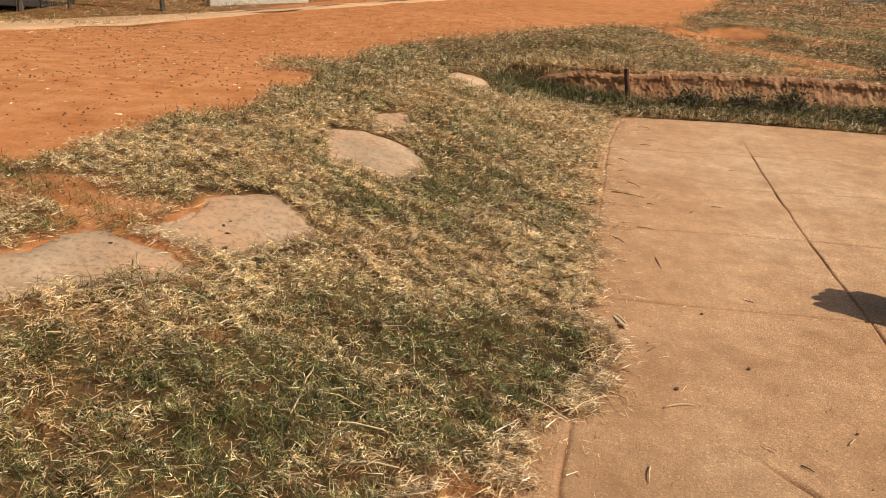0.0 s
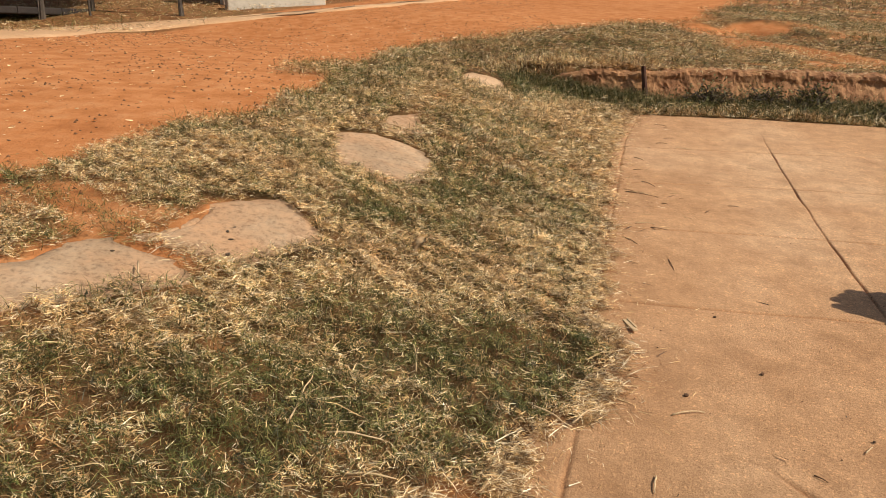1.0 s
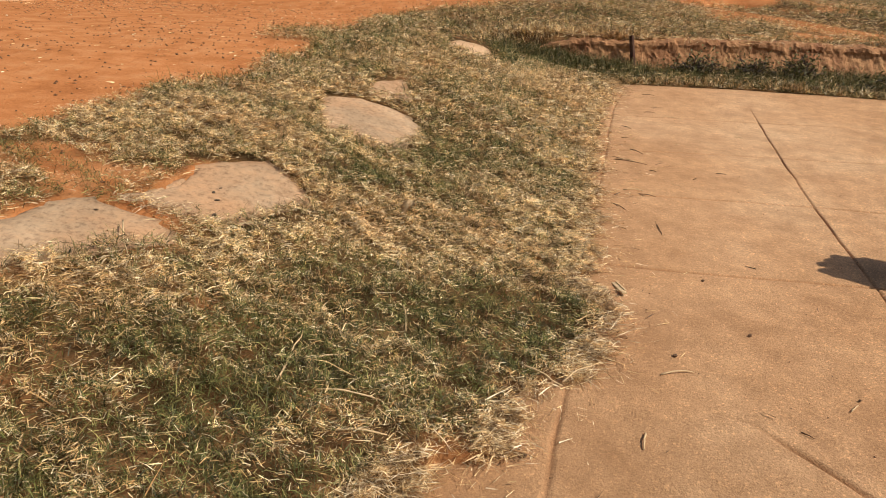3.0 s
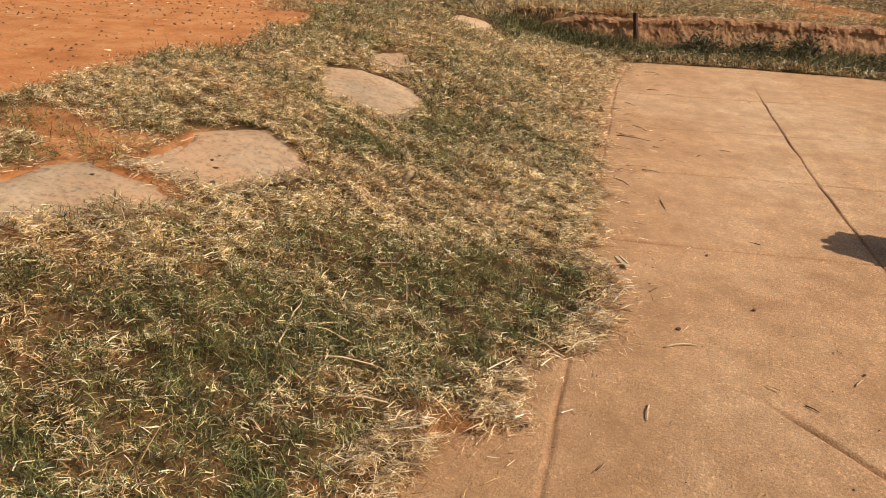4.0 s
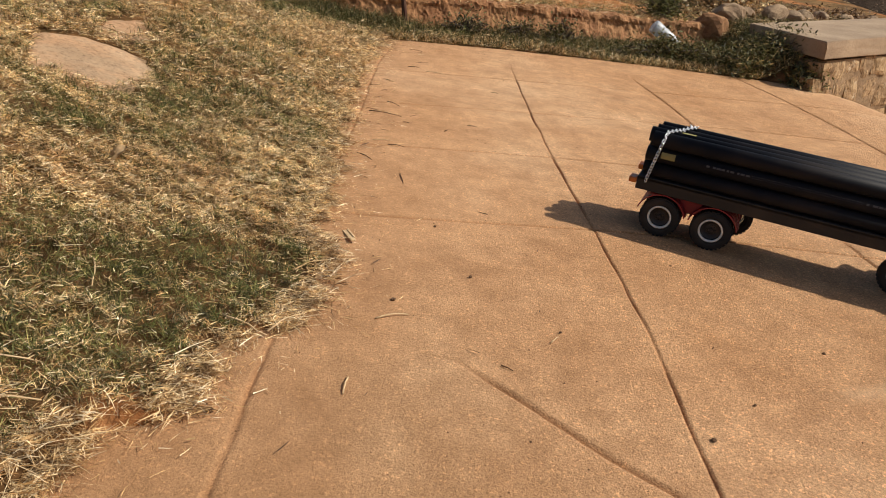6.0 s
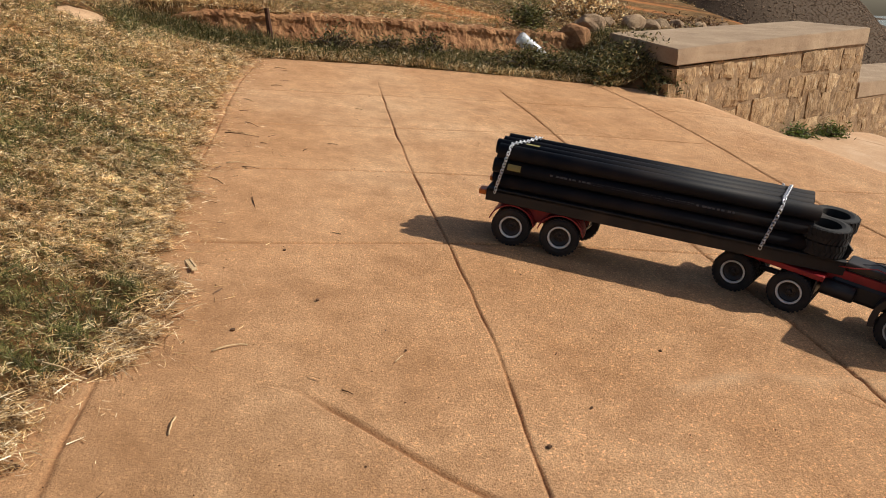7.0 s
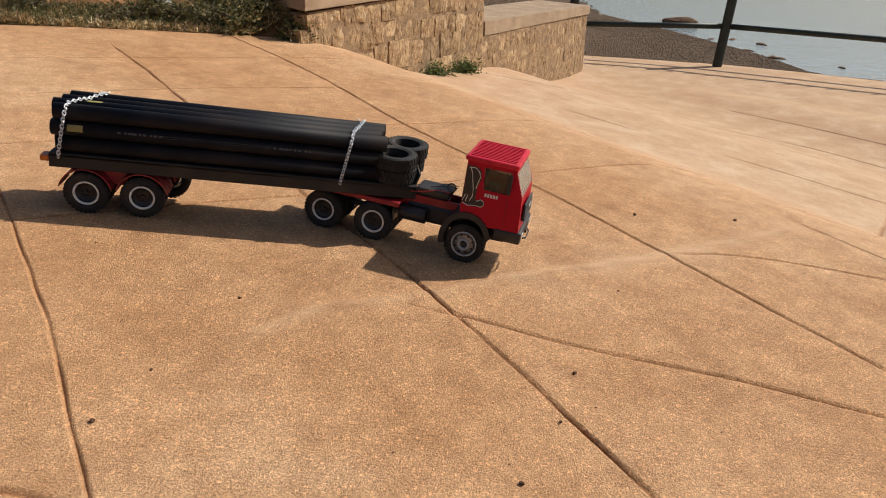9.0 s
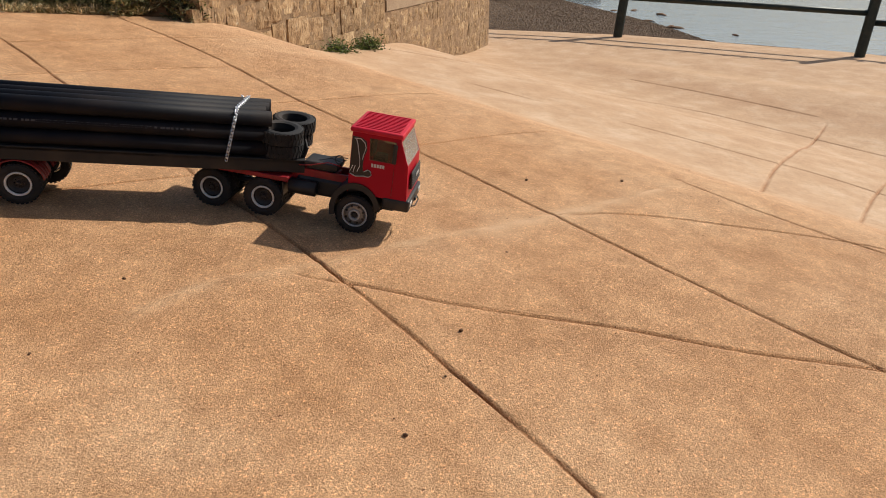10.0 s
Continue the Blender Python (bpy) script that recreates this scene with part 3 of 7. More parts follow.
def grass_cover(x, y):
    """How much grass covers the soil, 0 to 1, before the blades are laid."""
    x, y = np.asarray(x, float), np.asarray(y, float)
    w = 0.09 * wobble(x, y, 6.0, 3.0)
    lawn_left = np.interp(y, [-5, 0.6, 1.2, 1.45, 1.504, 1.565, 1.647, 1.787, 1.882, 1.982, 2.092, 2.173, 2.211, 2.364, 2.472, 2.545, 2.9, 3.5, 4.4, 4.7, 5.2], [-1.6, -1.5, -1.3, -1.0, -0.933, -0.896, -0.847, -0.825, -0.81, -0.778, -0.683, -0.621, -0.574, -0.532, -0.506, -0.478, -0.44, -0.42, -0.36, -0.1, 0.9])
    c = smooth(-0.05, 0.05, x - lawn_left + 0.6 * w + 0.02 * wobble(x, y, 33.0, 2.0))
    c = np.maximum(c, 0.45 * soft_poly(x, y, SPUR, 0.05, 0.05, 4.0))
    bay = soft_poly(x, y, EARTH_BAY, 0.022, 0.02, 1.0)
    c = c * (1 - bay * (0.62 + 0.26 * smooth(-0.1, 0.3, wobble(x, y, 26.0, 5.0))))
    c = np.maximum(c, 0.8 * soft_poly(x, y, LEFT_PATCH, 0.025, 0.025, 2.0))
    # wisps of straw on the bare earth
    c = np.maximum(c, 0.34 * np.exp(-(((x + 0.61) / 0.055) ** 2 + ((y - 1.345) / 0.03) ** 2)) * smooth(-0.3, 0.3, wobble(x, y, 40.0, 3.0)))
    worn = smooth(0.45, 0.62, 0.5 + 0.5 * wobble(x, y, 8.0, 21.0)) * smooth(0.5, 0.1, np.abs(x + 0.75) + np.abs(y - 1.3))
    c = c * (1 - 0.5 * worn)
    # small worn spots where the red earth shows
    for cx, cy, rx, ry, k in ((-0.07, 2.79, 0.07, 0.07, 0.85), (-0.34, 1.02, 0.03, 0.02, 0.5), (-0.48, 0.77, 0.06, 0.03, 0.3), (0.02, 0.86, 0.05, 0.03, 0.5)):
        c = c * (1 - k * np.exp(-(((x - cx) / rx) ** 2 + ((y - cy) / ry) ** 2) ** 2))
    # the red track crosses behind the lawn
    brow = np.interp(x, [-2.0, -0.34, 0.2, 0.454, 0.78, 1.135, 1.476, 2.2], [4.1, 4.58, 4.68, 4.84, 5.12, 5.40, 5.52, 5.8])
    track = smooth(-0.10, 0.10, (y - brow) + 1.2 * w) * smooth(0.12, -0.12, x - (2.0 + 0.40 * (y - 6.3)) + w)
    c = c * (1 - track)
    far = smooth(-0.15, 0.15, (y - 4.36) + 0.15 * w - 1.474 * (x + 2.5)) * smooth(0.2, -0.6, x)
    c = np.maximum(c, 0.75 * far)
    c = c * (1 - 0.75 * smooth(0.55, 0.75, 0.5 + 0.5 * wobble(x, y, 4.2, 13.0)) * smooth(3.9, 4.2, y) * smooth(0.9, 1.4, x))
    # earth thrown out round the pit, and bare strips beside it
    for cx, cy, rx, ry, k in ((2.04, 5.46, 0.26, 0.22, 1.0), (1.60, 5.25, 0.22, 0.28, 1.0), (1.60, 4.60, 0.16, 0.16, 0.8), (1.90, 4.08, 0.42, 0.09, 0.85), (2.46, 5.06, 0.16, 0.10, 0.7), (2.5, 4.3, 0.3, 0.08, 0.6)):
        hole = np.exp(-(((x - cx + 0.9 * w) / rx) ** 2 + ((y - cy + 1.1 * w) / ry) ** 2) ** 1.5)
        c = c * (1 - k * smooth(0.3, 0.6, hole))
    return np.clip(c, 0, 1)


build_ground()

# ---- concrete slab, cut into panels by joints and cracks ----
from mathutils.geometry import delaunay_2d_cdt

JOINTS = []


def joint(line, half_width, depth, fade=0.08):
    JOINTS.append((line, half_width, depth, fade))


joint([(0.78, 3.36), (0.618, 2.84), (0.458, 2.18), (0.30, 1.53), (0.172, 0.97), (0.102, 0.70), (-0.10, -0.2), (-0.6, -2.4)], 0.0044, 0.0045)
joint([(1.1832, 3.02), (1.1153, 2.725), (1.048, 2.43), (0.9849, 2.135), (0.9271, 1.84), (0.8732, 1.545), (0.8191, 1.25), (0.7582, 0.955), (0.6813, 0.66), (0.6, 0.3), (0.35, -0.8), (0.0, -2.6)], 0.0030, 0.0062, 0.4)
joint([(1.6996, 2.94), (1.6562, 2.605), (1.6016, 2.27), (1.5448, 1.935), (1.49, 1.6), (1.4375, 1.265), (1.3831, 0.93), (1.3181, 0.595), (1.2298, 0.26), (1.19, 0.12), (1.0, -0.8), (0.7, -2.6)], 0.0044, 0.008)
joint([(2.34, 3.24), (2.28, 2.40), (2.14, 1.71), (2.10, 1.30), (2.085, 1.12), (2.03, 0.75), (2.005, 0.61), (1.95, 0.34), (1.905, 0.08), (1.89, -0.10), (1.7, -1.0), (1.4, -2.6)], 0.0055, 0.009)
joint([(2.02, 0.67), (2.142, 0.617), (2.42, 0.33), (2.572, 0.134), (2.75, -0.2)], 0.0046, 0.008)
joint([(1.295, 0.79), (1.350, 0.715), (1.44, 0.56), (1.51, 0.46), (1.616, 0.321), (1.735, 0.125), (1.89, -0.09), (2.1, -0.6)], 0.0050, 0.008)
joint([(0.43, 0.955), (0.50, 0.86), (0.585, 0.735), (0.632, 0.677), (0.69, 0.58)], 0.0046, 0.007)
joint([(0.60, 2.73), (1.12, 2.73), (1.66, 2.72), (2.30, 2.70), (3.3, 2.55)], 0.0036, 0.010)
joint([(0.48, 2.29), (1.03, 2.285), (1.60, 2.28), (2.26, 2.20)], 0.0036, 0.010)
joint([(0.39, 1.885), (0.932, 1.868), (1.15, 1.84), (1.71, 1.80), (2.15, 1.72), (2.74, 1.645), (3.4, 1.5)], 0.0038, 0.011)
joint([(0.28, 1.462), (0.58, 1.428), (0.85, 1.408), (1.33, 1.335), (1.45, 1.308), (2.07, 1.222), (2.37, 1.19), (2.70, 1.133), (3.4, 0.98)], 0.0038, 0.012)
# over the crest
joint([(2.66, 0.62), (2.64, 0.54), (2.60, 0.33), (2.59, 0.13), (2.62, -0.3)], 0.005, 0.008)
# lower ramp
joint([(4.6, 3.5), (4.88, 3.22), (5.3, 2.85), (5.9, 2.35), (6.12, 1.74), (6.09, 1.13), (6.04, 0.45), (6.0, -0.8)], 0.012, 0.014)
joint([(6.86, 2.7), (6.80, 1.7), (6.72, 1.02)], 0.011, 0.012)
joint([(4.22, 2.55), (4.31, 2.12)], 0.009, 0.012)
joint([(4.42, 1.6), (4.5, 1.2), (4.53, 0.94), (4.58, 0.56), (4.55, 0.24), (4.55, -0.6)], 0.010, 0.013)
joint([(3.5, 0.58), (4.39, 0.74), (5.08, 0.81), (6.03, 0.90), (6.6, 0.95)], 0.009, 0.010)
joint([(3.5, 0.21), (4.38, 0.28), (5.3, 0.31)], 0.008, 0.010)


def resample(line, step):
    out = [np.array(line[0], float)]
    for a, b in zip(line[:-1], line[1:]):
        a, b = np.array(a, float), np.array(b, float)
        k = max(1, int(np.linalg.norm(b - a) / step))
        out += [a + (b - a) * (i + 1) / k for i in range(k)]
    return np.array(out)


def spline(line, step):
    """A smooth curve through the points of a line."""
    p = np.array(line, float)
    if len(p) < 3:
        return resample(line, step)
    t = np.r_[0, np.cumsum(np.linalg.norm(np.diff(p, axis=0), axis=1))]
    out = []
    k = max(2, int(t[-1] / step))
    m = np.gradient(p, t, axis=0)
    for s in np.linspace(0, t[-1], k):
        i = min(np.searchsorted(t, s, "right") - 1, len(p) - 2)
        h = t[i + 1] - t[i]
        u = (s - t[i]) / h
        out.append((2 * u ** 3 - 3 * u ** 2 + 1) * p[i] + (u ** 3 - 2 * u ** 2 + u) * h * m[i] + (-2 * u ** 3 + 3 * u ** 2) * p[i + 1] + (u ** 3 - u ** 2) * h * m[i + 1])
    return np.array(out)


def wander(pts, amount=0.006):
    """Hand-drawn wavering, the same wherever the line runs."""
    x, y = pts[:, 0], pts[:, 1]
    return pts + amount * np.stack([wobble(x, y, 14.0, 5.0), wobble(x, y, 17.0, 8.0)], -1)


def inside_slab(p):
    x, y = p
    far = float(far_edge_y(x)) if x < 2.8 else 5.85 if x > 7.42 else float(wall_y(x))
    rim = float(np.interp(y, [-8, 1.4, 3.95, 5.45, 6.0], [10.6, 10.25, 9.45, 8.4, 7.7]))
    return -0.32 + 0.239 * y < x < rim and -2.9 < y < far


def build_slab():
    pts, edges, hard = [], [], set()

    def add_line(line, is_centre=False, close=False):
        base = len(pts)
        pts.extend(Vector((float(p[0]), float(p[1]))) for p in line)
        n = len(line)
        for i in range(n if close else n - 1):
            e = (base + i, base + (i + 1) % n)
            if is_centre:
                hard.add(len(edges))
            edges.append(e)

    # outline
    ring = [(-0.36 + 0.239 * -3.0, -3.0), (10.5, -3.0), (10.25, 1.4), (9.45, 3.95), (8.4, 5.45), (7.75, 5.9), (7.4, float(wall_y(7.4)) + 0.05)]
    ring += [(x, float(wall_y(x)) + 0.03) for x in (6.4, 5.2, 4.2, 3.4, 2.95)]
    ring += [(x, float(far_edge_y(x))) for x in (2.8, 2.4, 1.85, 1.3, 0.75)] + [(0.44, 3.29)]
    ring += [(-0.36 + 0.239 * y, y) for y in (2.4, 1.5, 0.5, -1.0)]
    rp = resample(ring + [ring[0]], 0.08)[:-1]
    rp = rp + 0.012 * np.stack([wobble(rp[:, 0], rp[:, 1], 7, 1), wobble(rp[:, 0], rp[:, 1], 9, 4)], -1)
    add_line(rp, close=True)
    cuts = []
    for line, hw, depth, fade in JOINTS:
        c = wander(spline(line, 0.012), 0.0022)
        c = c + 0.0007 * np.stack([wobble(c[:, 0], c[:, 1], 120.0, 3.0), wobble(c[:, 0], c[:, 1], 140.0, 6.0)], -1)
        hw = 0.95 * hw
        c = c[[inside_slab(p) for p in c]]
        d = np.gradient(c, axis=0)
        nrm = np.stack([-d[:, 1], d[:, 0]], -1) / np.linalg.norm(d, axis=1)[:, None]
        cuts.append((c, hw, depth, fade))
        for k in (-1.5, -0.55, 0.55, 1.5):
            add_line(c + nrm * hw * k)
        # plain strips beside the groove keep its shading narrow
        for k in (-4.0, -2.4, 2.4, 4.0):
            pts.extend(Vector((float(p[0]), float(p[1]))) for p in c + nrm * hw * k if inside_slab(p))
        add_line(c, True)
    ridge = spline([(1.0, 0.84), (1.14, 0.852), (1.325, 0.80), (1.548, 0.77), (1.86, 0.70), (2.19, 0.642), (2.54, 0.59)], 0.02)
    for off in (-0.05, -0.035, -0.022, -0.011, 0.0, 0.011, 0.022, 0.035, 0.05):
        pts.extend(Vector((float(p[0]) + 0.25 * off, float(p[1]) + off)) for p in ridge)
    for x0, x1, y0, y1, s in ((-0.7, 3.4, -0.4, 3.4, 0.06), (3.4, 10.5, -3, 5.9, 0.16), (-1.0, 3.4, -3, -0.4, 0.2)):
        for x in np.arange(x0, x1, s):
            for y in np.arange(y0, y1, s):
                if inside_slab((x, y)):
                    pts.append(Vector((x + 0.2 * s * math.sin(37 * x + 11 * y), y + 0.2 * s * math.sin(23 * x - 31 * y))))
    vs, es, fs, _, oe, _ = delaunay_2d_cdt(pts, edges, [list(range(len(rp)))], 1, 1e-5)
    V = np.array([(v.x, v.y) for v in vs])
    # depth of grooves
    Z = slab_z(V[:, 0], V[:, 1]) + 0.003 * wobble(V[:, 0], V[:, 1], 3.1, 6.0)
    drop = np.zeros(len(V))
    for c, hw, depth, fade in cuts:
        lo, hi = c.min(0) - 0.05, c.max(0) + 0.05
        near = np.where((V > lo).all(1) & (V < hi).all(1))[0]
        for a in range(0, len(near), 2000):
            k = near[a:a + 2000]
            p0, p1 = c[:-1], c[1:]
            ab = p1 - p0
            t = np.clip(((V[k, None, :] - p0) * ab).sum(-1) / (ab ** 2).sum(-1), 0, 1)
            dist = np.linalg.norm(V[k, None, :] - (p0 + t[..., None] * ab), axis=-1).min(1)
            ends = np.minimum(np.linalg.norm(V[k] - c[0], axis=1), np.linalg.norm(V[k] - c[-1], axis=1))
            amp = depth * np.clip(ends / fade, 0.25, 1) * (0.75 + 0.35 * wobble(V[k, 0], V[k, 1], 11, 2))
            prof = np.interp(dist / hw, [0, 0.5, 1.0, 1.55], [1.0, 0.85, 0.12, 0.0])
            lip = 0.0020 * np.exp(-((dist / hw - 1.8) / 0.5) ** 2)
            drop[k] = np.maximum(drop[k], amp * prof - lip)
    # a low dusty ridge runs from the star of cracks towards the crest
    dr = np.linalg.norm(V[:, None, :] - ridge[None], axis=-1).min(1)
    Z = Z - drop + 0.004 * np.exp(-(dr / 0.014) ** 2)
    dirt = np.clip(drop / 0.008, 0, 1)
    band = spline([(7.2, 3.3), (6.95, 2.01), (6.82, 1.04), (6.8, 0.3)], 0.1)
    db = np.linalg.norm(V[:, None, :] - band[None], axis=-1).min(1)
    dirt = np.maximum(dirt, 0.32 * np.exp(-(db / 0.22) ** 2))
    pale = spline([(7.5, 3.3), (7.58, 2.45), (7.62, 1.69), (7.9, 0.7)], 0.1)
    dp = np.linalg.norm(V[:, None, :] - pale[None], axis=-1).min(1)
    dust = 0.5 * np.exp(-(dr / 0.016) ** 2) * (0.7 + 0.45 * wobble(V[:, 0], V[:, 1], 33, 3)) + 0.4 * np.exp(-(dp / 0.12) ** 2)
    dust = dust + 0.42 * np.exp(-(dr / 0.06) ** 2) * (0.65 + 0.6 * wobble(V[:, 0], V[:, 1], 21, 6)) * smooth(1.35, 1.75, V[:, 0])
    dust = np.clip(dust, 0, 1)
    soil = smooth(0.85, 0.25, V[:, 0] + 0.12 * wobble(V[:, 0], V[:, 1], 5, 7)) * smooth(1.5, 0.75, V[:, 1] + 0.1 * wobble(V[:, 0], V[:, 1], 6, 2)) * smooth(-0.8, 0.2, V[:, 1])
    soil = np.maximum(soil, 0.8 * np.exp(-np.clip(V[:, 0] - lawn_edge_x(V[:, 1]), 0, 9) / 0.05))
    # panels: faces joined across every edge that is no joint's centre line
    stop = set()
    for e, orig in zip(es, oe):
        if any(o in hard for o in orig):
            stop.add((min(e), max(e)))
    owner = {}
    parent_of = list(range(len(fs)))

    def find(i):
        while parent_of[i] != i:
            parent_of[i] = parent_of[parent_of[i]]
            i = parent_of[i]
        return i
    for i, f in enumerate(fs):
        for a, b in zip(f, f[1:] + f[:1]):
            key = (min(a, b), max(a, b))
            if key in stop:
                continue
            if key in owner:
                parent_of[find(i)] = find(owner[key])
            owner[key] = i
    groups = {}
    for i in range(len(fs)):
        groups.setdefault(find(i), []).append(i)
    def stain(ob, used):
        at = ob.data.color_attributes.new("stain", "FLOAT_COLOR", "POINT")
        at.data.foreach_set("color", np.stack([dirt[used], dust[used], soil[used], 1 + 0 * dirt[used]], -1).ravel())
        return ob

    root = tagged(new("concrete_slab"), "dusty tan concrete ramp cut by wavering joints", "paved ramp", kind="structure")
    small = [i for g in groups.values() if len(g) < 12 for i in g]
    for g in sorted(groups.values(), key=len, reverse=True):
        if len(g) < 12:
            continue
        used = sorted({v for i in g for v in fs[i]})
        index = {v: k for k, v in enumerate(used)}
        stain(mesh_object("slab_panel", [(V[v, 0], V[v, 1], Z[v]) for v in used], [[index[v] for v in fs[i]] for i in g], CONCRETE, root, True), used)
    if small:
        used = sorted({v for i in small for v in fs[i]})
        index = {v: k for k, v in enumerate(used)}
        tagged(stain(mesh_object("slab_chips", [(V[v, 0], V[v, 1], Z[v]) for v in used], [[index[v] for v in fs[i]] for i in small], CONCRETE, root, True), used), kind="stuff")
    # free edge above the beach
    bm = bmesh.new()
    rim = resample([(10.5, -3.0), (10.25, 1.4), (9.45, 3.95), (8.4, 5.45), (7.75, 5.9), (7.4, 4.7)], 0.1)
    top = [bm.verts.new((p[0], p[1], float(slab_z(p[0], p[1])) + 0.002)) for p in rim]
    low = [bm.verts.new((p[0] + 0.02, p[1] + 0.02, float(slab_z(p[0], p[1])) - 0.6)) for p in rim]
    for i in range(len(rim) - 1):
        bm.faces.new((top[i], top[i + 1], low[i + 1], low[i]))
    part("slab_edge", bm, CONCRETE, root)


build_slab()

# ---- lake ----
bm = bmesh.new()
vs = [bm.verts.new(p) for p in ((8, -400, -1.05), (900, -400, -1.05), (900, 900, -1.05), (8, 900, -1.05))]
bm.faces.new(vs)
tagged(part("water", bm, WATER, None), "calm grey-blue lake water beyond the railing", "lake", kind="structure")

# ---- stone retaining wall with two stepped copings ----
WALL_U = Vector((0.9460, 0.3242, 0.0))
WALL_N = Vector((0.3242, -0.9460, 0.0))
WALL_A = Vector((2.79, 3.044, 0.0))


def wall_point(s, out, z):
    p = WALL_A + WALL_U * s + WALL_N * out
    return Vector((p.x, p.y, z))


def stone_block(w, h, d, rng):
    """A rough-hewn block, its face to +x."""
    bm = bmesh.new()
    nu, nv = max(4, int(w / 0.035)), 4
    off = Vector((rng.uniform(0, 50), rng.uniform(0, 50), 0))
    lean, nod = rng.uniform(-0.05, 0.05), rng.uniform(-0.05, 0.05)
    skew = [(rng.uniform(-0.06, 0.06) * w, rng.uniform(-0.10, 0.10) * h) for _ in range(4)]
    grid = []
    for j in range(nv + 1):
        line = []
        for i in range(nu + 1):
            u, v = i / nu, j / nv
            ku = [(1 - u) * (1 - v), u * (1 - v), u * v, (1 - u) * v]
            y = (u - 0.5) * w + sum(k * s[0] for k, s in zip(ku, skew))
            z = (v - 0.5) * h + sum(k * s[1] for k, s in zip(ku, skew))
            rim = i in (0, nu) or j in (0, nv)
            nv3 = noise.noise_vector(Vector((y * 22, z * 22, 0)) + off)
            x = d / 2 + lean * y + nod * z + 0.008 * nv3.x + 0.006 * noise.noise(Vector((y * 60, z * 25, 3)) + off) - (0.004 if rim else 0.0)
            line.append(bm.verts.new((x, y + 0.008 * nv3.y, z + 0.008 * nv3.z)))
        grid.append(line)
    for r0, r1 in zip(grid[:-1], grid[1:]):
        for i in range(nu):
            bm.faces.new((r0[i], r0[i + 1], r1[i + 1], r1[i]))
    loop = grid[0] + [r[-1] for r in grid[1:]] + grid[-1][-2::-1] + [r[0] for r in grid[-2:0:-1]]
    back = [bm.verts.new((-d / 2, v.co.y, v.co.z)) for v in loop]
    for i in range(len(loop)):
        k = (i + 1) % len(loop)
        bm.faces.new((loop[i], back[i], back[k], loop[k]))
    bm.faces.new(back[::-1])
    bmesh.ops.recalc_face_normals(bm, faces=bm.faces)
    return bm


def build_wall(name, s0, s1, low_z, top0, top1, rng, label, rough=1.0, fill=0.0):
    depth = 0.40
    bm = bmesh.new()
    prof = []
    n, rows = 160, 16
    for i in range(n + 1):
        s = s0 + (s1 - s0) * i / n
        zb = low_z(s) - 0.25
        zt = top0 + (top1 - top0) * i / n
        ring = [bm.verts.new(wall_point(s, fill - 0.001 + 0.005 * noise.noise(Vector((s * 9, k * 1.3, 1.0))), zb + (zt - zb) * k / rows)) for k in range(rows + 1)]
        prof.append(ring + [bm.verts.new(wall_point(s, -depth, zt)), bm.verts.new(wall_point(s, -depth, zb))])
    for a, b in zip(prof[:-1], prof[1:]):
        for k in range(rows + 2):
            bm.faces.new((a[k], b[k], b[k + 1], a[k + 1]))
    bm.faces.new(prof[0])
    bm.faces.new(prof[-1][::-1])
    bmesh.ops.recalc_face_normals(bm, faces=bm.faces)
    root = part(name, bm, MORTAR, None)
    tagged(root, label, "stone wall", kind="structure")
    z_face = math.atan2(WALL_N.y, WALL_N.x)
    z = min(low_z(s0), low_z(s1)) - 0.1
    top = max(top0, top1)
    while z < top:
        h = rng.uniform(0.11, 0.155)
        s = s0 + rng.uniform(-0.08, 0.0)
        while s < s1:
            w = rng.choice((rng.uniform(0.09, 0.13), rng.uniform(0.13, 0.19), rng.uniform(0.17, 0.25)))
            w = min(w, s1 - s)
            mid = s + w / 2
            zt = top0 + (top1 - top0) * (mid - s0) / (s1 - s0)
            hh = h * rng.uniform(0.80, 1.06)
            zc = z + h / 2 + rng.uniform(-0.012, 0.012)
            over = zc + hh / 2 - (zt - 0.003)
            if over > 0:
                hh, zc = hh - over, zc - over / 2
            if w > 0.05 and mid > s0 and hh > 0.035 and zc + hh / 2 > low_z(mid) - 0.02:
                ob = part("stone", stone_block(w - 0.004, hh - 0.004, 0.08, rng), WALLSTONE, root, smooth=False)
                ob.matrix_basis = Matrix.Translation(wall_point(mid, -0.033 + rough * rng.uniform(-0.005, 0.007), zc)) @ Matrix.Rotation(z_face, 4, "Z") @ Matrix.Rotation(rough * rng.uniform(-0.04, 0.04), 4, "X")
            s += w
        z += h
    # end faces
    for s_end in (s1,):
        z = low_z(s_end) - 0.05
        while z < top1 - 0.08:
            h = rng.uniform(0.11, 0.15)
            o = 0.0
            while o < depth - 0.05:
                w = min(rng.uniform(0.14, 0.26), depth - o)
                ob = part("stone", stone_block(w - 0.014, h - 0.014, 0.06, rng), WALLSTONE, root)
                d = WALL_U
                ob.matrix_basis = Matrix.Translation(wall_point(s_end, -o - w / 2, z + h / 2) - d * 0.018) @ Matrix.Rotation(math.atan2(d.y, d.x), 4, "Z")
                o += w
            z += h
    return root


def slab_at(s):
    p = wall_point(s, 0.05, 0)
    return float(slab_z(p.x, p.y))


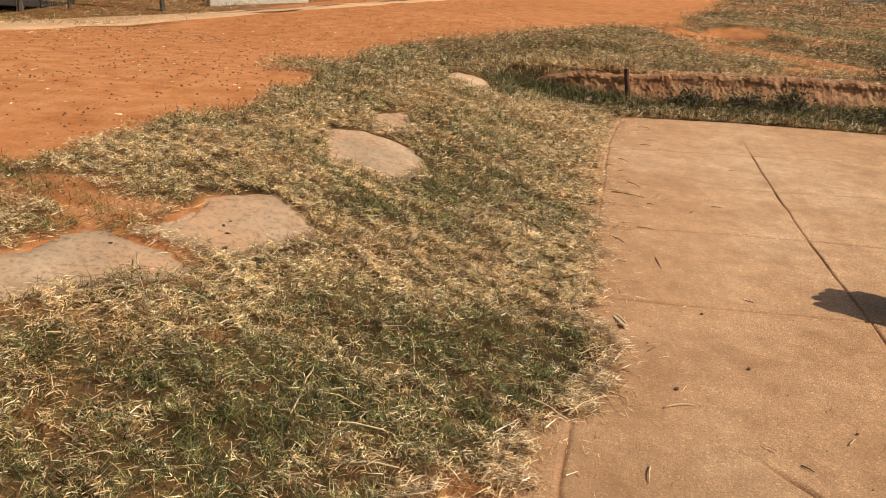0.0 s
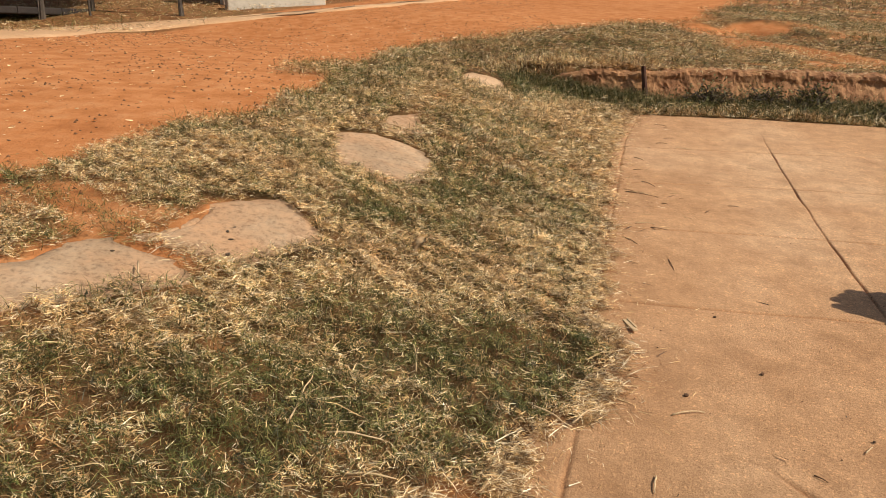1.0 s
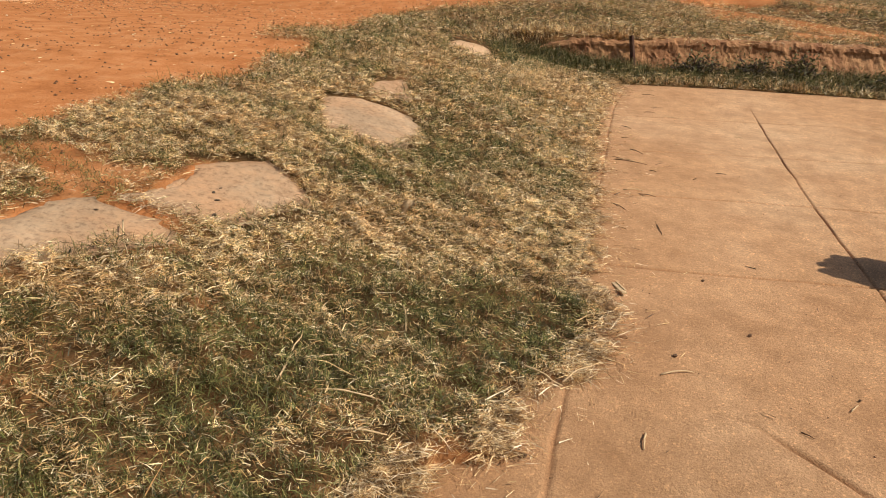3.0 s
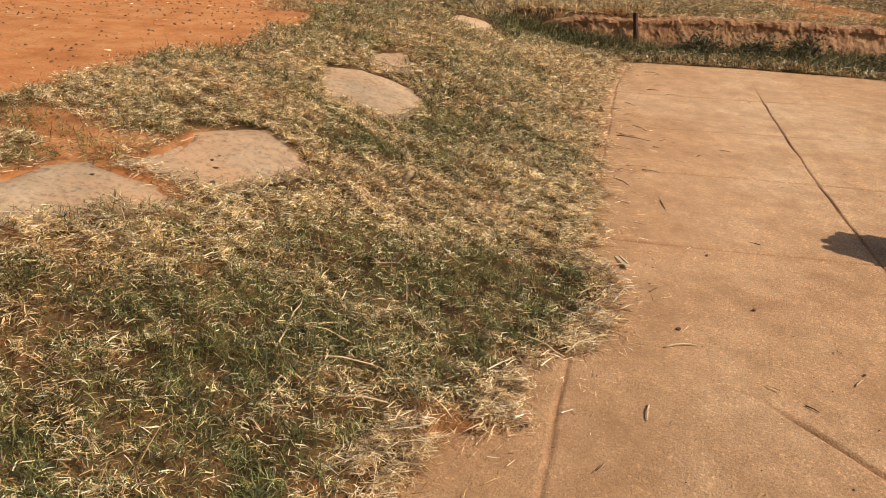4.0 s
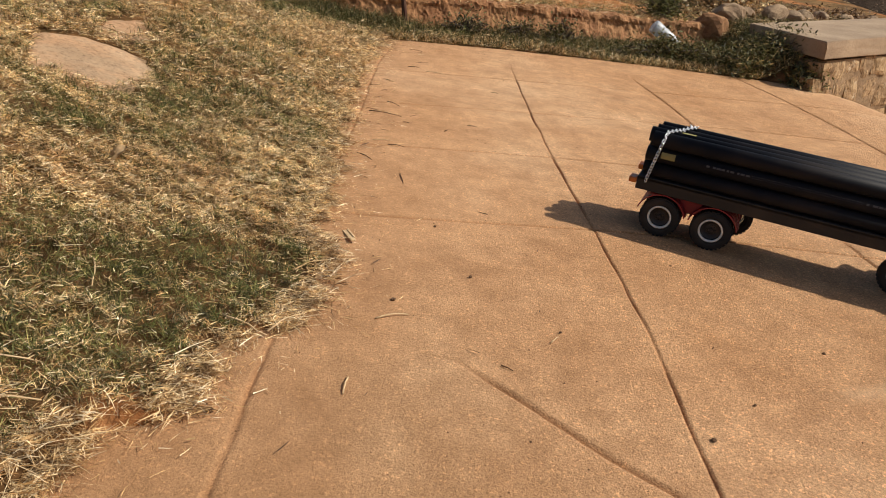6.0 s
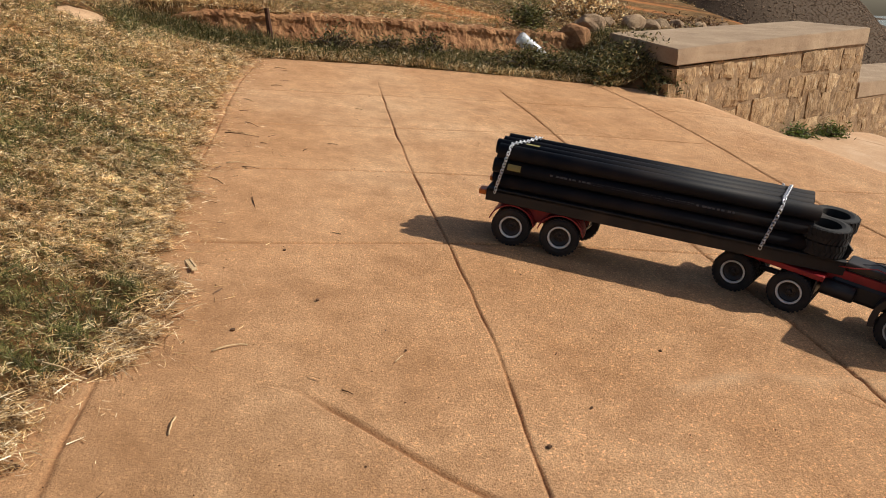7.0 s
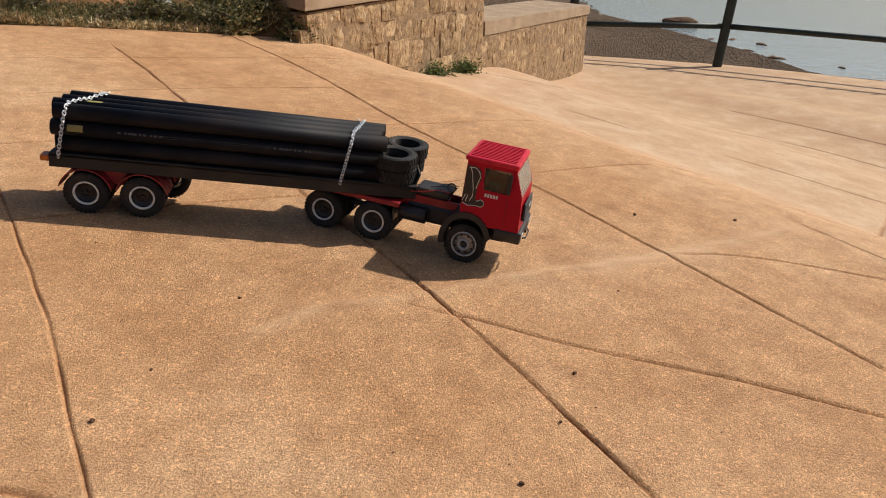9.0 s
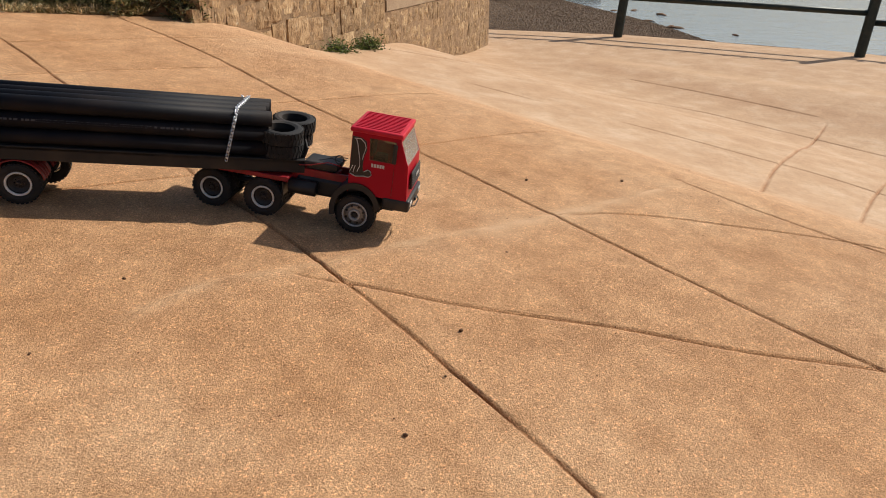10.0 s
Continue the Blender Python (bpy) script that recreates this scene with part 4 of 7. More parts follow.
def build_coping(name, corners, thick, label):
    """A cast slab on the wall: four top corners, front left first, anticlockwise from above."""
    bm = bmesh.new()
    top = [bm.verts.new(c) for c in corners]
    low = [bm.verts.new((c[0], c[1], c[2] - t)) for c, t in zip(corners, thick)]
    bm.faces.new(top)
    bm.faces.new(low[::-1])
    for i in range(4):
        bm.faces.new((top[i], low[i], low[(i + 1) % 4], top[(i + 1) % 4]))
    bmesh.ops.recalc_face_normals(bm, faces=bm.faces)
    bmesh.ops.subdivide_edges(bm, edges=list(bm.edges), cuts=14, use_grid_fill=True)
    bmesh.ops.bevel(bm, geom=[e for e in bm.edges if e.calc_face_angle(0) > 0.6], offset=0.004, segments=2, affect="EDGES")
    for v in bm.verts:
        v.co += 0.0018 * noise.noise_vector(v.co * 7) + 0.0018 * noise.noise_vector(v.co * 40)
    ob = part(name, bm, COPING, None)
    return tagged(ob, label, "coping", kind="structure")


rng = random.Random(4)
build_wall("wall_upper", -0.10, 2.08, slab_at, 0.305, 0.39, rng, "tan rubble stone retaining wall under a concrete coping", 0.8, 0.003)
build_wall("wall_lower", 2.06, 4.92, slab_at, 0.025, 0.038, rng, "lower stepped rubble stone wall beside the ramp", 0.35, 0.006)
build_coping("coping_upper", [(2.645, 2.972, 0.392), (4.755, 3.70, 0.487), (4.70, 4.27, 0.512), (2.68, 3.60, 0.438)], (0.078, 0.10, 0.10, 0.08), "broad weathered concrete coping slab on the upper wall")
build_coping("coping_lower", [(4.775, 3.715, 0.132), (7.50, 4.64, 0.127), (7.32, 5.20, 0.16), (4.62, 4.27, 0.165)], (0.104, 0.09, 0.10, 0.10), "weathered concrete coping slab one step lower")


# ---- crumbling earth bank behind the ditch ----
def build_bank():
    xs = np.linspace(0.22, 2.75, 520)
    prof = [(0.12, 1.0), (0.05, 1.03), (0.015, 1.015), (-0.004, 0.98), (-0.011, 0.92), (-0.012, 0.84), (-0.007, 0.76), (-0.007, 0.66), (-0.010, 0.56), (-0.014, 0.46), (-0.019, 0.36), (-0.025, 0.26), (-0.033, 0.16), (-0.044, 0.06), (-0.06, -0.06), (-0.075, -0.3)]
    verts, faces = [], []
    for x in xs:
        fade = float(smooth(0.2, 0.6, x))
        yb = float(bank_y(x))
        base = float(plane_z(x, yb)) - 0.01
        h = (0.125 + 0.03 * float(smooth(0.7, 1.3, x))) * fade + 0.01 + 0.012 * noise.noise(Vector((x * 5, 0, 0))) + 0.006 * noise.noise(Vector((x * 19, 3, 0)))
        for k, (dy, f) in enumerate(prof):
            p = Vector((x, yb + dy, base + h * f))
            q = noise.noise_vector(Vector((p.x * 5, p.y * 9, p.z * 9))) * 0.008 + noise.noise_vector(p * 24) * 0.009 + noise.noise_vector(p * 60) * 0.006
            if k == 0:
                q = q * 0.3
            verts.append(p + q)
    m = len(prof)
    for i in range(len(xs) - 1):
        for k in range(m - 1):
            faces.append((i * m + k, i * m + k + 1, (i + 1) * m + k + 1, (i + 1) * m + k))
    ob = mesh_object("earth_bank", verts, faces, BANK)
    tagged(ob, "crumbling orange earth bank with a pale hardened lip", "earth bank", kind="structure")


build_bank()


# ---- flat stones let into the lawn ----
def flagstone(name, outline, rise, label, seed, cracks=(), material=FLAGSTONE):
    r = random.Random(seed)
    ring = resample(list(outline) + [outline[0]], 0.018)[:-1]
    pts = [Vector((float(p[0]), float(p[1]))) for p in ring]
    n = len(pts)
    c = sum(pts, Vector((0, 0))) / n
    pts = [c + (p - c) * (1 + 0.05 * noise.noise(Vector((p.x * 14, p.y * 14, seed))) + 0.03 * noise.noise(Vector((p.x * 45, p.y * 45, seed)))) for p in pts]
    edges = [(i, (i + 1) % n) for i in range(n)]
    allp = pts + [c + (p - c) * k for k in (0.985, 0.95, 0.9, 0.84, 0.78, 0.71, 0.64, 0.57, 0.5, 0.42, 0.34, 0.26, 0.17, 0.08) for p in pts[:: 1 if k > 0.45 else 3]]
    rift = np.concatenate([spline(k, 0.004) for k in cracks]) if cracks else None
    if cracks:
        allp += [Vector((float(p[0]) + a, float(p[1]) + b)) for p in rift for a, b in ((0, 0), (0.0025, -0.0014), (-0.0025, 0.0014), (0.005, -0.003), (-0.005, 0.003), (0.009, -0.005), (-0.009, 0.005))]
    vs, es, fs, *_ = delaunay_2d_cdt(allp, edges, [list(range(n))], 1, 1e-5)
    verts = []
    for v in vs:
        # 0 on the rim, 1 well inside
        d = min((v - p).length for p in pts)
        lift = rise * float(smooth(-0.003, 0.03, d)) + 0.003 * noise.noise(Vector((v.x * 7, v.y * 7, seed))) + 0.002 * noise.noise(Vector((v.x * 30, v.y * 30, seed)))
        lift += 0.0022 * float(smooth(0.02, 0.06, noise.noise(Vector((v.x * 11 + 3, v.y * 17, seed)))))
        if cracks:
            q = np.hypot(rift[:, 0] - v.x, rift[:, 1] - v.y).min()
            lift -= 0.012 * math.exp(-(q / 0.0026) ** 2)
        verts.append((v.x, v.y, float(ground_z(v.x, v.y)) + lift - 0.004))
    k = len(verts)
    rim = [i for i, v in enumerate(vs) if min((v - p).length for p in pts) < 1e-4]
    ob = mesh_object(name, verts, fs, material, smooth=True)
    bm = bmesh.new()
    bm.from_mesh(ob.data)
    ed = [e for e in bm.edges if e.is_boundary]
    ex = bmesh.ops.extrude_edge_only(bm, edges=ed)
    for v in ex["geom"]:
        if isinstance(v, bmesh.types.BMVert):
            v.co.z -= 0.05
    bm.to_mesh(ob.data)
    bm.free()
    return tagged(ob, label, "flat stone", group="flat stones in the lawn")


STONE_LABELS = ['broad grey flat stone dusted with red earth', 'grey flat stone with a broken edge in dry grass', 'pale rounded flat stone in the lawn', 'small pale flat stone beside a larger one', 'pale sandy stone at the head of the ditch']
for k, (outline, words) in enumerate(zip(STONES, STONE_LABELS)):
    flagstone("flat_stone", outline, (0.004, 0.006, 0.006, 0.004, 0.010)[k], words, k + 1, ([(-0.527, 1.299), (-0.515, 1.316), (-0.503, 1.350), (-0.491, 1.380), (-0.488, 1.404), (-0.487, 1.44)], [(-0.520, 1.302), (-0.507, 1.335), (-0.498, 1.352), (-0.4885, 1.375)]) if k == 1 else (), SANDSTONE if k == 4 else FLAGSTONE)

# ---- railing above the beach ----
IRON = plain("dark_green_iron", (0.022, 0.034, 0.030), 0.5, 0.3, 0.3)
RUST = plain("rusted_iron", (0.09, 0.035, 0.02), 0.85, 0.2, 0.5, 90, 0.6)


def build_railing():
    root = new("railing")
    tagged(root, "dark green iron railing along the edge of the ramp", "railing")
    feet = [(8.27, 5.46), (9.2, 3.93), (9.95, 1.38), (10.4, -1.2)]
    base = [float(slab_z(*p)) for p in feet]
    base[0] -= 0.08
    base[3] -= 0.5
    for (x, y), z in zip(feet, base):
        bm = bmesh.new()
        lathe(bm, [(0.001, -0.1), (0.056, -0.1), (0.055, 0.4), (0.055, 1.055), (0.047, 1.065), (0.001, 1.066)], 18, "Z")
        ob = part("post", bm, IRON, root, smooth=False)
        ob.matrix_basis = Matrix.Translation((x, y, z)) @ Matrix.Rotation(0.085, 4, Vector((0.707, 0.707, 0))) @ Matrix.Rotation(0.4, 4, "Z")
    for i in range(3):
        a, b = Vector((*feet[i], base[i])), Vector((*feet[i + 1], base[i + 1]))
        drop = 0.55 if i == 2 else 0.0
        for h in (0.46, 0.91):
            bm = bmesh.new()
            p, q = a + Vector((0.06 * h, -0.06 * h, h - drop)), b + Vector((0.06 * h, -0.06 * h, h))
            tube(bm, [p, p.lerp(q, 0.33), p.lerp(q, 0.66), q], 0.032, 10)
            part("rail", bm, IRON, root, smooth=True)
        k = int((b - a).length / 0.2)
        for j in range(1, k):
            bm = bmesh.new()
            p = a.lerp(b, j / k) + Vector((0.055, -0.055, 0.91 - drop * (1 - j / k)))
            tube(bm, [p, p + Vector((0, 0, 0.1)), p + Vector((0, 0, 0.155))], [0.018, 0.018, 0.006], 8)
            part("spike", bm, IRON, root)


build_railing()

# ---- stake, bottle, rubble ----
bm = bmesh.new()
tube(bm, [(0.866, 3.615, 0.30), (0.858, 3.62, 0.42), (0.848, 3.625, 0.525)], [0.013, 0.013, 0.011], 7)
tagged(part("iron_stake", bm, RUST, None), "rusted iron stake driven in before the earth bank", "stake")

PET = glass_mat("clear_plastic", (0.92, 0.96, 0.98), 0.22)
PET.node_tree.nodes["Principled BSDF"].inputs["Transmission Weight"].default_value = 0.62
CAP = plain("white_cap", (0.75, 0.75, 0.72), 0.5)
bottle = new("plastic_bottle")
tagged(bottle, "empty clear plastic bottle lying on the bank", "bottle")
bm = bmesh.new()
prof = [(0.0, 0.0), (0.026, 0.0), (0.031, 0.006), (0.031, 0.045), (0.0285, 0.05), (0.031, 0.055), (0.031, 0.13), (0.028, 0.15), (0.013, 0.185), (0.012, 0.20)]
prof = prof + [(r - 0.0012 if r > 0.002 else 0.0, k + (0.0012 if k < 0.1 else 0)) for r, k in prof[::-1]]
lathe(bm, [(max(r, 0.0004), k) for r, k in prof], 24, "Z")
part("bottle_body", bm, PET, bottle, smooth=True)
bm = bmesh.new()
lathe(bm, [(0.0004, 0.196), (0.0145, 0.196), (0.0145, 0.211), (0.0004, 0.211)], 18, "Z")
part("cap", bm, CAP, bottle)
bottle.matrix_basis = Matrix.Translation((2.145, 3.630, 0.410)) @ Matrix.Scale(1.12, 4) @ (Vector((0.165, -0.03, -0.125)).to_track_quat("Z", "Y").to_matrix().to_4x4())


def boulder(name, at, size, material, seed, label="", category="rock", group=""):
    bm = bmesh.new()
    bmesh.ops.create_icosphere(bm, subdivisions=3, radius=1.0)
    for v in bm.verts:
        v.co += 0.28 * noise.noise_vector(v.co * 1.1 + Vector((seed * 3.7, 0, 0))) + 0.1 * noise.noise_vector(v.co * 3 + Vector((seed, 0, 0)))
        v.co = Vector((v.co.x * size[0], v.co.y * size[1], v.co.z * size[2]))
    ob = part(name, bm, material, None)
    ob.location = at
    ob.rotation_euler = (0, 0, seed)
    return tagged(ob, label, category, group)


for k, (x, y, s) in enumerate([(3.12, 4.02, 0.075), (3.27, 4.05, 0.06), (2.98, 4.1, 0.055), (3.5, 4.25, 0.06), (3.75, 4.4, 0.05), (2.72, 3.86, 0.07), (4.05, 4.5, 0.045), (4.3, 4.55, 0.05)]):
    boulder("rubble_stone", (x, y, float(ground_z(x, y)) + 0.35 * s), (s * 1.25, s, s * 0.9), ROCK, k + 1, "pale rubble stone lying behind the wall", "rock", "rubble behind the wall")
boulder("earth_clod", (2.56, 3.78, float(ground_z(2.56, 3.78)) + 0.02), (0.10, 0.08, 0.085), BANK, 31, "clod of red-brown earth beside the bush", "earth clod")
for k, (x, y, s) in enumerate([(17.74, 7.6, 0.09), (17.19, 6.69, 0.11), (14.85, 5.42, 0.10), (15.1, 5.6, 0.07), (14.48, 4.15, 0.06), (15.7, 6.35, 0.08), (17.4, 7.95, 0.07)]):
    boulder("driftwood", (x, y, -1.045), (s * 1.7, s * 0.5, s * 0.32), PEBBLE, 44 + k, "dark driftwood lump at the waterline", "driftwood", "driftwood on the shore")
boulder("drift_log", (20.19, 10.25, -1.0), (0.50, 0.18, 0.20), PEBBLE, 40, "dark sodden log at the waterline", "log")

# ---- far side of the track ----
WHITEWASH = rock_mat("stained_whitewash", (0.66, 0.60, 0.50), (0.86, 0.82, 0.74), 2.0, 0.4)
TIMBER = plain("grey_timber", (0.10, 0.075, 0.055), 0.9, 0, 0.5, 40, 0.4)
# near-black stands in for the shade inside the open shed
DARKWALL = rock_mat("shade_dark_boards", (0.018, 0.014, 0.012), (0.045, 0.034, 0.028), 3.0)


EDGING = rock_mat("dusty_edging", (0.60, 0.36, 0.185), (0.70, 0.46, 0.27), 4.0, 0.35)


def far_wall(name, a, b, z, h, thick, material, label, category):
    a, b = Vector((*a, 0)), Vector((*b, 0))
    bm = bmesh.new()
    box(bm, ((b - a).length, thick, h), (0, 0, 0), 0.01)
    ob = part(name, bm, material, None)
    m = (a + b) / 2
    ob.matrix_basis = Matrix.Translation((m.x, m.y, z + h / 2)) @ Matrix.Rotation(math.atan2(b.y - a.y, b.x - a.x), 4, "Z")
    return tagged(ob, label, category)


def gz(x, y):
    return float(ground_z(x, y))


far_wall("plaster_wall", (-2.0, 6.42), (-1.42, 6.74), gz(-1.8, 6.5) - 0.1, 0.75, 0.15, WHITEWASH, "stained whitewashed wall beyond the track", "wall")
far_wall("low_kerb_wall", (-1.86, 6.08), (-1.16, 6.44), gz(-1.5, 6.25) - 0.05, 0.12, 0.14, WHITEWASH, "low pale masonry kerb beside the track", "kerb")
def spread(name, near, far, material, label):
    """A flat strip of ground between two lines, its edges let into the earth."""
    p, q = spline(near, 0.08), spline(far, 0.08)
    k = 60
    p, q = p[np.linspace(0, len(p) - 1, k).astype(int)], q[np.linspace(0, len(q) - 1, k).astype(int)]
    bm = bmesh.new()
    rows = []
    for i in range(k):
        line = []
        for j in range(9):
            t = j / 8
            x, y = p[i] * (1 - t) + q[i] * t
            x, y = x + 0.02 * math.sin(7 * y + 3 * j), y + 0.02 * math.sin(5 * x + 2 * j)
            line.append(bm.verts.new((x, y, gz(x, y) + (0.010 + 0.006 * noise.noise(Vector((x * 3, y * 3, 0))) if 0 < j < 8 else -0.03))))
        rows.append(line)
    for r0, r1 in zip(rows[:-1], rows[1:]):
        for j in range(8):
            bm.faces.new((r0[j], r1[j], r1[j + 1], r0[j + 1]))
    bmesh.ops.recalc_face_normals(bm, faces=bm.faces)
    return tagged(part(name, bm, material, None, smooth=True), label, "path", kind="structure")


spread("path", [(-3.2, 3.0), (-2.28, 3.93), (-2.19, 4.33), (-2.17, 5.02), (-1.9, 5.3), (-1.56, 5.46), (-1.21, 5.7), (-0.83, 6.0), (0.3, 7.5)], [(-4.3, 3.6), (-2.76, 4.76), (-2.7, 5.34), (-2.35, 5.45), (-2.0, 5.59), (-1.62, 5.71), (-1.25, 5.88), (-0.87, 6.23), (0.2, 7.8)], EDGING, "pale dusty path along the far side of the track")


def open_shed():
    """A shed open to the track: posts, an unseen roof added to shade it, boards behind and a floor coloured dark as
    shade.
    """
    root = tagged(new("shed"), "open board shed beyond the track, its inside coloured dark for shade", "shed")
    a, b = Vector((-3.62, 4.5, 0)), Vector((-2.92, 6.05, 0))
    u = (b - a).normalized()
    n = Vector((-u.y, u.x, 0))
    z = gz(-3.2, 5.9) - 0.25
    turn = Matrix.Rotation(math.atan2(u.y, u.x), 4, "Z")
    length = (b - a).length
    mid = (a + b) / 2
    # the roof is out of view, added to block sun; the floor is painted shade
    for name, size, off, h in (("back_wall", (length, 0.05, 1.6), 1.7, 0.8), ("roof", (length + 1.0, 3.0, 0.06), 0.6, 1.5), ("side_wall", (0.05, 1.7, 1.6), 0.85, 0.8), ("floor_boards", (length, 1.7, 0.05), 0.85, 0.26)):
        bm = bmesh.new()
        box(bm, size, (0, 0, 0), 0.008)
        if name in ("back_wall", "floor_boards"):
            for i in range(int(length / 0.18)):
                box(bm, (0.012, size[1] + 0.012, size[2] * 0.98), (-length / 2 + 0.18 * i, 0, 0))
        ob = part(name, bm, DARKWALL, root)
        ob.matrix_basis = Matrix.Translation(mid + n * off + u * (-length / 2 if name == "side_wall" else 0.0) + Vector((0, 0, z + h))) @ turn
    for t in (0.0, 0.42, 0.74, 1.0):
        p = a.lerp(b, t)
        bm = bmesh.new()
        tube(bm, [(p.x, p.y, z), (p.x + 0.01, p.y, z + 0.8), (p.x, p.y, z + 1.48)], 0.035, 9)
        part("post", bm, TIMBER, root, "grey timber post")
    return root


open_shed()
far_wall("house", (-0.6, 11.2), (2.6, 13.4), gz(0.8, 12) - 0.3, 2.8, 0.2, WHITEWASH, "pale plastered house wall far beyond the track", "house")
for k, (x, y, r, h) in enumerate([(-2.10, 5.76, 0.026, 1.5), (-2.80, 5.78, 0.012, 1.5), (-0.9, 7.6, 0.05, 1.5)]):
    bm = bmesh.new()
    z = gz(x, y)
    tube(bm, [(x, y, z - 0.1), (x - 0.01, y, z + h * 0.5), (x + 0.01, y, z + h)], [r, r * 0.92, r * 0.85], 9)
    tagged(part("fence_post", bm, TIMBER, None), "weathered grey timber post beside the track", "post", "posts by the track")

# ---- model truck with a semi-trailer of pipes ----
RED = plain("red_enamel", (0.40, 0.002, 0.018), 0.45, 0, 0.04, 40, 0, 0.0)
RED_ROOF = plain("lighter_red", (0.58, 0.022, 0.045), 0.45, 0, 0.2, 50, 0)
FENDER_RED = plain("dull_red_fender", (0.25, 0.010, 0.016), 0.55, 0, 0.35, 50)
CHASSIS_RED = plain("dusty_chassis_red", (0.33, 0.007, 0.014), 0.5, 0, 0.4, 40)
BLACK = plain("black_plastic", (0.014, 0.014, 0.016), 0.5, 0, 0.3, 70)
BEDBLACK = plain("black_bed_paint", (0.011, 0.010, 0.010), 0.65, 0, 0.3, 50)
RUBBER = plain("tyre_rubber", (0.013, 0.013, 0.014), 0.8, 0, 0.4, 60, 0.3)
WHITE = plain("white_rim_paint", (0.80, 0.79, 0.75), 0.5, 0, 0.2, 90)
STEEL = plain("dull_rim_metal", (0.29, 0.28, 0.27), 0.42, 0.7, 0.3, 90)
RIMGREY = plain("pale_rim_paint", (0.52, 0.51, 0.49), 0.5, 0, 0.3, 90)
CHROME = plain("bright_chain", (0.86, 0.87, 0.90), 0.3, 0.7, 0.05, 90)
PIPE = plain("black_pvc", (0.007, 0.008, 0.012), 0.6, 0, 0.25, 30)
for m in (PIPE, RED, RED_ROOF):
    m.node_tree.nodes["Principled BSDF"].inputs["Specular IOR Level"].default_value = 0.18
PRINT = plain("grey_print", (0.060, 0.060, 0.066), 0.6)
YELLOW = plain("faded_yellow_tape", (0.30, 0.26, 0.09), 0.6)
AMBER = plain("amber_lens", (0.50, 0.13, 0.02), 0.25)
LENS = plain("clear_lamp_lens", (0.62, 0.64, 0.64), 0.15, 0, 0.1)
DECAL = plain("black_decal", (0.012, 0.011, 0.012), 0.4)
LINE = plain("pale_decal_line", (0.62, 0.6, 0.58), 0.5)
WIRE = plain("red_wire", (0.4, 0.03, 0.03), 0.5)
GLASS = glass_mat("cab_glass", (0.72, 0.78, 0.78), 0.1)
GLASS.node_tree.nodes["Principled BSDF"].inputs["Transmission Weight"].default_value = 0.88
SIDE_GLASS = glass_mat("dim_side_glass", (0.36, 0.38, 0.34), 0.06)

UP = Vector((0.0651, -0.1235, 1.0)).normalized()


def stand(x, y, degrees):
    """A frame on the slab: x ahead, y left, z along the slab's normal."""
    u = Vector((math.cos(radians(degrees)), math.sin(radians(degrees)), 0))
    u = (u - UP * u.dot(UP)).normalized()
    left = UP.cross(u)
    o = Vector((x, y, float(plane_z(x, y))))
    return Matrix(((u.x, left.x, UP.x, o.x), (u.y, left.y, UP.y, o.y), (u.z, left.z, UP.z, o.z), (0, 0, 0, 1)))


M_TRACTOR = stand(1.571, 0.905, -60.0)
M_TRAILER = stand(1.060, 1.409, -38.0)
M_BED = M_TRAILER @ pose(0, 0, 0, 0, -0.5, 0)
HALF = 0.0655


def tyre_mesh(r=0.042, w=0.027):
    """A block-treaded tyre, its axle along y."""
    bm = bmesh.new()
    steps = 60
    prof = [(0.60, -0.42), (0.74, -0.50), (0.90, -0.47), (0.96, -0.38), (0.965, 0.0), (0.96, 0.38), (0.90, 0.47), (0.74, 0.50), (0.60, 0.42), (0.57, 0.0)]
    lathe(bm, [(r * a, w * b) for a, b in prof], steps)
    for i in range(30):
        for side in (-1, 1):
            a = 2 * math.pi * (i + 0.25 * side) / 30
            m = Matrix.Rotation(-a, 4, "Y") @ Matrix.Translation((r * 0.972, side * w * 0.235, 0)) @ Matrix.Rotation(0.35 * side, 4, "X")
            box(bm, (r * 0.055, w * 0.40, r * 0.125), (0, 0, 0), turn=m)
    return bm


def rear_rim(parent, y, face):
    bm = bmesh.new()
    lathe(bm, [(0.0240, y), (0.0246, y + face * 0.004), (0.0230, y + face * 0.005), (0.0208, y + face * 0.003), (0.0205, y)], 40)
    part("rim_band", bm, WHITE, parent, "white-painted rim band", True)
    bm = bmesh.new()
    lathe(bm, [(0.0005, y - face * 0.004), (0.012, y - face * 0.006), (0.0195, y - face * 0.002), (0.0195, y - face * 0.009), (0.0005, y - face * 0.011)], 32)
    for k in range(8):
        a = k * math.pi / 4
        box(bm, (0.0026, 0.005, 0.0026), (0.0085 * math.cos(a), y - face * 0.004, 0.0085 * math.sin(a)), 0.0005)
    lathe(bm, [(0.0005, y + face * 0.003), (0.004, y + face * 0.002), (0.005, y - face * 0.005), (0.0005, y - face * 0.006)], 18)
    part("hub", bm, BLACK, parent, "black hub with bolts")


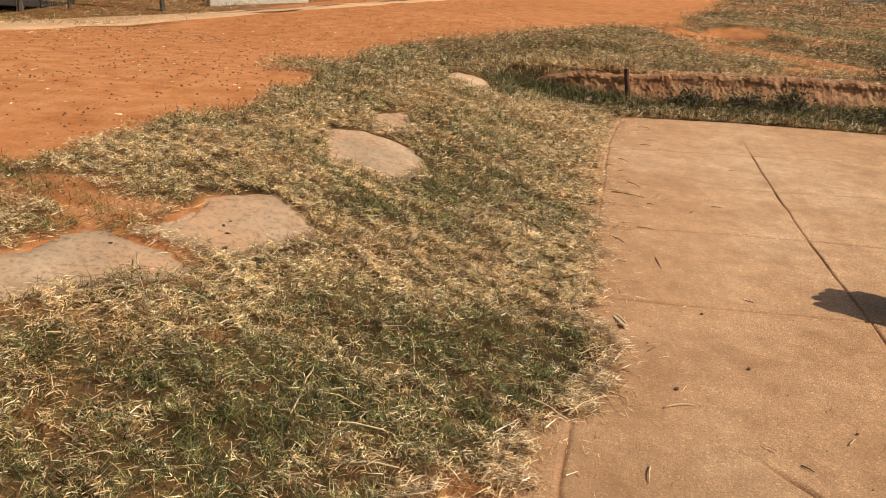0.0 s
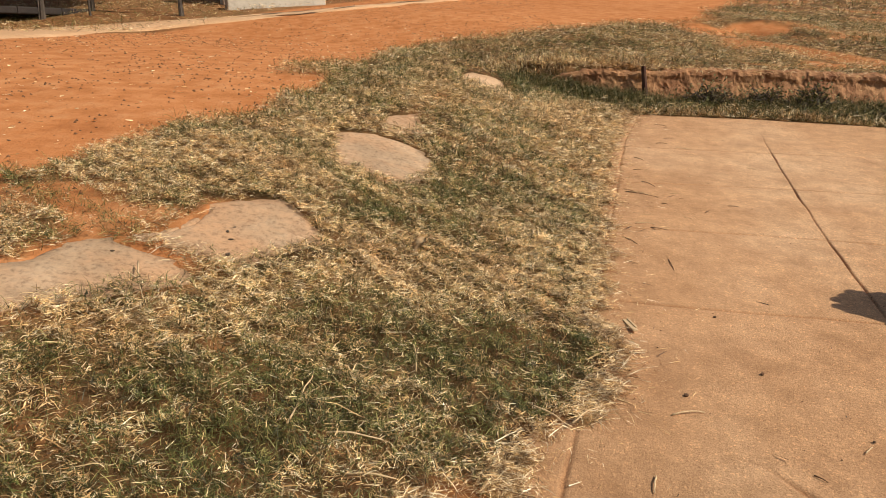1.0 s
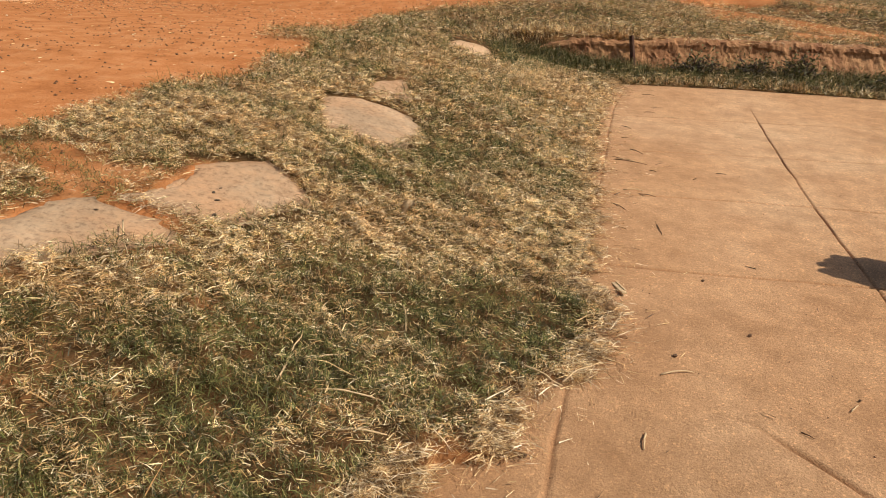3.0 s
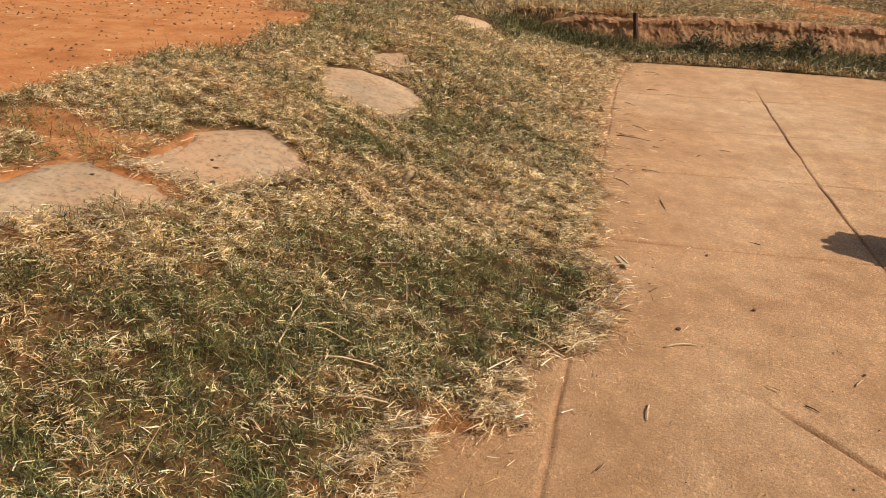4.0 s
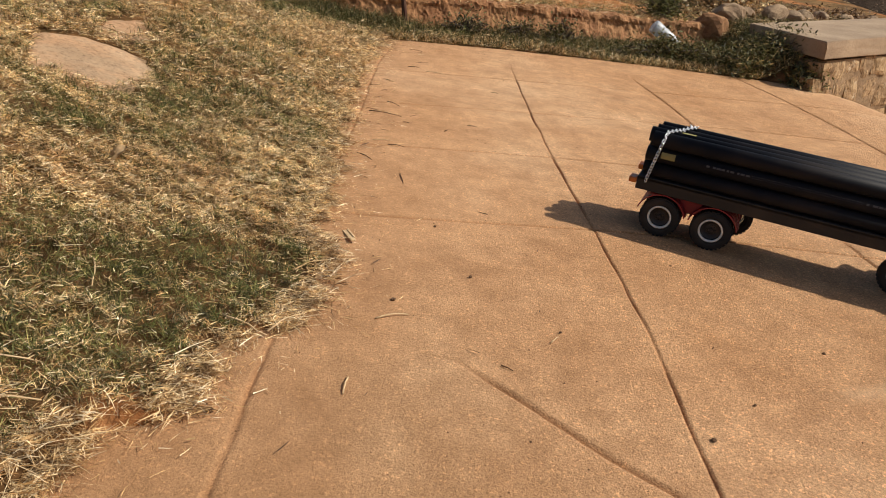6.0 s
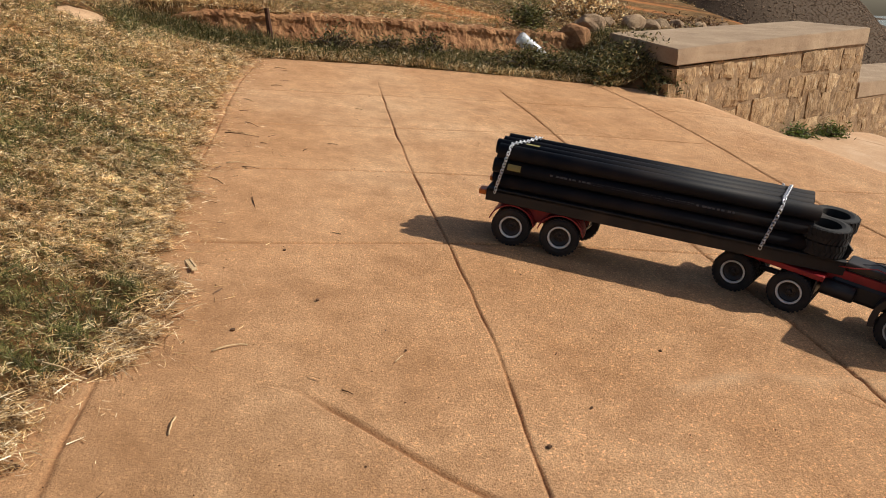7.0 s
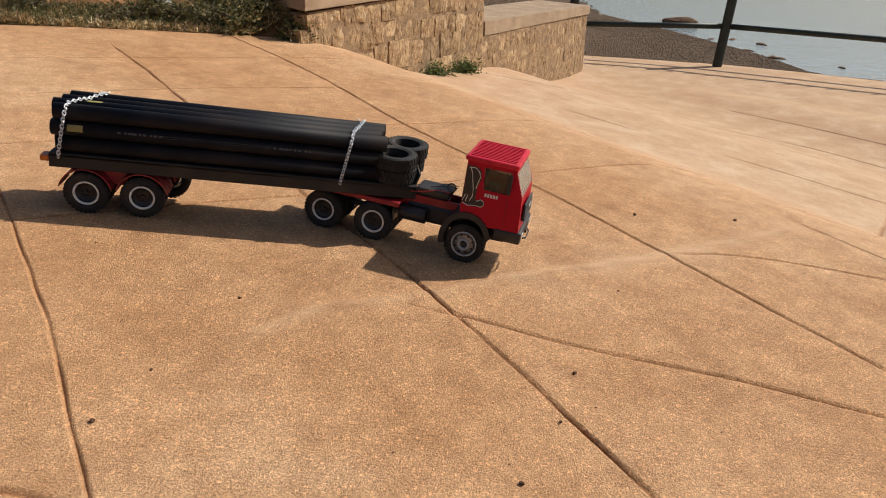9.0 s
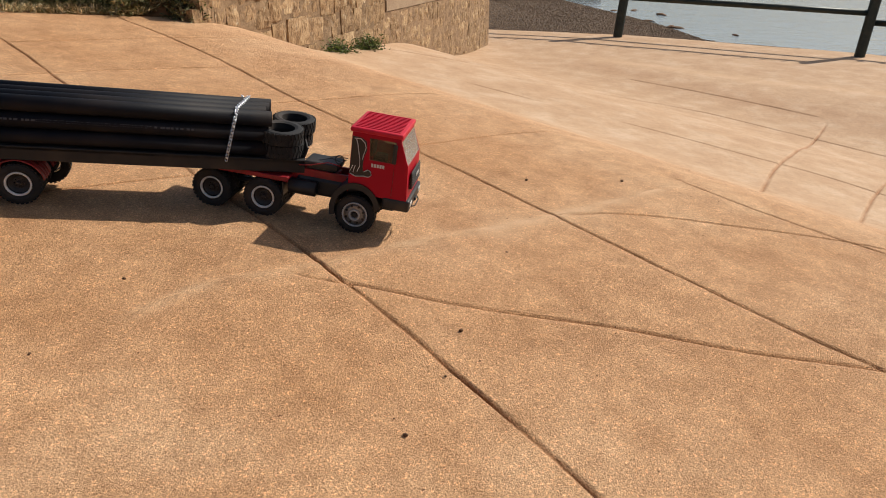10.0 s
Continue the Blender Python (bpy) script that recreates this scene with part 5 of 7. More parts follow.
def front_rim(parent, y, face):
    bm = bmesh.new()
    lathe(bm, [(0.0262, y - face * 0.003), (0.0268, y + face * 0.003), (0.0252, y + face * 0.0045), (0.0236, y + face * 0.002), (0.0234, y - face * 0.003)], 40)
    part("rim_band", bm, RIMGREY, parent, "pale grey rim band", True)
    bm = bmesh.new()
    lathe(bm, [(0.0236, y + face * 0.0015), (0.0195, y - face * 0.001), (0.0135, y + face * 0.0035), (0.0120, y + face * 0.003), (0.0005, y + face * 0.001), (0.0005, y - face * 0.006)], 40)
    part("rim", bm, STEEL, parent, "dull grey dished rim", True)
    bm = bmesh.new()
    lathe(bm, [(0.0122, y + face * 0.003), (0.0122, y + face * 0.0065), (0.0098, y + face * 0.0075), (0.0086, y + face * 0.006), (0.0086, y + face * 0.002)], 28)
    part("hub_ring", bm, RIMGREY, parent, "pale ring round the hub", True)
    bm = bmesh.new()
    lathe(bm, [(0.0005, y + face * 0.006), (0.005, y + face * 0.0055), (0.0062, y + face * 0.003), (0.0062, y), (0.0005, y - face * 0.001)], 20)
    part("hub", bm, BLACK, parent, "black hub cap", True)
    for k in range(8):
        a = (k + 0.5) * math.pi / 4
        bm = bmesh.new()
        m = Matrix.Translation((0.0188 * math.cos(a), y + face * 0.0008, 0.0188 * math.sin(a)))
        bmesh.ops.create_cone(bm, cap_ends=True, segments=10, radius1=0.0026, radius2=0.0026, depth=0.0025, matrix=m @ Matrix.Rotation(math.pi / 2, 4, "X"))
        part("rim_hole", bm, BLACK, parent)


TYRE = bpy.data.meshes.new("tyre")
bm = tyre_mesh()
bm.to_mesh(TYRE)
bm.free()
TYRE.materials.append(RUBBER)
SPARE = bpy.data.meshes.new("spare_tyre")
bm = tyre_mesh(0.0465, 0.030)
bm.to_mesh(SPARE)
bm.free()
SPARE.materials.append(RUBBER)


def wheel(parent, x, face, kind, dual):
    """A wheel under a vehicle: face is +1 on the left side, -1 on the right."""
    hub = new("wheel")
    hub.parent = parent
    hub.location = (x, 0, 0.042)
    outer = face * (HALF - 0.0135)
    t = new("tyre", TYRE)
    t.parent = hub
    t.location = (0, outer, 0)
    t.rotation_euler = (0, random.random() * 2, 0)
    if dual:
        t2 = new("tyre", TYRE)
        t2.parent = hub
        t2.location = (0, outer - face * 0.0285, 0)
        t2.rotation_euler = (0, random.random() * 2, 0)
    y = outer + face * 0.0105
    (rear_rim if kind == "rear" else front_rim)(hub, y - face * (0.003 if kind == "rear" else 0.0), face)


def axle(parent, x):
    bm = bmesh.new()
    tube(bm, [(x, -HALF + 0.02, 0.042), (x, HALF - 0.02, 0.042)], 0.006, 10)
    box(bm, (0.024, 0.03, 0.024), (x, 0, 0.042), 0.006)
    part("axle", bm, BLACK, parent)


def arc_plate(bm, cx, cz, r, a0, a1, y0, y1, thick=0.0018, steps=18):
    """A bent mudguard: an arc in the x-z plane, from y0 to y1."""
    rows = []
    for i in range(steps + 1):
        a = math.radians(a0 + (a1 - a0) * i / steps)
        rows.append([bm.verts.new((cx + rr * math.cos(a), y, cz + rr * math.sin(a))) for rr, y in ((r, y0), (r, y1), (r + thick, y1), (r + thick, y0))])
    for p, q in zip(rows[:-1], rows[1:]):
        for k in range(4):
            bm.faces.new((p[k], p[(k + 1) % 4], q[(k + 1) % 4], q[k]))
    bm.faces.new(rows[0])
    bm.faces.new(rows[-1][::-1])
    bmesh.ops.recalc_face_normals(bm, faces=bm.faces)


# tractor
truck = new("model_truck")
tagged(truck, "red model tractor unit with black decal on dusty concrete", "model truck")
for x, dual, kind in ((0.0, False, "front"), (-0.198, True, "rear"), (-0.310, True, "rear")):
    axle(truck, x)
    for face in (-1, 1):
        wheel(truck, x, face, kind, dual)
bm = bmesh.new()
for y in (-0.024, 0.024):
    box(bm, (0.40, 0.006, 0.038), (-0.165, y, 0.090), 0.001)
for x in (-0.345, -0.255, -0.15, -0.06):
    box(bm, (0.012, 0.048, 0.02), (x, 0, 0.095), 0.001)
part("chassis_frame", bm, CHASSIS_RED, truck, "red ladder chassis")
bm = bmesh.new()
box(bm, (0.215, 0.118, 0.006), (-0.255, 0, 0.0905), 0.002)
for y in (-0.059, 0.059):
    box(bm, (0.215, 0.003, 0.010), (-0.255, y, 0.0885), 0.001)
part("rear_deck", bm, CHASSIS_RED, truck, "red deck plate over the rear wheels")
bm = bmesh.new()
box(bm, (0.010, 0.125, 0.016), (-0.366, 0, 0.0865), 0.002)
part("rear_beam", bm, BLACK, truck)
bm = bmesh.new()
lathe(bm, [(0.0005, 0.094), (0.032, 0.094), (0.034, 0.100), (0.0005, 0.101)], 28, "Z")
bmesh.ops.translate(bm, vec=(-0.29, 0, 0), verts=bm.verts)
part("fifth_wheel", bm, BLACK, truck)
bm = bmesh.new()
box(bm, (0.072, 0.058, 0.014), (-0.088, -0.002, 0.121), 0.003)
box(bm, (0.060, 0.040, 0.012), (-0.090, -0.002, 0.112), 0.002)
part("battery_box", bm, BLACK, truck, "matt black box lid behind the cab")
for y in (-0.040, 0.047):
    bm = bmesh.new()
    tube(bm, [(-0.150, y, 0.072), (-0.148, y, 0.072), (-0.092, y, 0.072), (-0.090, y, 0.072)], [0.012, 0.016, 0.016, 0.012], 16)
    part("fuel_tank", bm, BLACK, truck, "black cylindrical tank", True)
bm = bmesh.new()
# motor boxes added and widened to keep sunlight off the ground below
box(bm, (0.110, 0.074, 0.056), (0.022, 0, 0.080), 0.006)
box(bm, (0.110, 0.060, 0.042), (-0.085, 0, 0.074), 0.008)
tube(bm, [(-0.08, 0, 0.068), (-0.20, 0, 0.052), (-0.31, 0, 0.05)], 0.006, 10)
part("shadow_block_and_shaft", bm, BLACK, truck, "black drive shaft and motor block filled out to block sun")
bm = bmesh.new()
box(bm, (0.004, 0.118, 0.030), (-0.158, 0, 0.066), 0.001)
part("mud_flap", bm, BLACK, truck)
for k in range(6):
    r = random.Random(k)
    bm = bmesh.new()
    y0 = -0.030 + 0.012 * k
    tube(bm, [(-0.046, y0, 0.128), (-0.07, y0 - 0.012, 0.119 + 0.02 * r.random()), (-0.11, y0 - 0.006, 0.112 + 0.012 * r.random()), (-0.15, y0 * 0.6 - 0.01, 0.112)], 0.0011, 6)
    part("wire", bm, (WIRE, BLACK, PRINT)[k % 3], truck, smooth=True)
bm = bmesh.new()
tube(bm, [(-0.050 + 0.009 * math.cos(a), -0.03, 0.142 + 0.009 * math.sin(a)) for a in np.linspace(0, 2 * math.pi, 14)[:-1]], 0.0013, 6, True)
part("coiled_hose", bm, BLACK, truck, smooth=True)

# cab
HW = 0.0640
cab = new("cab")
cab.parent = truck
cab.location = (0.0165, 0, 0)
cab.scale = (0.88, 1.08, 1.0)
arch = [(-0.019 + 0.053 * math.cos(math.radians(a)), 0.058 + 0.053 * math.sin(math.radians(a))) for a in range(38, 143, 8)]
for face in (-1, 1):
    y0, y1 = (face * (HW - 0.003), face * HW)
    bm = bmesh.new()
    prism(bm, [(0.0995, 0.092)] + [(max(p[0], -0.0405), p[1]) for p in arch] + [(-0.0405, 0.166), (0.0935, 0.166)], 1, y0, y1)
    prism(bm, [(-0.0405, 0.166), (0.004, 0.166), (0.000, 0.211), (-0.0405, 0.211)], 1, y0, y1)
    prism(bm, [(0.060, 0.166), (0.0935, 0.166), (0.0735, 0.211), (0.062, 0.211)], 1, y0, y1)
    prism(bm, [(-0.0405, 0.211), (0.0735, 0.211), (0.071, 0.221), (-0.0405, 0.221)], 1, y0, y1)
    part("side_panel", bm, RED, cab)
    bm = bmesh.new()
    prism(bm, [(0.004, 0.166), (0.060, 0.166), (0.062, 0.211), (0.000, 0.211)], 1, face * (HW - 0.0022), face * (HW - 0.0012))
    part("side_window", bm, SIDE_GLASS, cab)
    bm = bmesh.new()
    box(bm, (0.009, 0.004, 0.040), (0.062, face * (HW + 0.006), 0.188), 0.0018)
    tube(bm, [(0.058, face * (HW - 0.001), 0.206), (0.061, face * (HW + 0.005), 0.205)], 0.001, 6)
    tube(bm, [(0.058, face * (HW - 0.001), 0.171), (0.061, face * (HW + 0.005), 0.172)], 0.001, 6)
    part("wing_mirror", bm, BLACK, cab)
    bm = bmesh.new()
    arc_plate(bm, -0.019, 0.052, 0.0485, 14, 196, face * 0.020, face * (HW + 0.0025), 0.0125)
    part("wheel_arch", bm, BLACK, cab, "black plastic wheel arch")
    # seated-lion style decal, drawn as a plain dark shape with pale outlines
    bm = bmesh.new()
    yd = (face * (HW + 0.0003), face * (HW + 0.0009))
    prism(bm, [(-0.0395, 0.131), (-0.020, 0.127), (0.004, 0.130), (0.013, 0.135), (0.010, 0.143), (0.002, 0.146), (-0.008, 0.140), (-0.010, 0.150), (-0.009, 0.170), (-0.003, 0.186), (-0.006, 0.203), (-0.018, 0.209), (-0.0395, 0.210)], 1, *yd)
    part("decal", bm, DECAL, cab, "black decal with pale outlines")
    for pts in ([(-0.034, 0.206), (-0.020, 0.207), (-0.010, 0.200), (-0.006, 0.190), (-0.010, 0.176), (-0.012, 0.165)], [(-0.030, 0.205), (-0.026, 0.196), (-0.022, 0.180), (-0.018, 0.165), (-0.017, 0.150), (-0.022, 0.138)], [(-0.038, 0.132), (-0.024, 0.128), (-0.006, 0.131), (0.005, 0.130), (0.012, 0.135), (0.010, 0.142), (0.003, 0.145), (-0.006, 0.140)], [(-0.033, 0.150), (-0.036, 0.142), (-0.039, 0.136)], [(-0.027, 0.150), (-0.030, 0.141), (-0.031, 0.135)]):
        bm = bmesh.new()
        tube(bm, [(a, face * (HW + 0.0012), b) for a, b in pts], 0.0009, 5)
        part("decal_line", bm, LINE, cab)
    bm = bmesh.new()
    for k in range(5):
        box(bm, (0.0046, 0.0006, 0.0068), (0.012 + 0.0064 * k, face * (HW + 0.0008), 0.1565), 0.0)
    part("lettering_bars", bm, LINE, cab, "small pale lettering bars on the door")
    bm = bmesh.new()
    box(bm, (0.0006, 0.0008, 0.066), (0.0625, face * (HW + 0.0002), 0.131))
    part("door_seam", bm, DECAL, cab)
bm = bmesh.new()
box(bm, (0.003, 2 * HW - 0.006, 0.105), (-0.039, 0, 0.1685))
part("rear_panel", bm, RED, cab)
bm = bmesh.new()
prism(bm, [(0.0935, 0.166), (0.0995, 0.092), (0.0965, 0.092), (0.0905, 0.166)], 1, -HW + 0.003, HW - 0.003)
prism(bm, [(0.0735, 0.2135), (0.071, 0.221), (0.068, 0.221), (0.0705, 0.2135)], 1, -HW + 0.003, HW - 0.003)
part("front_panel", bm, RED, cab)
bm = bmesh.new()
prism(bm, [(0.0930, 0.166), (0.0728, 0.2135), (0.0718, 0.2135), (0.0920, 0.166)], 1, -HW + 0.0032, HW - 0.0032)
part("windscreen", bm, GLASS, cab, "tall sloping windscreen")
bm = bmesh.new()
box(bm, (0.122, 2 * HW + 0.004, 0.010), (0.0145, 0, 0.2235), 0.0035, segments=3)
roof = part("roof", bm, RED_ROOF, cab, "ribbed lighter red roof", True)
for k in range(12):
    bm = bmesh.new()
    box(bm, (0.104, 0.0040, 0.0022), (0.014, (k - 5.5) * 0.0098, 0.2290), 0.0008)
    part("roof_rib", bm, RED_ROOF, roof)
bm = bmesh.new()
box(bm, (0.125, 2 * HW - 0.008, 0.003), (0.026, 0, 0.122))
box(bm, (0.026, 2 * HW - 0.010, 0.034), (0.074, 0, 0.147), 0.006)
for y in (-0.03, 0.03):
    box(bm, (0.03, 0.034, 0.022), (0.008, y, 0.140), 0.005)
    box(bm, (0.010, 0.034, 0.050), (-0.012, y, 0.172), 0.004)
part("cab_interior", bm, BLACK, cab, "black seats and dashboard")
bm = bmesh.new()
prism(bm, [(0.1000, 0.148), (0.1020, 0.147), (0.1050, 0.113), (0.0985, 0.113)], 1, -0.044, 0.044)
grille = part("grille", bm, BLACK, cab, "black slatted grille")
for k in range(6):
    bm = bmesh.new()
    z = 0.117 + 0.0052 * k
    box(bm, (0.003, 0.084, 0.0020), (0.1052 - (z - 0.113) * 0.09, 0, z), 0.0006)
    part("grille_slat", bm, BLACK, grille)
bm = bmesh.new()
box(bm, (0.0015, 0.026, 0.006), (0.1062, 0, 0.135), 0.0005)
part("badge", bm, LENS, grille, "plain pale badge")
bm = bmesh.new()
box(bm, (0.064, 0.131, 0.026), (0.0755, 0, 0.0815), 0.005, segments=3)
bumper = part("bumper", bm, BLACK, cab, "black plastic bumper", True)
for y in (-0.046, 0.046):
    bm = bmesh.new()
    box(bm, (0.003, 0.018, 0.011), (0.1075, y, 0.0835), 0.002)
    part("headlight", bm, LENS, bumper, "small clear headlight")
bm = bmesh.new()
box(bm, (0.006, 0.016, 0.008), (0.109, 0.0, 0.079), 0.002)
tube(bm, [(0.108, -0.03, 0.072), (0.114, -0.02, 0.070), (0.114, 0.02, 0.070), (0.108, 0.03, 0.072)], 0.0016, 6)
part("tow_hook", bm, BLACK, bumper)
truck.matrix_basis = M_TRACTOR

# semi-trailer
trailer = new("model_trailer")
tagged(trailer, "black flatbed model semi-trailer with red mudguards", "model trailer")
for x in (-0.0525, 0.0525):
    axle(trailer, x)
    for face in (-1, 1):
        wheel(trailer, x, face, "rear", True)
        bm = bmesh.new()
        arc_plate(bm, x, 0.042, 0.0485, 14, 166, face * 0.010, face * (HALF + 0.002), 0.0022)
        for yy in (0.022, 0.036, 0.050):
            arc_plate(bm, x, 0.042, 0.0512, 14, 70, face * yy, face * (yy + 0.006), 0.001)
        part("mudguard", bm, FENDER_RED, trailer, "dull red ribbed mudguard")
bm = bmesh.new()
box(bm, (0.712, 0.133, 0.008), (0.2405, 0, 0.1165), 0.0015)
for y in (-0.064, 0.064):
    box(bm, (0.712, 0.005, 0.027), (0.2405, y, 0.106), 0.0012)
for x in (-0.10, 0.05, 0.2, 0.35, 0.5, 0.59):
    box(bm, (0.008, 0.126, 0.014), (x, 0, 0.106), 0.001)
part("bed", bm, BEDBLACK, trailer, "long black flat bed")
bm = bmesh.new()
for y in (-0.022, 0.022):
    box(bm, (0.20, 0.006, 0.022), (0.0, y, 0.092), 0.001)
box(bm, (0.05, 0.10, 0.03), (0.0, 0, 0.075), 0.003)
part("bogie_frame", bm, FENDER_RED, trailer)
bm = bmesh.new()
prism(bm, [(0.590, 0.1195), (0.596, 0.1195), (0.603, 0.142), (0.600, 0.143)], 1, -0.050, 0.050)
part("headboard", bm, BEDBLACK, trailer, "short black sloping headboard")
for y in (-0.052, 0.052):
    bm = bmesh.new()
    box(bm, (0.016, 0.026, 0.012), (-0.124, y, 0.108), 0.002)
    part("rear_lamp", bm, AMBER, trailer, "amber rear lamp")
under = new("spare_wheel")
under.parent = trailer
under.location = (0.085, 0.046, 0.050)
hung = new("tyre", TYRE)
hung.parent = under
rear_rim(under, 0.008, 1)
bm = bmesh.new()
box(bm, (0.010, 0.050, 0.010), (0, -0.015, 0), 0.002)
box(bm, (0.010, 0.006, 0.055), (0, -0.038, 0.026), 0.001)
part("carrier", bm, BLACK, under, "black hanger under the bed")
bm = bmesh.new()
tube(bm, [(0.395, 0, 0.11), (0.395, 0, 0.098)], 0.008, 12)
part("kingpin", bm, BLACK, trailer)
trailer.matrix_basis = M_BED

# pipes
PR, LOW, ROW, COLUMN = 0.0157, 0.1206, 0.0315, 0.0322
bm = bmesh.new()
lathe(bm, [(PR, -0.315), (PR, 0.315), (PR - 0.0022, 0.315), (PR - 0.0022, -0.315)], 28, "X")
first = None
n = 0
for row in range(3):
    for col in range(4):
        r = random.Random(row * 7 + col)
        y = (col - 1.5) * COLUMN + (0.0 if row < 2 else r.uniform(-0.0008, 0.0008))
        m = M_BED @ pose(0.207 + r.uniform(-0.008, 0.008), y, LOW + PR + row * ROW, r.uniform(0, 360), 0, 0)
        if first is None:
            first = part("plastic_pipe", bm, PIPE, None, smooth=True)
            tagged(first, "glossy black plastic pipe stacked on the trailer", "pipe", "pipes on the trailer")
            first.matrix_basis = m
        else:
            copy_thing(first, m)
for row, col, x0, k, mtl, nm in ((1, 0, 0.010, 9, PRINT, "printed_lettering"), (1, 0, 0.302, 8, PRINT, "printed_lettering"), (1, 0, -0.080, 1, YELLOW, "tape_label"), (2, 1, -0.055, 1, YELLOW, "tape_label")):
    bm = bmesh.new()
    r = random.Random(k)
    x = x0
    cy, cz = (col - 1.5) * COLUMN, LOW + PR + row * ROW
    for i in range(k):
        w = 0.028 if mtl is YELLOW else r.uniform(0.004, 0.009)
        tall = 24 if mtl is YELLOW else 7
        a0 = 166 if row == 1 else 85 if row == 2 else 160
        ring = []
        for a in np.linspace(a0 - tall, a0 + tall, 5):
            t = math.radians(a)
            ring.append((cy + (PR + 0.0004) * math.cos(t), cz + (PR + 0.0004) * math.sin(t)))
        vs0 = [bm.verts.new((x, *p)) for p in ring]
        vs1 = [bm.verts.new((x + w, *p)) for p in ring]
        for j in range(4):
            bm.faces.new((vs0[j], vs1[j], vs1[j + 1], vs0[j + 1]))
        x += w + (r.uniform(0.001, 0.004) if i % 5 else 0.006)
    ob = part(nm, bm, mtl, None)
    ob.parent = first
    ob.matrix_parent_inverse = first.matrix_basis.inverted()
    ob.matrix_basis = M_BED


def lettering(words, size, parent, material, m):
    """A line of printed words as thin raised letters, reading along x and facing -y."""
    cu = bpy.data.curves.new("words", "FONT")
    cu.body, cu.size = words, size
    probe = bpy.data.objects.new("words", cu)
    me = bpy.data.meshes.new_from_object(probe)
    bpy.data.objects.remove(probe)
    me.materials.append(material)
    ob = new("printed_words", me)
    ob.parent = parent
    ob.matrix_parent_inverse = parent.matrix_basis.inverted()
    ob.matrix_basis = m
    return ob


words = lettering("RIGID PVC EXTRA THICK P.L.C. PIPE MKT BY", 0.0072, first, PRINT, M_BED @ pose(0.094, -1.5 * COLUMN - PR * math.cos(radians(14)) - 0.0005, LOW + PR + ROW + PR * math.sin(radians(14)) - 0.0025, 76, 0, 0))
wide = max(v.co.x for v in words.data.vertices)
words.matrix_basis = words.matrix_basis @ Matrix.Diagonal((0.203 / wide, 1.0, 1.0, 1.0))


def chain(x, seed):
    """A bright link chain over the load, from one side of the bed to the other."""
    hw, top = 0.0680, LOW + 2 * PR + 2 * ROW + 0.0025
    line = [(-hw, 0.112), (-hw - 0.0015, 0.15), (-hw - 0.0005, 0.20), (-hw + 0.010, top - 0.003), (-hw + 0.018, top), (-0.016, top + 0.0005), (0, top - 0.002), (0.016, top + 0.0005), (hw - 0.018, top), (hw - 0.010, top - 0.003), (hw + 0.0005, 0.20), (hw + 0.0015, 0.15), (hw, 0.112)]
    pts = resample(line, 0.0008)
    seg = np.r_[0, np.cumsum(np.linalg.norm(np.diff(pts, axis=0), axis=1))]
    pitch = 0.0066
    bm = bmesh.new()
    k = 0
    d = 0.0
    while d < seg[-1] - pitch:
        p = np.array([np.interp(d, seg, pts[:, i]) for i in (0, 1)])
        q = np.array([np.interp(d + pitch, seg, pts[:, i]) for i in (0, 1)])
        c = (p + q) / 2
        u = Vector((0, q[0] - p[0], q[1] - p[1])).normalized()
        v = Vector((1, 0, 0))
        w = u.cross(v)
        if k % 2:
            v = (v + w).normalized()
        else:
            v = (v - w).normalized()
        drift = 0.018 * (c[1] - 0.112) / 0.1 * (1 if c[0] < 0.05 else 0.3) + (0.45 if x < 0 else 0.25) * min(max(0.0, c[0] + 0.05), 0.1)
        o = Vector((x + drift, c[0], c[1]))
        loop = [o + 0.0050 * math.cos(a) * u + 0.0034 * math.sin(a) * v for a in np.linspace(0, 2 * math.pi, 11)[:-1]]
        tube(bm, loop, 0.0012, 6, True)
        d += pitch
        k += 1
    ob = part("chain", bm, CHROME, None, smooth=True)
    ob.matrix_basis = M_BED
    return tagged(ob, "bright steel link chain strapped over the pipes", "chain", "chains over the load")


chain(-0.098, 1)
chain(0.437, 2)

# spare tyres
spare = None
for k, (x, y, lvl) in enumerate([(0.548, -0.030, 0), (0.546, -0.033, 1), (0.574, 0.050, 0), (0.578, 0.048, 1)]):
    m = M_BED @ pose(x, y, 0.1206 + 0.0152 + 0.0305 * lvl, 90 + (3 if lvl else 0), 0, 0) @ pose(0, 0, 0, 0, k * 23, 0)
    if spare is None:
        spare = tagged(new("spare_tyre", SPARE), "loose black block-tread tyre stacked on the trailer", "tyre", "spare tyres")
        spare.matrix_basis = m
    else:
        copy_thing(spare, m)

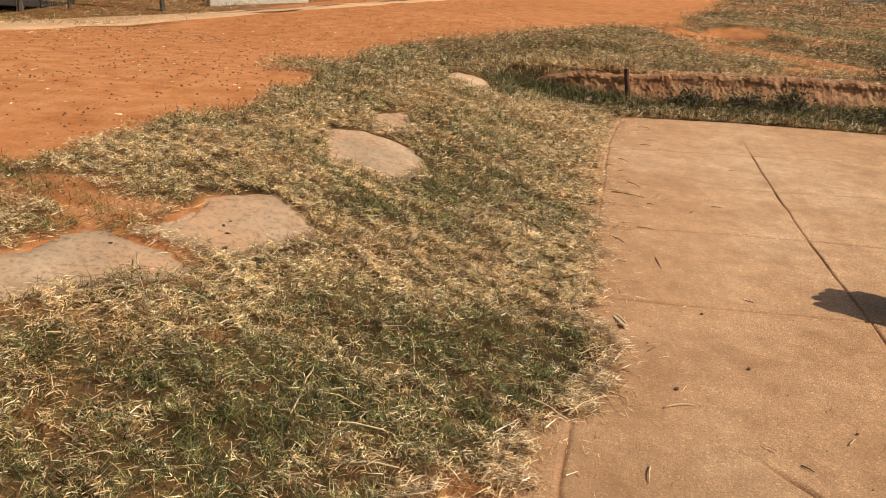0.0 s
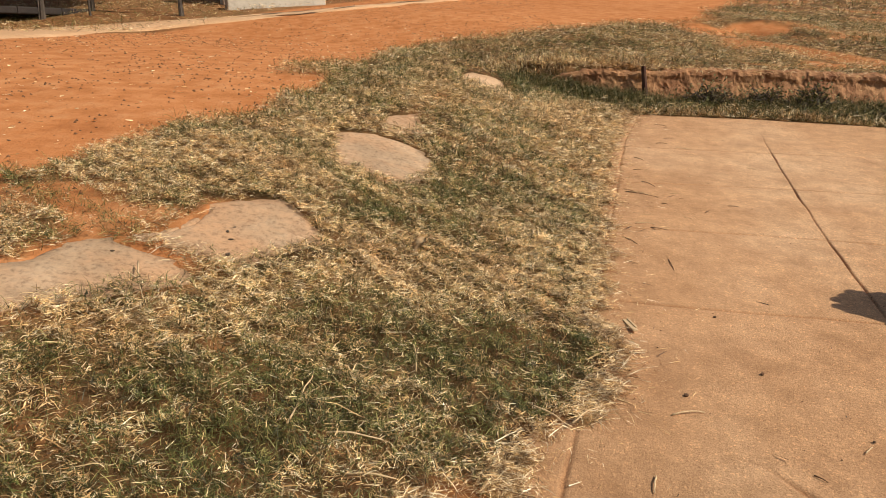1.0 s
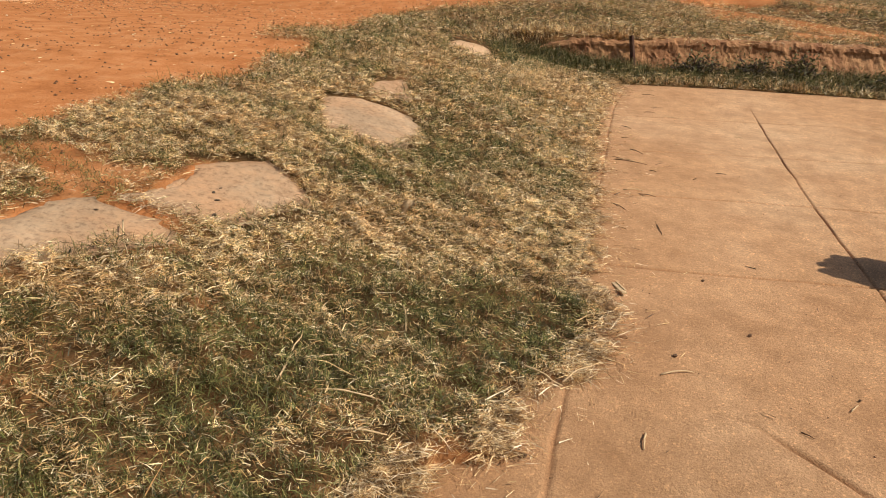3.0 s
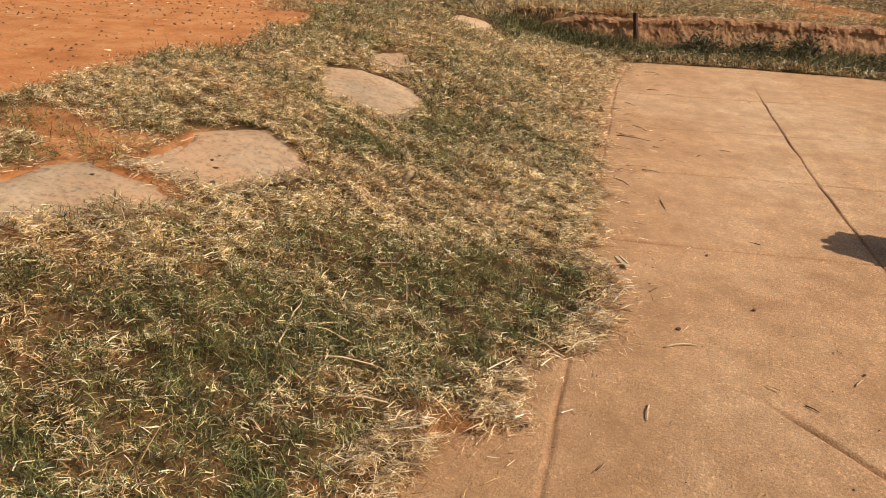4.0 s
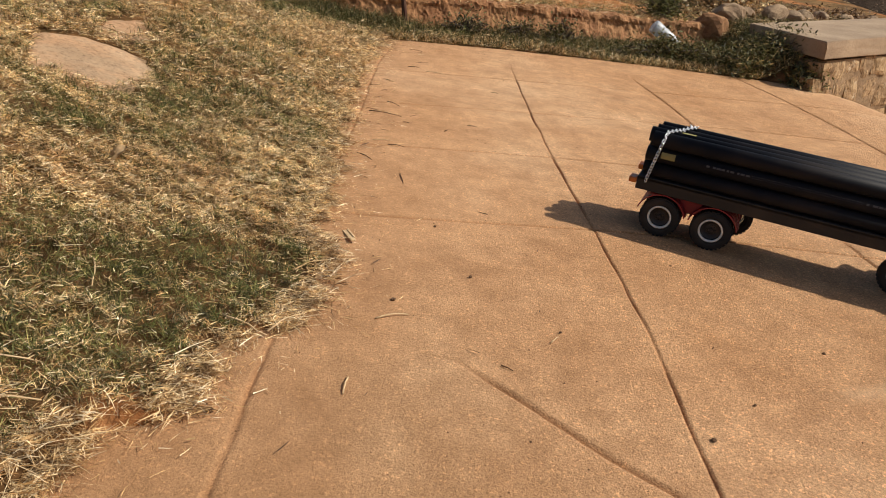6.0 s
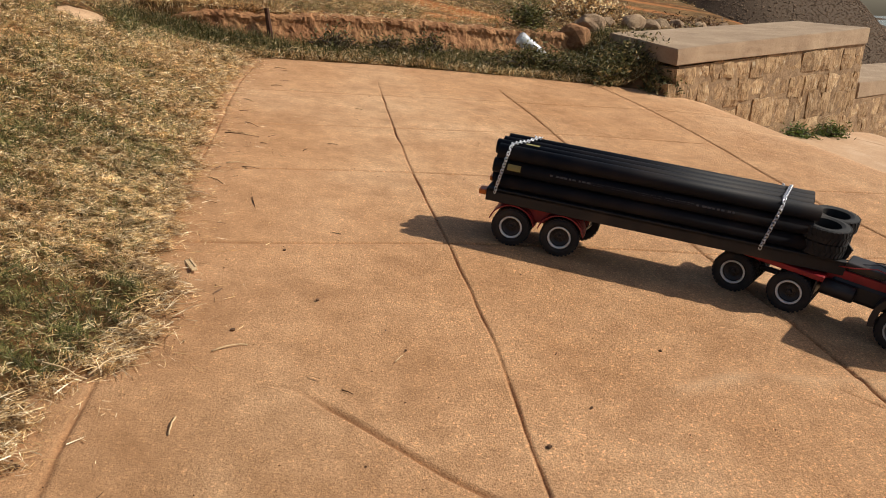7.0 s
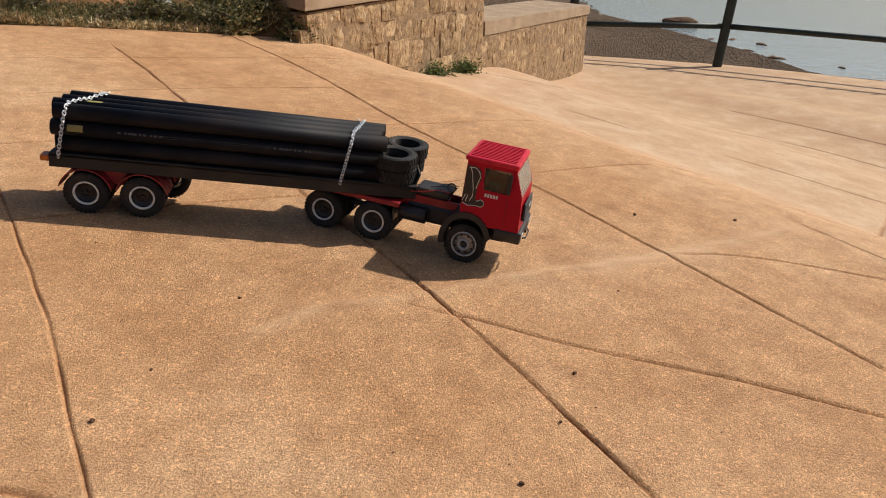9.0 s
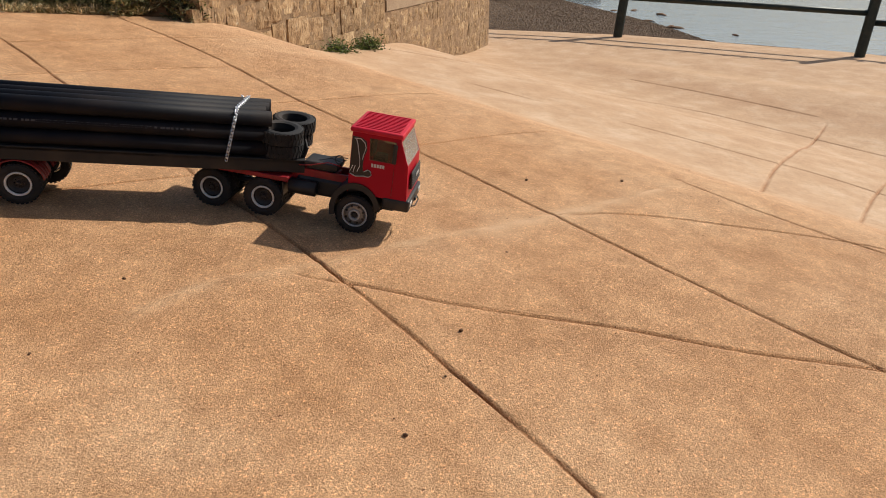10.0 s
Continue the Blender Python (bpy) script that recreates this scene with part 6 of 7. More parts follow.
# ---- grass, straw and weeds ----
def blades(name, xy, z, length, width, lift, droop, material, label, seed, flow=0.0):
    """One mesh of many bent blades. All arguments after xy are arrays or numbers."""
    g = np.random.default_rng(seed)
    n = len(xy)
    az = g.uniform(0, 2 * np.pi, n)
    if flow:
        az = az * (1 - flow) + flow * (2.5 * wobble(xy[:, 0], xy[:, 1], 4.0, seed) + np.pi)
    d = np.stack([np.cos(az), np.sin(az)], -1)
    s = np.stack([-d[:, 1], d[:, 0]], -1)
    L = np.broadcast_to(length, n)[:, None]
    W = np.broadcast_to(width, n)[:, None]
    a = np.broadcast_to(lift, n)
    roll = g.uniform(-0.5, 0.5, n)[:, None] * W
    base = np.concatenate([xy, np.asarray(z)[:, None]], 1)
    ca, sa = np.cos(a)[:, None], np.sin(a)[:, None]
    a2 = a - np.broadcast_to(droop, n)
    cb, sb = np.cos(a2)[:, None], np.sin(a2)[:, None]
    bend = s * (g.normal(0, 0.075, n)[:, None] * L)
    mid = base + np.concatenate([d * L * 0.55 * ca + bend * 0.4, L * 0.55 * sa], 1)
    tip = mid + np.concatenate([d * L * 0.45 * cb + bend, L * 0.45 * sb], 1)
    side = np.concatenate([s * W / 2, roll], 1)
    V = np.stack([base - side, base + side, mid + side * 0.8, mid - side * 0.8, tip], 1).reshape(-1, 3)
    k = np.arange(n)[:, None] * 5
    me = bpy.data.meshes.new(name)
    me.vertices.add(5 * n)
    me.vertices.foreach_set("co", V.astype(np.float32).ravel())
    loops = np.concatenate([k + np.array([[0, 1, 2, 3]]), k + np.array([[3, 2, 4]])], 1).ravel()
    me.loops.add(len(loops))
    me.loops.foreach_set("vertex_index", loops.astype(np.int32))
    me.polygons.add(2 * n)
    starts = (np.arange(n)[:, None] * 7 + np.array([[0, 4]])).ravel()
    me.polygons.foreach_set("loop_start", starts.astype(np.int32))
    me.update(calc_edges=True)
    me.materials.append(material)
    ob = new(name, me)
    return tagged(ob, label, "grass", kind="stuff")


def scatter(n, x0, x1, y0, y1, keep, seed):
    g = np.random.default_rng(seed)
    xy = np.stack([g.uniform(x0, x1, n), g.uniform(y0, y1, n)], -1)
    return xy[g.uniform(0, 1, n) < keep(xy)]


def bare_stone(xy, grow=-0.10):
    out = np.zeros(len(xy), bool)
    for s in STONES:
        out |= in_poly(xy, s, grow)
    return out


def greenness(x, y):
    """0 straw, 1 green."""
    w = 0.5 + 0.5 * wobble(x, y, 7.5, 11.0)
    v = 0.5 + 0.5 * wobble(x, y, 27.0, 6.0)
    g = (0.36 + 0.58 * smooth(0.38, 0.68, w)) * (1 - 0.45 * smooth(1.7, 2.2, y) * smooth(3.4, 3.2, y))
    for cx, cy, rx, ry, k in ((0.08, 1.12, 0.24, 0.22, 1.0), (-0.28, 0.80, 0.28, 0.20, 0.8), (0.12, 0.98, 0.3, 0.1, 0.5), (-0.62, 2.2, 0.3, 0.16, 0.75), (-0.02, 1.62, 0.26, 0.12, 0.6), (0.35, 3.45, 0.4, 0.35, 1.0), (0.08, 2.3, 0.25, 0.55, 0.45), (-0.55, 0.85, 0.22, 0.12, 0.6), (0.25, 1.25, 0.12, 0.08, 0.5), (-0.45, 2.75, 0.2, 0.3, 0.7), (0.75, 4.4, 0.5, 0.35, 0.85), (2.9, 6.0, 0.7, 0.8, 0.85), (2.5, 4.9, 0.4, 0.25, 0.8), (0.1, 3.9, 0.4, 0.3, 0.7), (-2.6, 5.7, 1.0, 1.0, 0.8)):
        g = np.maximum(g, k * np.exp(-(((x - cx) / rx) ** 2 + ((y - cy) / ry) ** 2)))
    for cx, cy, rx, ry, k in ((0.02, 1.40, 0.30, 0.11, 0.8), (-0.55, 1.72, 0.35, 0.12, 0.7), (-0.22, 1.15, 0.22, 0.10, 0.6), (0.5, 2.95, 0.2, 0.4, 0.8), (-0.35, 1.02, 0.25, 0.08, 0.5)):
        g = g * (1 - k * np.exp(-(((x - cx) / rx) ** 2 + ((y - cy) / ry) ** 2)))
    g = g * (0.35 + 1.0 * smooth(0.3, 0.62, v))
    g = g * (1 - 0.6 * bleach(x, y)) * (1 - 0.75 * soft_poly(x, y, LEFT_PATCH, 0.0, 0.03))
    for cx, cy, rx, ry, k in ((-0.03, 1.13, 0.30, 0.13, 0.92), (0.12, 1.20, 0.14, 0.09, 0.9), (-0.20, 0.95, 0.24, 0.11, 0.92), (-0.16, 1.26, 0.12, 0.05, 0.7), (-0.48, 0.88, 0.14, 0.05, 0.8), (0.055, 1.92, 0.12, 0.12, 0.75), (0.2, 3.36, 0.2, 0.25, 0.9), (-0.73, 1.93, 0.10, 0.12, 0.7), (-0.60, 2.12, 0.12, 0.08, 0.7), (-0.30, 0.72, 0.25, 0.12, 0.7), (-0.02, 1.66, 0.20, 0.08, 0.6), (0.75, 4.35, 0.45, 0.25, 0.8), (2.7, 5.0, 0.5, 0.3, 0.7), (3.0, 6.2, 0.9, 0.6, 0.7), (0.2, 4.1, 0.3, 0.2, 0.7)):
        g = np.maximum(g, k * np.exp(-(((x - cx) / rx) ** 2 + ((y - cy) / ry) ** 2) ** 1.5) * (0.7 + 0.3 * smooth(0.25, 0.6, v)))
    edge = lawn_edge_x(y) - x
    return np.clip(g * np.where(y > 3.3, 1.0, 0.15 + 0.85 * smooth(0.0, 0.10, edge + 0.05 * (w - 0.5))), 0, 1)


def lawn_keep(xy, fringe=0.035):
    x, y = xy[:, 0], xy[:, 1]
    c = grass_cover(x, y) * smooth(-fringe, 0.035, lawn_edge_x(y) - x)
    c = np.where(y > 3.3, grass_cover(x, y), c)
    thin = 0.42 + 0.58 * smooth(-0.6, 0.3, 0.7 * wobble(x, y, 9.0, 4.0) + 0.8 * wobble(x, y, 37.0, 7.0) + 0.5 * wobble(x, y, 83.0, 2.0))
    return np.where(bare_stone(xy), 0.0, c * thin)


def surface(x, y):
    return np.where(on_slab(x, y), slab_z(x, y), ground_z(x, y))


def tuft(x, y):
    """Height of the matted clumps above the soil."""
    c = 0.5 * wobble(x, y, 57.0, 3.0) + 0.45 * wobble(x + 0.3 * y, y - 0.2 * x, 93.0, 8.0) + 0.3 * wobble(x, y, 23.0, 5.0)
    return 0.017 * smooth(-0.35, 0.55, c)


def lawn(n, x0, x1, y0, y1, scale, seed):
    g = np.random.default_rng(seed)
    lo = scale ** 0.5

    def surface(x, y):
        return np.where(on_slab(x, y), slab_z(x, y), ground_z(x, y) + tuft(x, y) * smooth(0.0, 0.06, lawn_edge_x(y) - x + 9.0 * (y > 3.3)))

    # a mat of flat dead blades, then dead and living ones standing out of it
    xy = scatter(n, x0, x1, y0, y1, lambda p: lawn_keep(p) * (1 - 0.9 * greenness(p[:, 0], p[:, 1])), seed)
    k = len(xy)
    blades("dry_grass", xy, surface(xy[:, 0], xy[:, 1]) + g.uniform(0, 0.012, k) * lo, g.uniform(0.006, 0.023, k) * scale, g.uniform(0.0005, 0.0011, k) * scale, g.normal(0.15, 0.32, k), g.uniform(-0.2, 0.7, k), STRAW, "matted dry straw-coloured cut grass", seed)
    xy = scatter(int(1.7 * n), x0, x1, y0, y1, lambda p: lawn_keep(p) * 0.85 * bleach(p[:, 0], p[:, 1]) * (1 - 0.7 * greenness(p[:, 0], p[:, 1])), seed + 20)
    k = len(xy)
    blades("bleached_grass", xy, surface(xy[:, 0], xy[:, 1]) + g.uniform(0.003, 0.014, k) * lo, g.uniform(0.007, 0.024, k) * scale, g.uniform(0.0007, 0.0015, k) * scale, g.normal(0.10, 0.25, k), g.uniform(-0.2, 0.6, k), PALE_STRAW, "bleached pale dead grass", seed + 20)
    xy = scatter(int(n * 1.25), x0, x1, y0, y1, lambda p: lawn_keep(p, 0.0) * (0.06 + 0.94 * greenness(p[:, 0], p[:, 1])), seed + 50)
    k = len(xy)
    blades("green_grass", xy, surface(xy[:, 0], xy[:, 1]) + g.uniform(-0.002, 0.010, k) * lo, g.uniform(0.010, 0.033, k) * scale, g.uniform(0.0005, 0.0011, k) * scale, g.normal(0.6, 0.4, k), g.uniform(0.0, 0.9, k), GRASS, "short olive-green living grass", seed + 50)


lawn(420000, -1.0, 0.5, 0.35, 2.0, 0.88, 101)
lawn(150000, -1.0, 0.8, 2.0, 3.4, 1.4, 102)
lawn(150000, -1.0, 4.0, 3.4, 7.0, 1.75, 103)
lawn(26000, -1.7, -1.0, 0.35, 2.0, 1.4, 106)
lawn(42000, -1.7, 0.2, -3.6, 0.35, 1.9, 107)
lawn(14000, -0.6, 8.0, 7.0, 13.0, 4.5, 104)
lawn(26000, -4.5, -0.3, 4.2, 9.0, 2.4, 105)

# straw swept along the edge of the concrete
g = np.random.default_rng(7)


def swept(p):
    x, y = p[:, 0], p[:, 1]
    reach = 0.040 + 0.012 * smooth(1.4, 1.1, y) + 0.03 * wobble(x, y, 9.0, 2.0) + 0.01 * smooth(1.3, 1.8, y) + 0.07 * smooth(2.7, 3.2, y)
    return np.exp(-((lawn_edge_x(y) - x + 0.004) / np.maximum(reach, 0.02)) ** 2) * smooth(-0.7, 0.3, wobble(x, y, 26.0, 9.0))


y = np.where(g.uniform(0, 1, 40000) < 0.25, g.uniform(0.55, 1.35, 40000), g.uniform(0.5, 3.33, 40000))
xy = np.stack([lawn_edge_x(y) - 0.035 * smooth(1.4, 1.8, y) + g.normal(0.0, 0.020, 40000) + np.abs(g.normal(0, 0.06, 40000)) * (0.9 * smooth(2.7, 3.2, y)), y], -1)
xy = xy[g.uniform(0, 1, 40000) < swept(xy)]
k = len(xy)
blades("swept_straw", xy, surface(xy[:, 0], xy[:, 1]) + g.uniform(0.001, 0.016, k), g.uniform(0.008, 0.030, k) * np.where(g.uniform(0, 1, k) < 0.06, 2.2, 1.0), g.uniform(0.0005, 0.0012, k), g.normal(0.05, 0.16, k), g.uniform(0, 0.3, k), SWEPT, "pale loose straw swept along the concrete edge", 9)
# loose bits and stalks on the concrete
y = g.uniform(0.5, 3.3, 2600)
xy = np.stack([lawn_edge_x(y) + g.exponential(0.035, 2600), y], -1)
k = len(xy)
blades("loose_straw", xy, slab_z(xy[:, 0], xy[:, 1]) + 0.003, g.uniform(0.006, 0.030, k), g.uniform(0.0005, 0.0010, k), g.normal(0.02, 0.04, k), 0.0, PALE_STRAW, "loose pale straw lying on the concrete", 13)
xy = scatter(2200, -0.2, 1.6, 0.5, 3.25, lambda p: on_slab(p[:, 0], p[:, 1]) * (0.35 + 0.4 * smooth(1.3, 2.0, p[:, 1])) * np.exp(-np.clip(p[:, 0] - lawn_edge_x(p[:, 1]), 0, 9) / 0.15), 17)
k = len(xy)
blades("brown_stalk", xy, slab_z(xy[:, 0], xy[:, 1]) + 0.004, g.uniform(0.006, 0.030, k) * (1 + 0.8 * smooth(1.3, 2.0, xy[:, 1])), g.uniform(0.0009, 0.0022, k), g.normal(0.06, 0.06, k), g.uniform(0, 0.1, k), STALK, "brown broken stalks lying on the concrete", 18)
# longer pale stems on the lawn
xy = scatter(800, -1.1, 0.4, 0.4, 2.6, lambda p: 0.6 * lawn_keep(p), 14)
k = len(xy)
blades("pale_stem", xy, surface(xy[:, 0], xy[:, 1]) + 0.012, g.uniform(0.03, 0.085, k), g.uniform(0.0009, 0.0020, k), g.normal(0.22, 0.25, k), g.uniform(0, 0.4, k), PALE_STRAW, "long pale dry stems among the grass", 15)

# straw caught along the rims of the flat stones, thickest in the gap between two of them
rim = []
for outline in STONES[:4]:
    rim += list(resample(outline + outline[:1], 0.01))
rim = np.array(rim)
xy = np.concatenate([rim[g.integers(0, len(rim), 1500)] + g.normal(0, 0.011, (1500, 2)), np.stack([g.uniform(-0.55, -0.37, 420), 1.242 + g.normal(0, 0.012, 420)], -1)])
xy = xy[smooth(-0.25, 0.35, wobble(xy[:, 0], xy[:, 1], 31.0, 4.0)) > g.uniform(0, 1, len(xy))]
k = len(xy)
blades("rim_straw", xy, ground_z(xy[:, 0], xy[:, 1]) + g.uniform(0.004, 0.012, k), g.uniform(0.008, 0.032, k), g.uniform(0.0006, 0.0014, k), g.normal(0.15, 0.2, k), g.uniform(0, 0.5, k), SWEPT, "pale straw caught along the flat stones", 19)

# wiry tuft in front of a flat stone
xy = np.stack([g.normal(-0.15, 0.055, 130), g.normal(1.755, 0.022, 130)], -1)
blades("wiry_grass", xy, surface(xy[:, 0], xy[:, 1]), g.uniform(0.03, 0.065, 130), g.uniform(0.0007, 0.0013, 130), g.normal(0.8, 0.35, 130), g.uniform(0, 0.8, 130), GRASS, "thin wiry grass tuft before a flat stone", 16)
# ditch weeds
def ditch(p):
    x, y = p[:, 0], p[:, 1]
    lo = np.where(x < 0.75, 3.30, far_edge_y(np.clip(x, 0.3, 2.85)) - 0.015)
    w = smooth(0.0, 0.06, y - lo) * smooth(0.03, -0.02, y - bank_y(x)) * smooth(0.15, 0.35, x)
    return w * (0.35 + 0.65 * smooth(0.04, 0.2, y - lo))


xy = scatter(60000, 0.1, 2.8, 3.05, 3.85, ditch, 21)
k = len(xy)
deep = smooth(0.05, 0.3, xy[:, 1] - far_edge_y(np.clip(xy[:, 0], 0.3, 2.85)))
blades("ditch_grass", xy, ground_z(xy[:, 0], xy[:, 1]) - 0.003, g.uniform(0.025, 0.07, k) * (0.55 + 1.15 * deep * (0.75 + 0.4 * wobble(xy[:, 0], xy[:, 1], 7.0, 2.0))), g.uniform(0.0012, 0.0026, k), g.normal(0.7, 0.4, k), g.uniform(0.2, 1.2, k), WEED, "dark green grass growing in the ditch", 22)
xy = scatter(16000, 0.1, 2.8, 3.05, 3.85, lambda p: ditch(p) * (0.6 * smooth(0.35, 0.0, p[:, 1] - far_edge_y(np.clip(p[:, 0], 0.3, 2.85))) + 0.06), 23)
k = len(xy)
blades("ditch_straw", xy, ground_z(xy[:, 0], xy[:, 1]), g.uniform(0.02, 0.06, k), g.uniform(0.0016, 0.003, k), g.normal(0.3, 0.3, k), g.uniform(0, 0.8, k), STRAW, "dry stems in the ditch", 24)
n = 9000
xy = np.stack([g.uniform(0.15, 1.05, n), g.normal(3.58, 0.07, n)], -1)
xy = xy[g.uniform(0, 1, n) < smooth(1.05, 0.7, xy[:, 0])]
k = len(xy)
blades("ditch_grass", xy, np.minimum(ground_z(xy[:, 0], xy[:, 1]), plane_z(xy[:, 0], xy[:, 1]) + 0.04), g.uniform(0.04, 0.10, k), g.uniform(0.0014, 0.003, k), g.normal(0.85, 0.35, k), g.uniform(0.1, 1.0, k), WEED, "long olive grass at the head of the ditch", 27)
xy = np.stack([g.uniform(0.1, 0.95, 5000), g.normal(3.74, 0.05, 5000)], -1)
xy = xy[g.uniform(0, 1, 5000) < 0.5 + 0.5 * wobble(xy[:, 0], xy[:, 1], 9.0, 5.0)]
k = len(xy)
blades("ditch_grass", xy, ground_z(xy[:, 0], xy[:, 1]), g.uniform(0.03, 0.08, k), g.uniform(0.0014, 0.003, k), g.normal(0.8, 0.4, k), g.uniform(0.1, 1.0, k), STRAW, "dry grass under the lip of the bank", 61)
# mixed grass and straw along the far edge of the concrete
x = g.uniform(0.75, 2.75, 15000)
xy = np.stack([x, far_edge_y(x) + g.uniform(-0.004, 0.10, 15000)], -1)
xy = xy[g.uniform(0, 1, 15000) < 0.55 + 0.45 * wobble(xy[:, 0], xy[:, 1], 12.0, 6.0)]
for half, material, label, seed in ((xy[::2], WEED, "olive grass along the far edge of the concrete", 62), (xy[1::2], STRAW, "dry grass along the far edge of the concrete", 63)):
    k = len(half)
    blades("edge_grass", half, np.maximum(ground_z(half[:, 0], half[:, 1]), slab_z(half[:, 0], half[:, 1]) - 0.03), g.uniform(0.025, 0.06, k), g.uniform(0.0013, 0.0028, k), g.normal(0.65, 0.4, k), g.uniform(0.1, 1.0, k), material, label, seed)
# pale bits strewn over the track
xy = scatter(14000, -2.6, 0.0, 1.2, 5.2, lambda p: (1 - grass_cover(p[:, 0], p[:, 1])) * 0.16 * (0.4 + 0.6 * smooth(-0.3, 0.3, wobble(p[:, 0], p[:, 1], 5.0, 9.0))), 28)
k = len(xy)
blades("track_straw", xy, ground_z(xy[:, 0], xy[:, 1]) + 0.003, g.uniform(0.006, 0.026, k), g.uniform(0.0012, 0.004, k), g.normal(0.05, 0.1, k), 0.0, PALE_STRAW, "pale straw bits strewn over the red track", 29)
# dry grass hanging over the lip of the bank
xy = scatter(16000, 0.3, 2.4, 3.6, 3.9, lambda p: np.exp(-((p[:, 1] - bank_y(p[:, 0]) - 0.03) / 0.035) ** 2) * (0.4 + 0.5 * wobble(p[:, 0], p[:, 1], 8, 3)), 25)
k = len(xy)
blades("bank_straw", xy, plane_z(xy[:, 0], xy[:, 1]) + 0.15, g.uniform(0.02, 0.07, k), g.uniform(0.0016, 0.003, k), g.normal(0.2, 0.3, k), g.uniform(0, 1.2, k), STRAW, "dry grass hanging over the bank", 26)


def leafy(name, leaves, twigs, material, label, category, seed):
    """A plant of small pointed leaves on thin twigs: a crown over its twigs."""
    r = np.random.default_rng(seed)
    P, N = leaves
    n = len(P)
    a = r.uniform(0, 2 * np.pi, n)
    t = r.uniform(-0.5, 1.0, n)
    d = np.stack([np.cos(a) * np.cos(t), np.sin(a) * np.cos(t), np.sin(t)], -1)
    s = np.cross(d, r.normal(0, 1, (n, 3)))
    s /= np.linalg.norm(s, axis=1)[:, None]
    L, W = r.uniform(0.6, 1.3, n)[:, None] * N[0], r.uniform(0.6, 1.3, n)[:, None] * N[1]
    V = np.stack([P, P + d * L * 0.45 + s * W, P + d * L, P + d * L * 0.45 - s * W], 1).reshape(-1, 3)
    k = np.arange(n) * 4
    root = new(name)
    crown = mesh_object("crown", V, np.stack([k, k + 1, k + 2, k + 3], -1), material, root)
    bm = bmesh.new()
    for line in twigs:
        tube(bm, line, [0.0035 * (1 - 0.7 * i / len(line)) for i in range(len(line))], 5)
    tagged(part("twig_tangle", bm, TIMBER, root), kind="stuff")
    tagged(crown, kind="stuff")
    return tagged(root, label, category)


def shrub(cx, cy, rx, ry, h, n, size, name, label, seed, material=None, category="bush", foot=ground_z):
    r = np.random.default_rng(seed)
    z0 = float(foot(cx, cy))
    twigs, tips = [], []
    for i in range(46):
        a, q = r.uniform(0, 2 * np.pi), r.uniform(0.1, 1.0)
        end = np.array([cx + rx * q * math.cos(a), cy + ry * q * math.sin(a), 0])
        end[2] = float(foot(end[0], end[1])) + h * (1.05 - 0.75 * q * q) * r.uniform(0.6, 1.1)
        start = np.array([cx + 0.25 * rx * q * math.cos(a), cy + 0.25 * ry * q * math.sin(a), z0])
        m = (start + end) / 2 + np.array([0, 0, 0.15 * h]) + r.normal(0, 0.02, 3)
        twigs.append([tuple(start), tuple(m), tuple(end)])
        tips += [start + (m - start) * 0.6, m, m + (end - m) * 0.5, end]
    tips = np.array(tips)
    P = tips[r.integers(0, len(tips), n)] + r.normal(0, 1, (n, 3)) * np.array([0.032, 0.032, 0.024])
    P[:, 2] = np.maximum(P[:, 2], foot(P[:, 0], P[:, 1]) + 0.004)
    return leafy(name, (P, size), twigs, material or WEED, label, category, seed)


shrub(2.655, 3.08, 0.10, 0.05, 0.075, 1500, (0.026, 0.0042), "bush", "dark green bush against the end of the wall", 44, WEED, "bush", slab_z)
shrub(2.48, 3.27, 0.27, 0.15, 0.10, 5600, (0.026, 0.0042), "bush", "low dark green bush beside the wall and ditch", 31)
shrub(2.28, 3.80, 0.16, 0.10, 0.13, 1700, (0.03, 0.003), "bush", "scrubby olive bush on the bank", 32, GRASS)
shrub(2.12, 3.42, 0.30, 0.12, 0.10, 2600, (0.024, 0.0036), "bush", "low creeping green bush beside the ditch", 43)
shrub(1.62, 3.58, 0.14, 0.07, 0.11, 700, (0.019, 0.0042), "weed", "broad-leaved dark weed in the ditch", 33, category="weed")
shrub(1.42, 3.60, 0.12, 0.06, 0.08, 500, (0.017, 0.004), "weed", "dark leafy weed in the ditch", 34, category="weed")
shrub(1.15, 3.58, 0.14, 0.06, 0.08, 500, (0.018, 0.004), "weed", "dark leafy weed in the ditch", 35, category="weed")
shrub(3.98, 3.40, 0.18, 0.05, 0.028, 700, (0.028, 0.004), "weed", "green weed tuft at the foot of the wall", 36, FRESH, "weed", slab_z)
shrub(4.36, 3.52, 0.18, 0.05, 0.038, 800, (0.03, 0.004), "weed", "green weed tuft at the foot of the wall", 37, FRESH, "weed", slab_z)
shrub(5.0, 4.35, 0.2, 0.12, 0.12, 900, (0.04, 0.007), "weed", "green weed growing behind the lower coping", 38, GRASS, "weed")
shrub(2.95, 4.3, 0.5, 0.2, 0.15, 1600, (0.04, 0.005), "dry_scrub", "dry brown scrub behind the wall", 40, STRAW, "scrub")

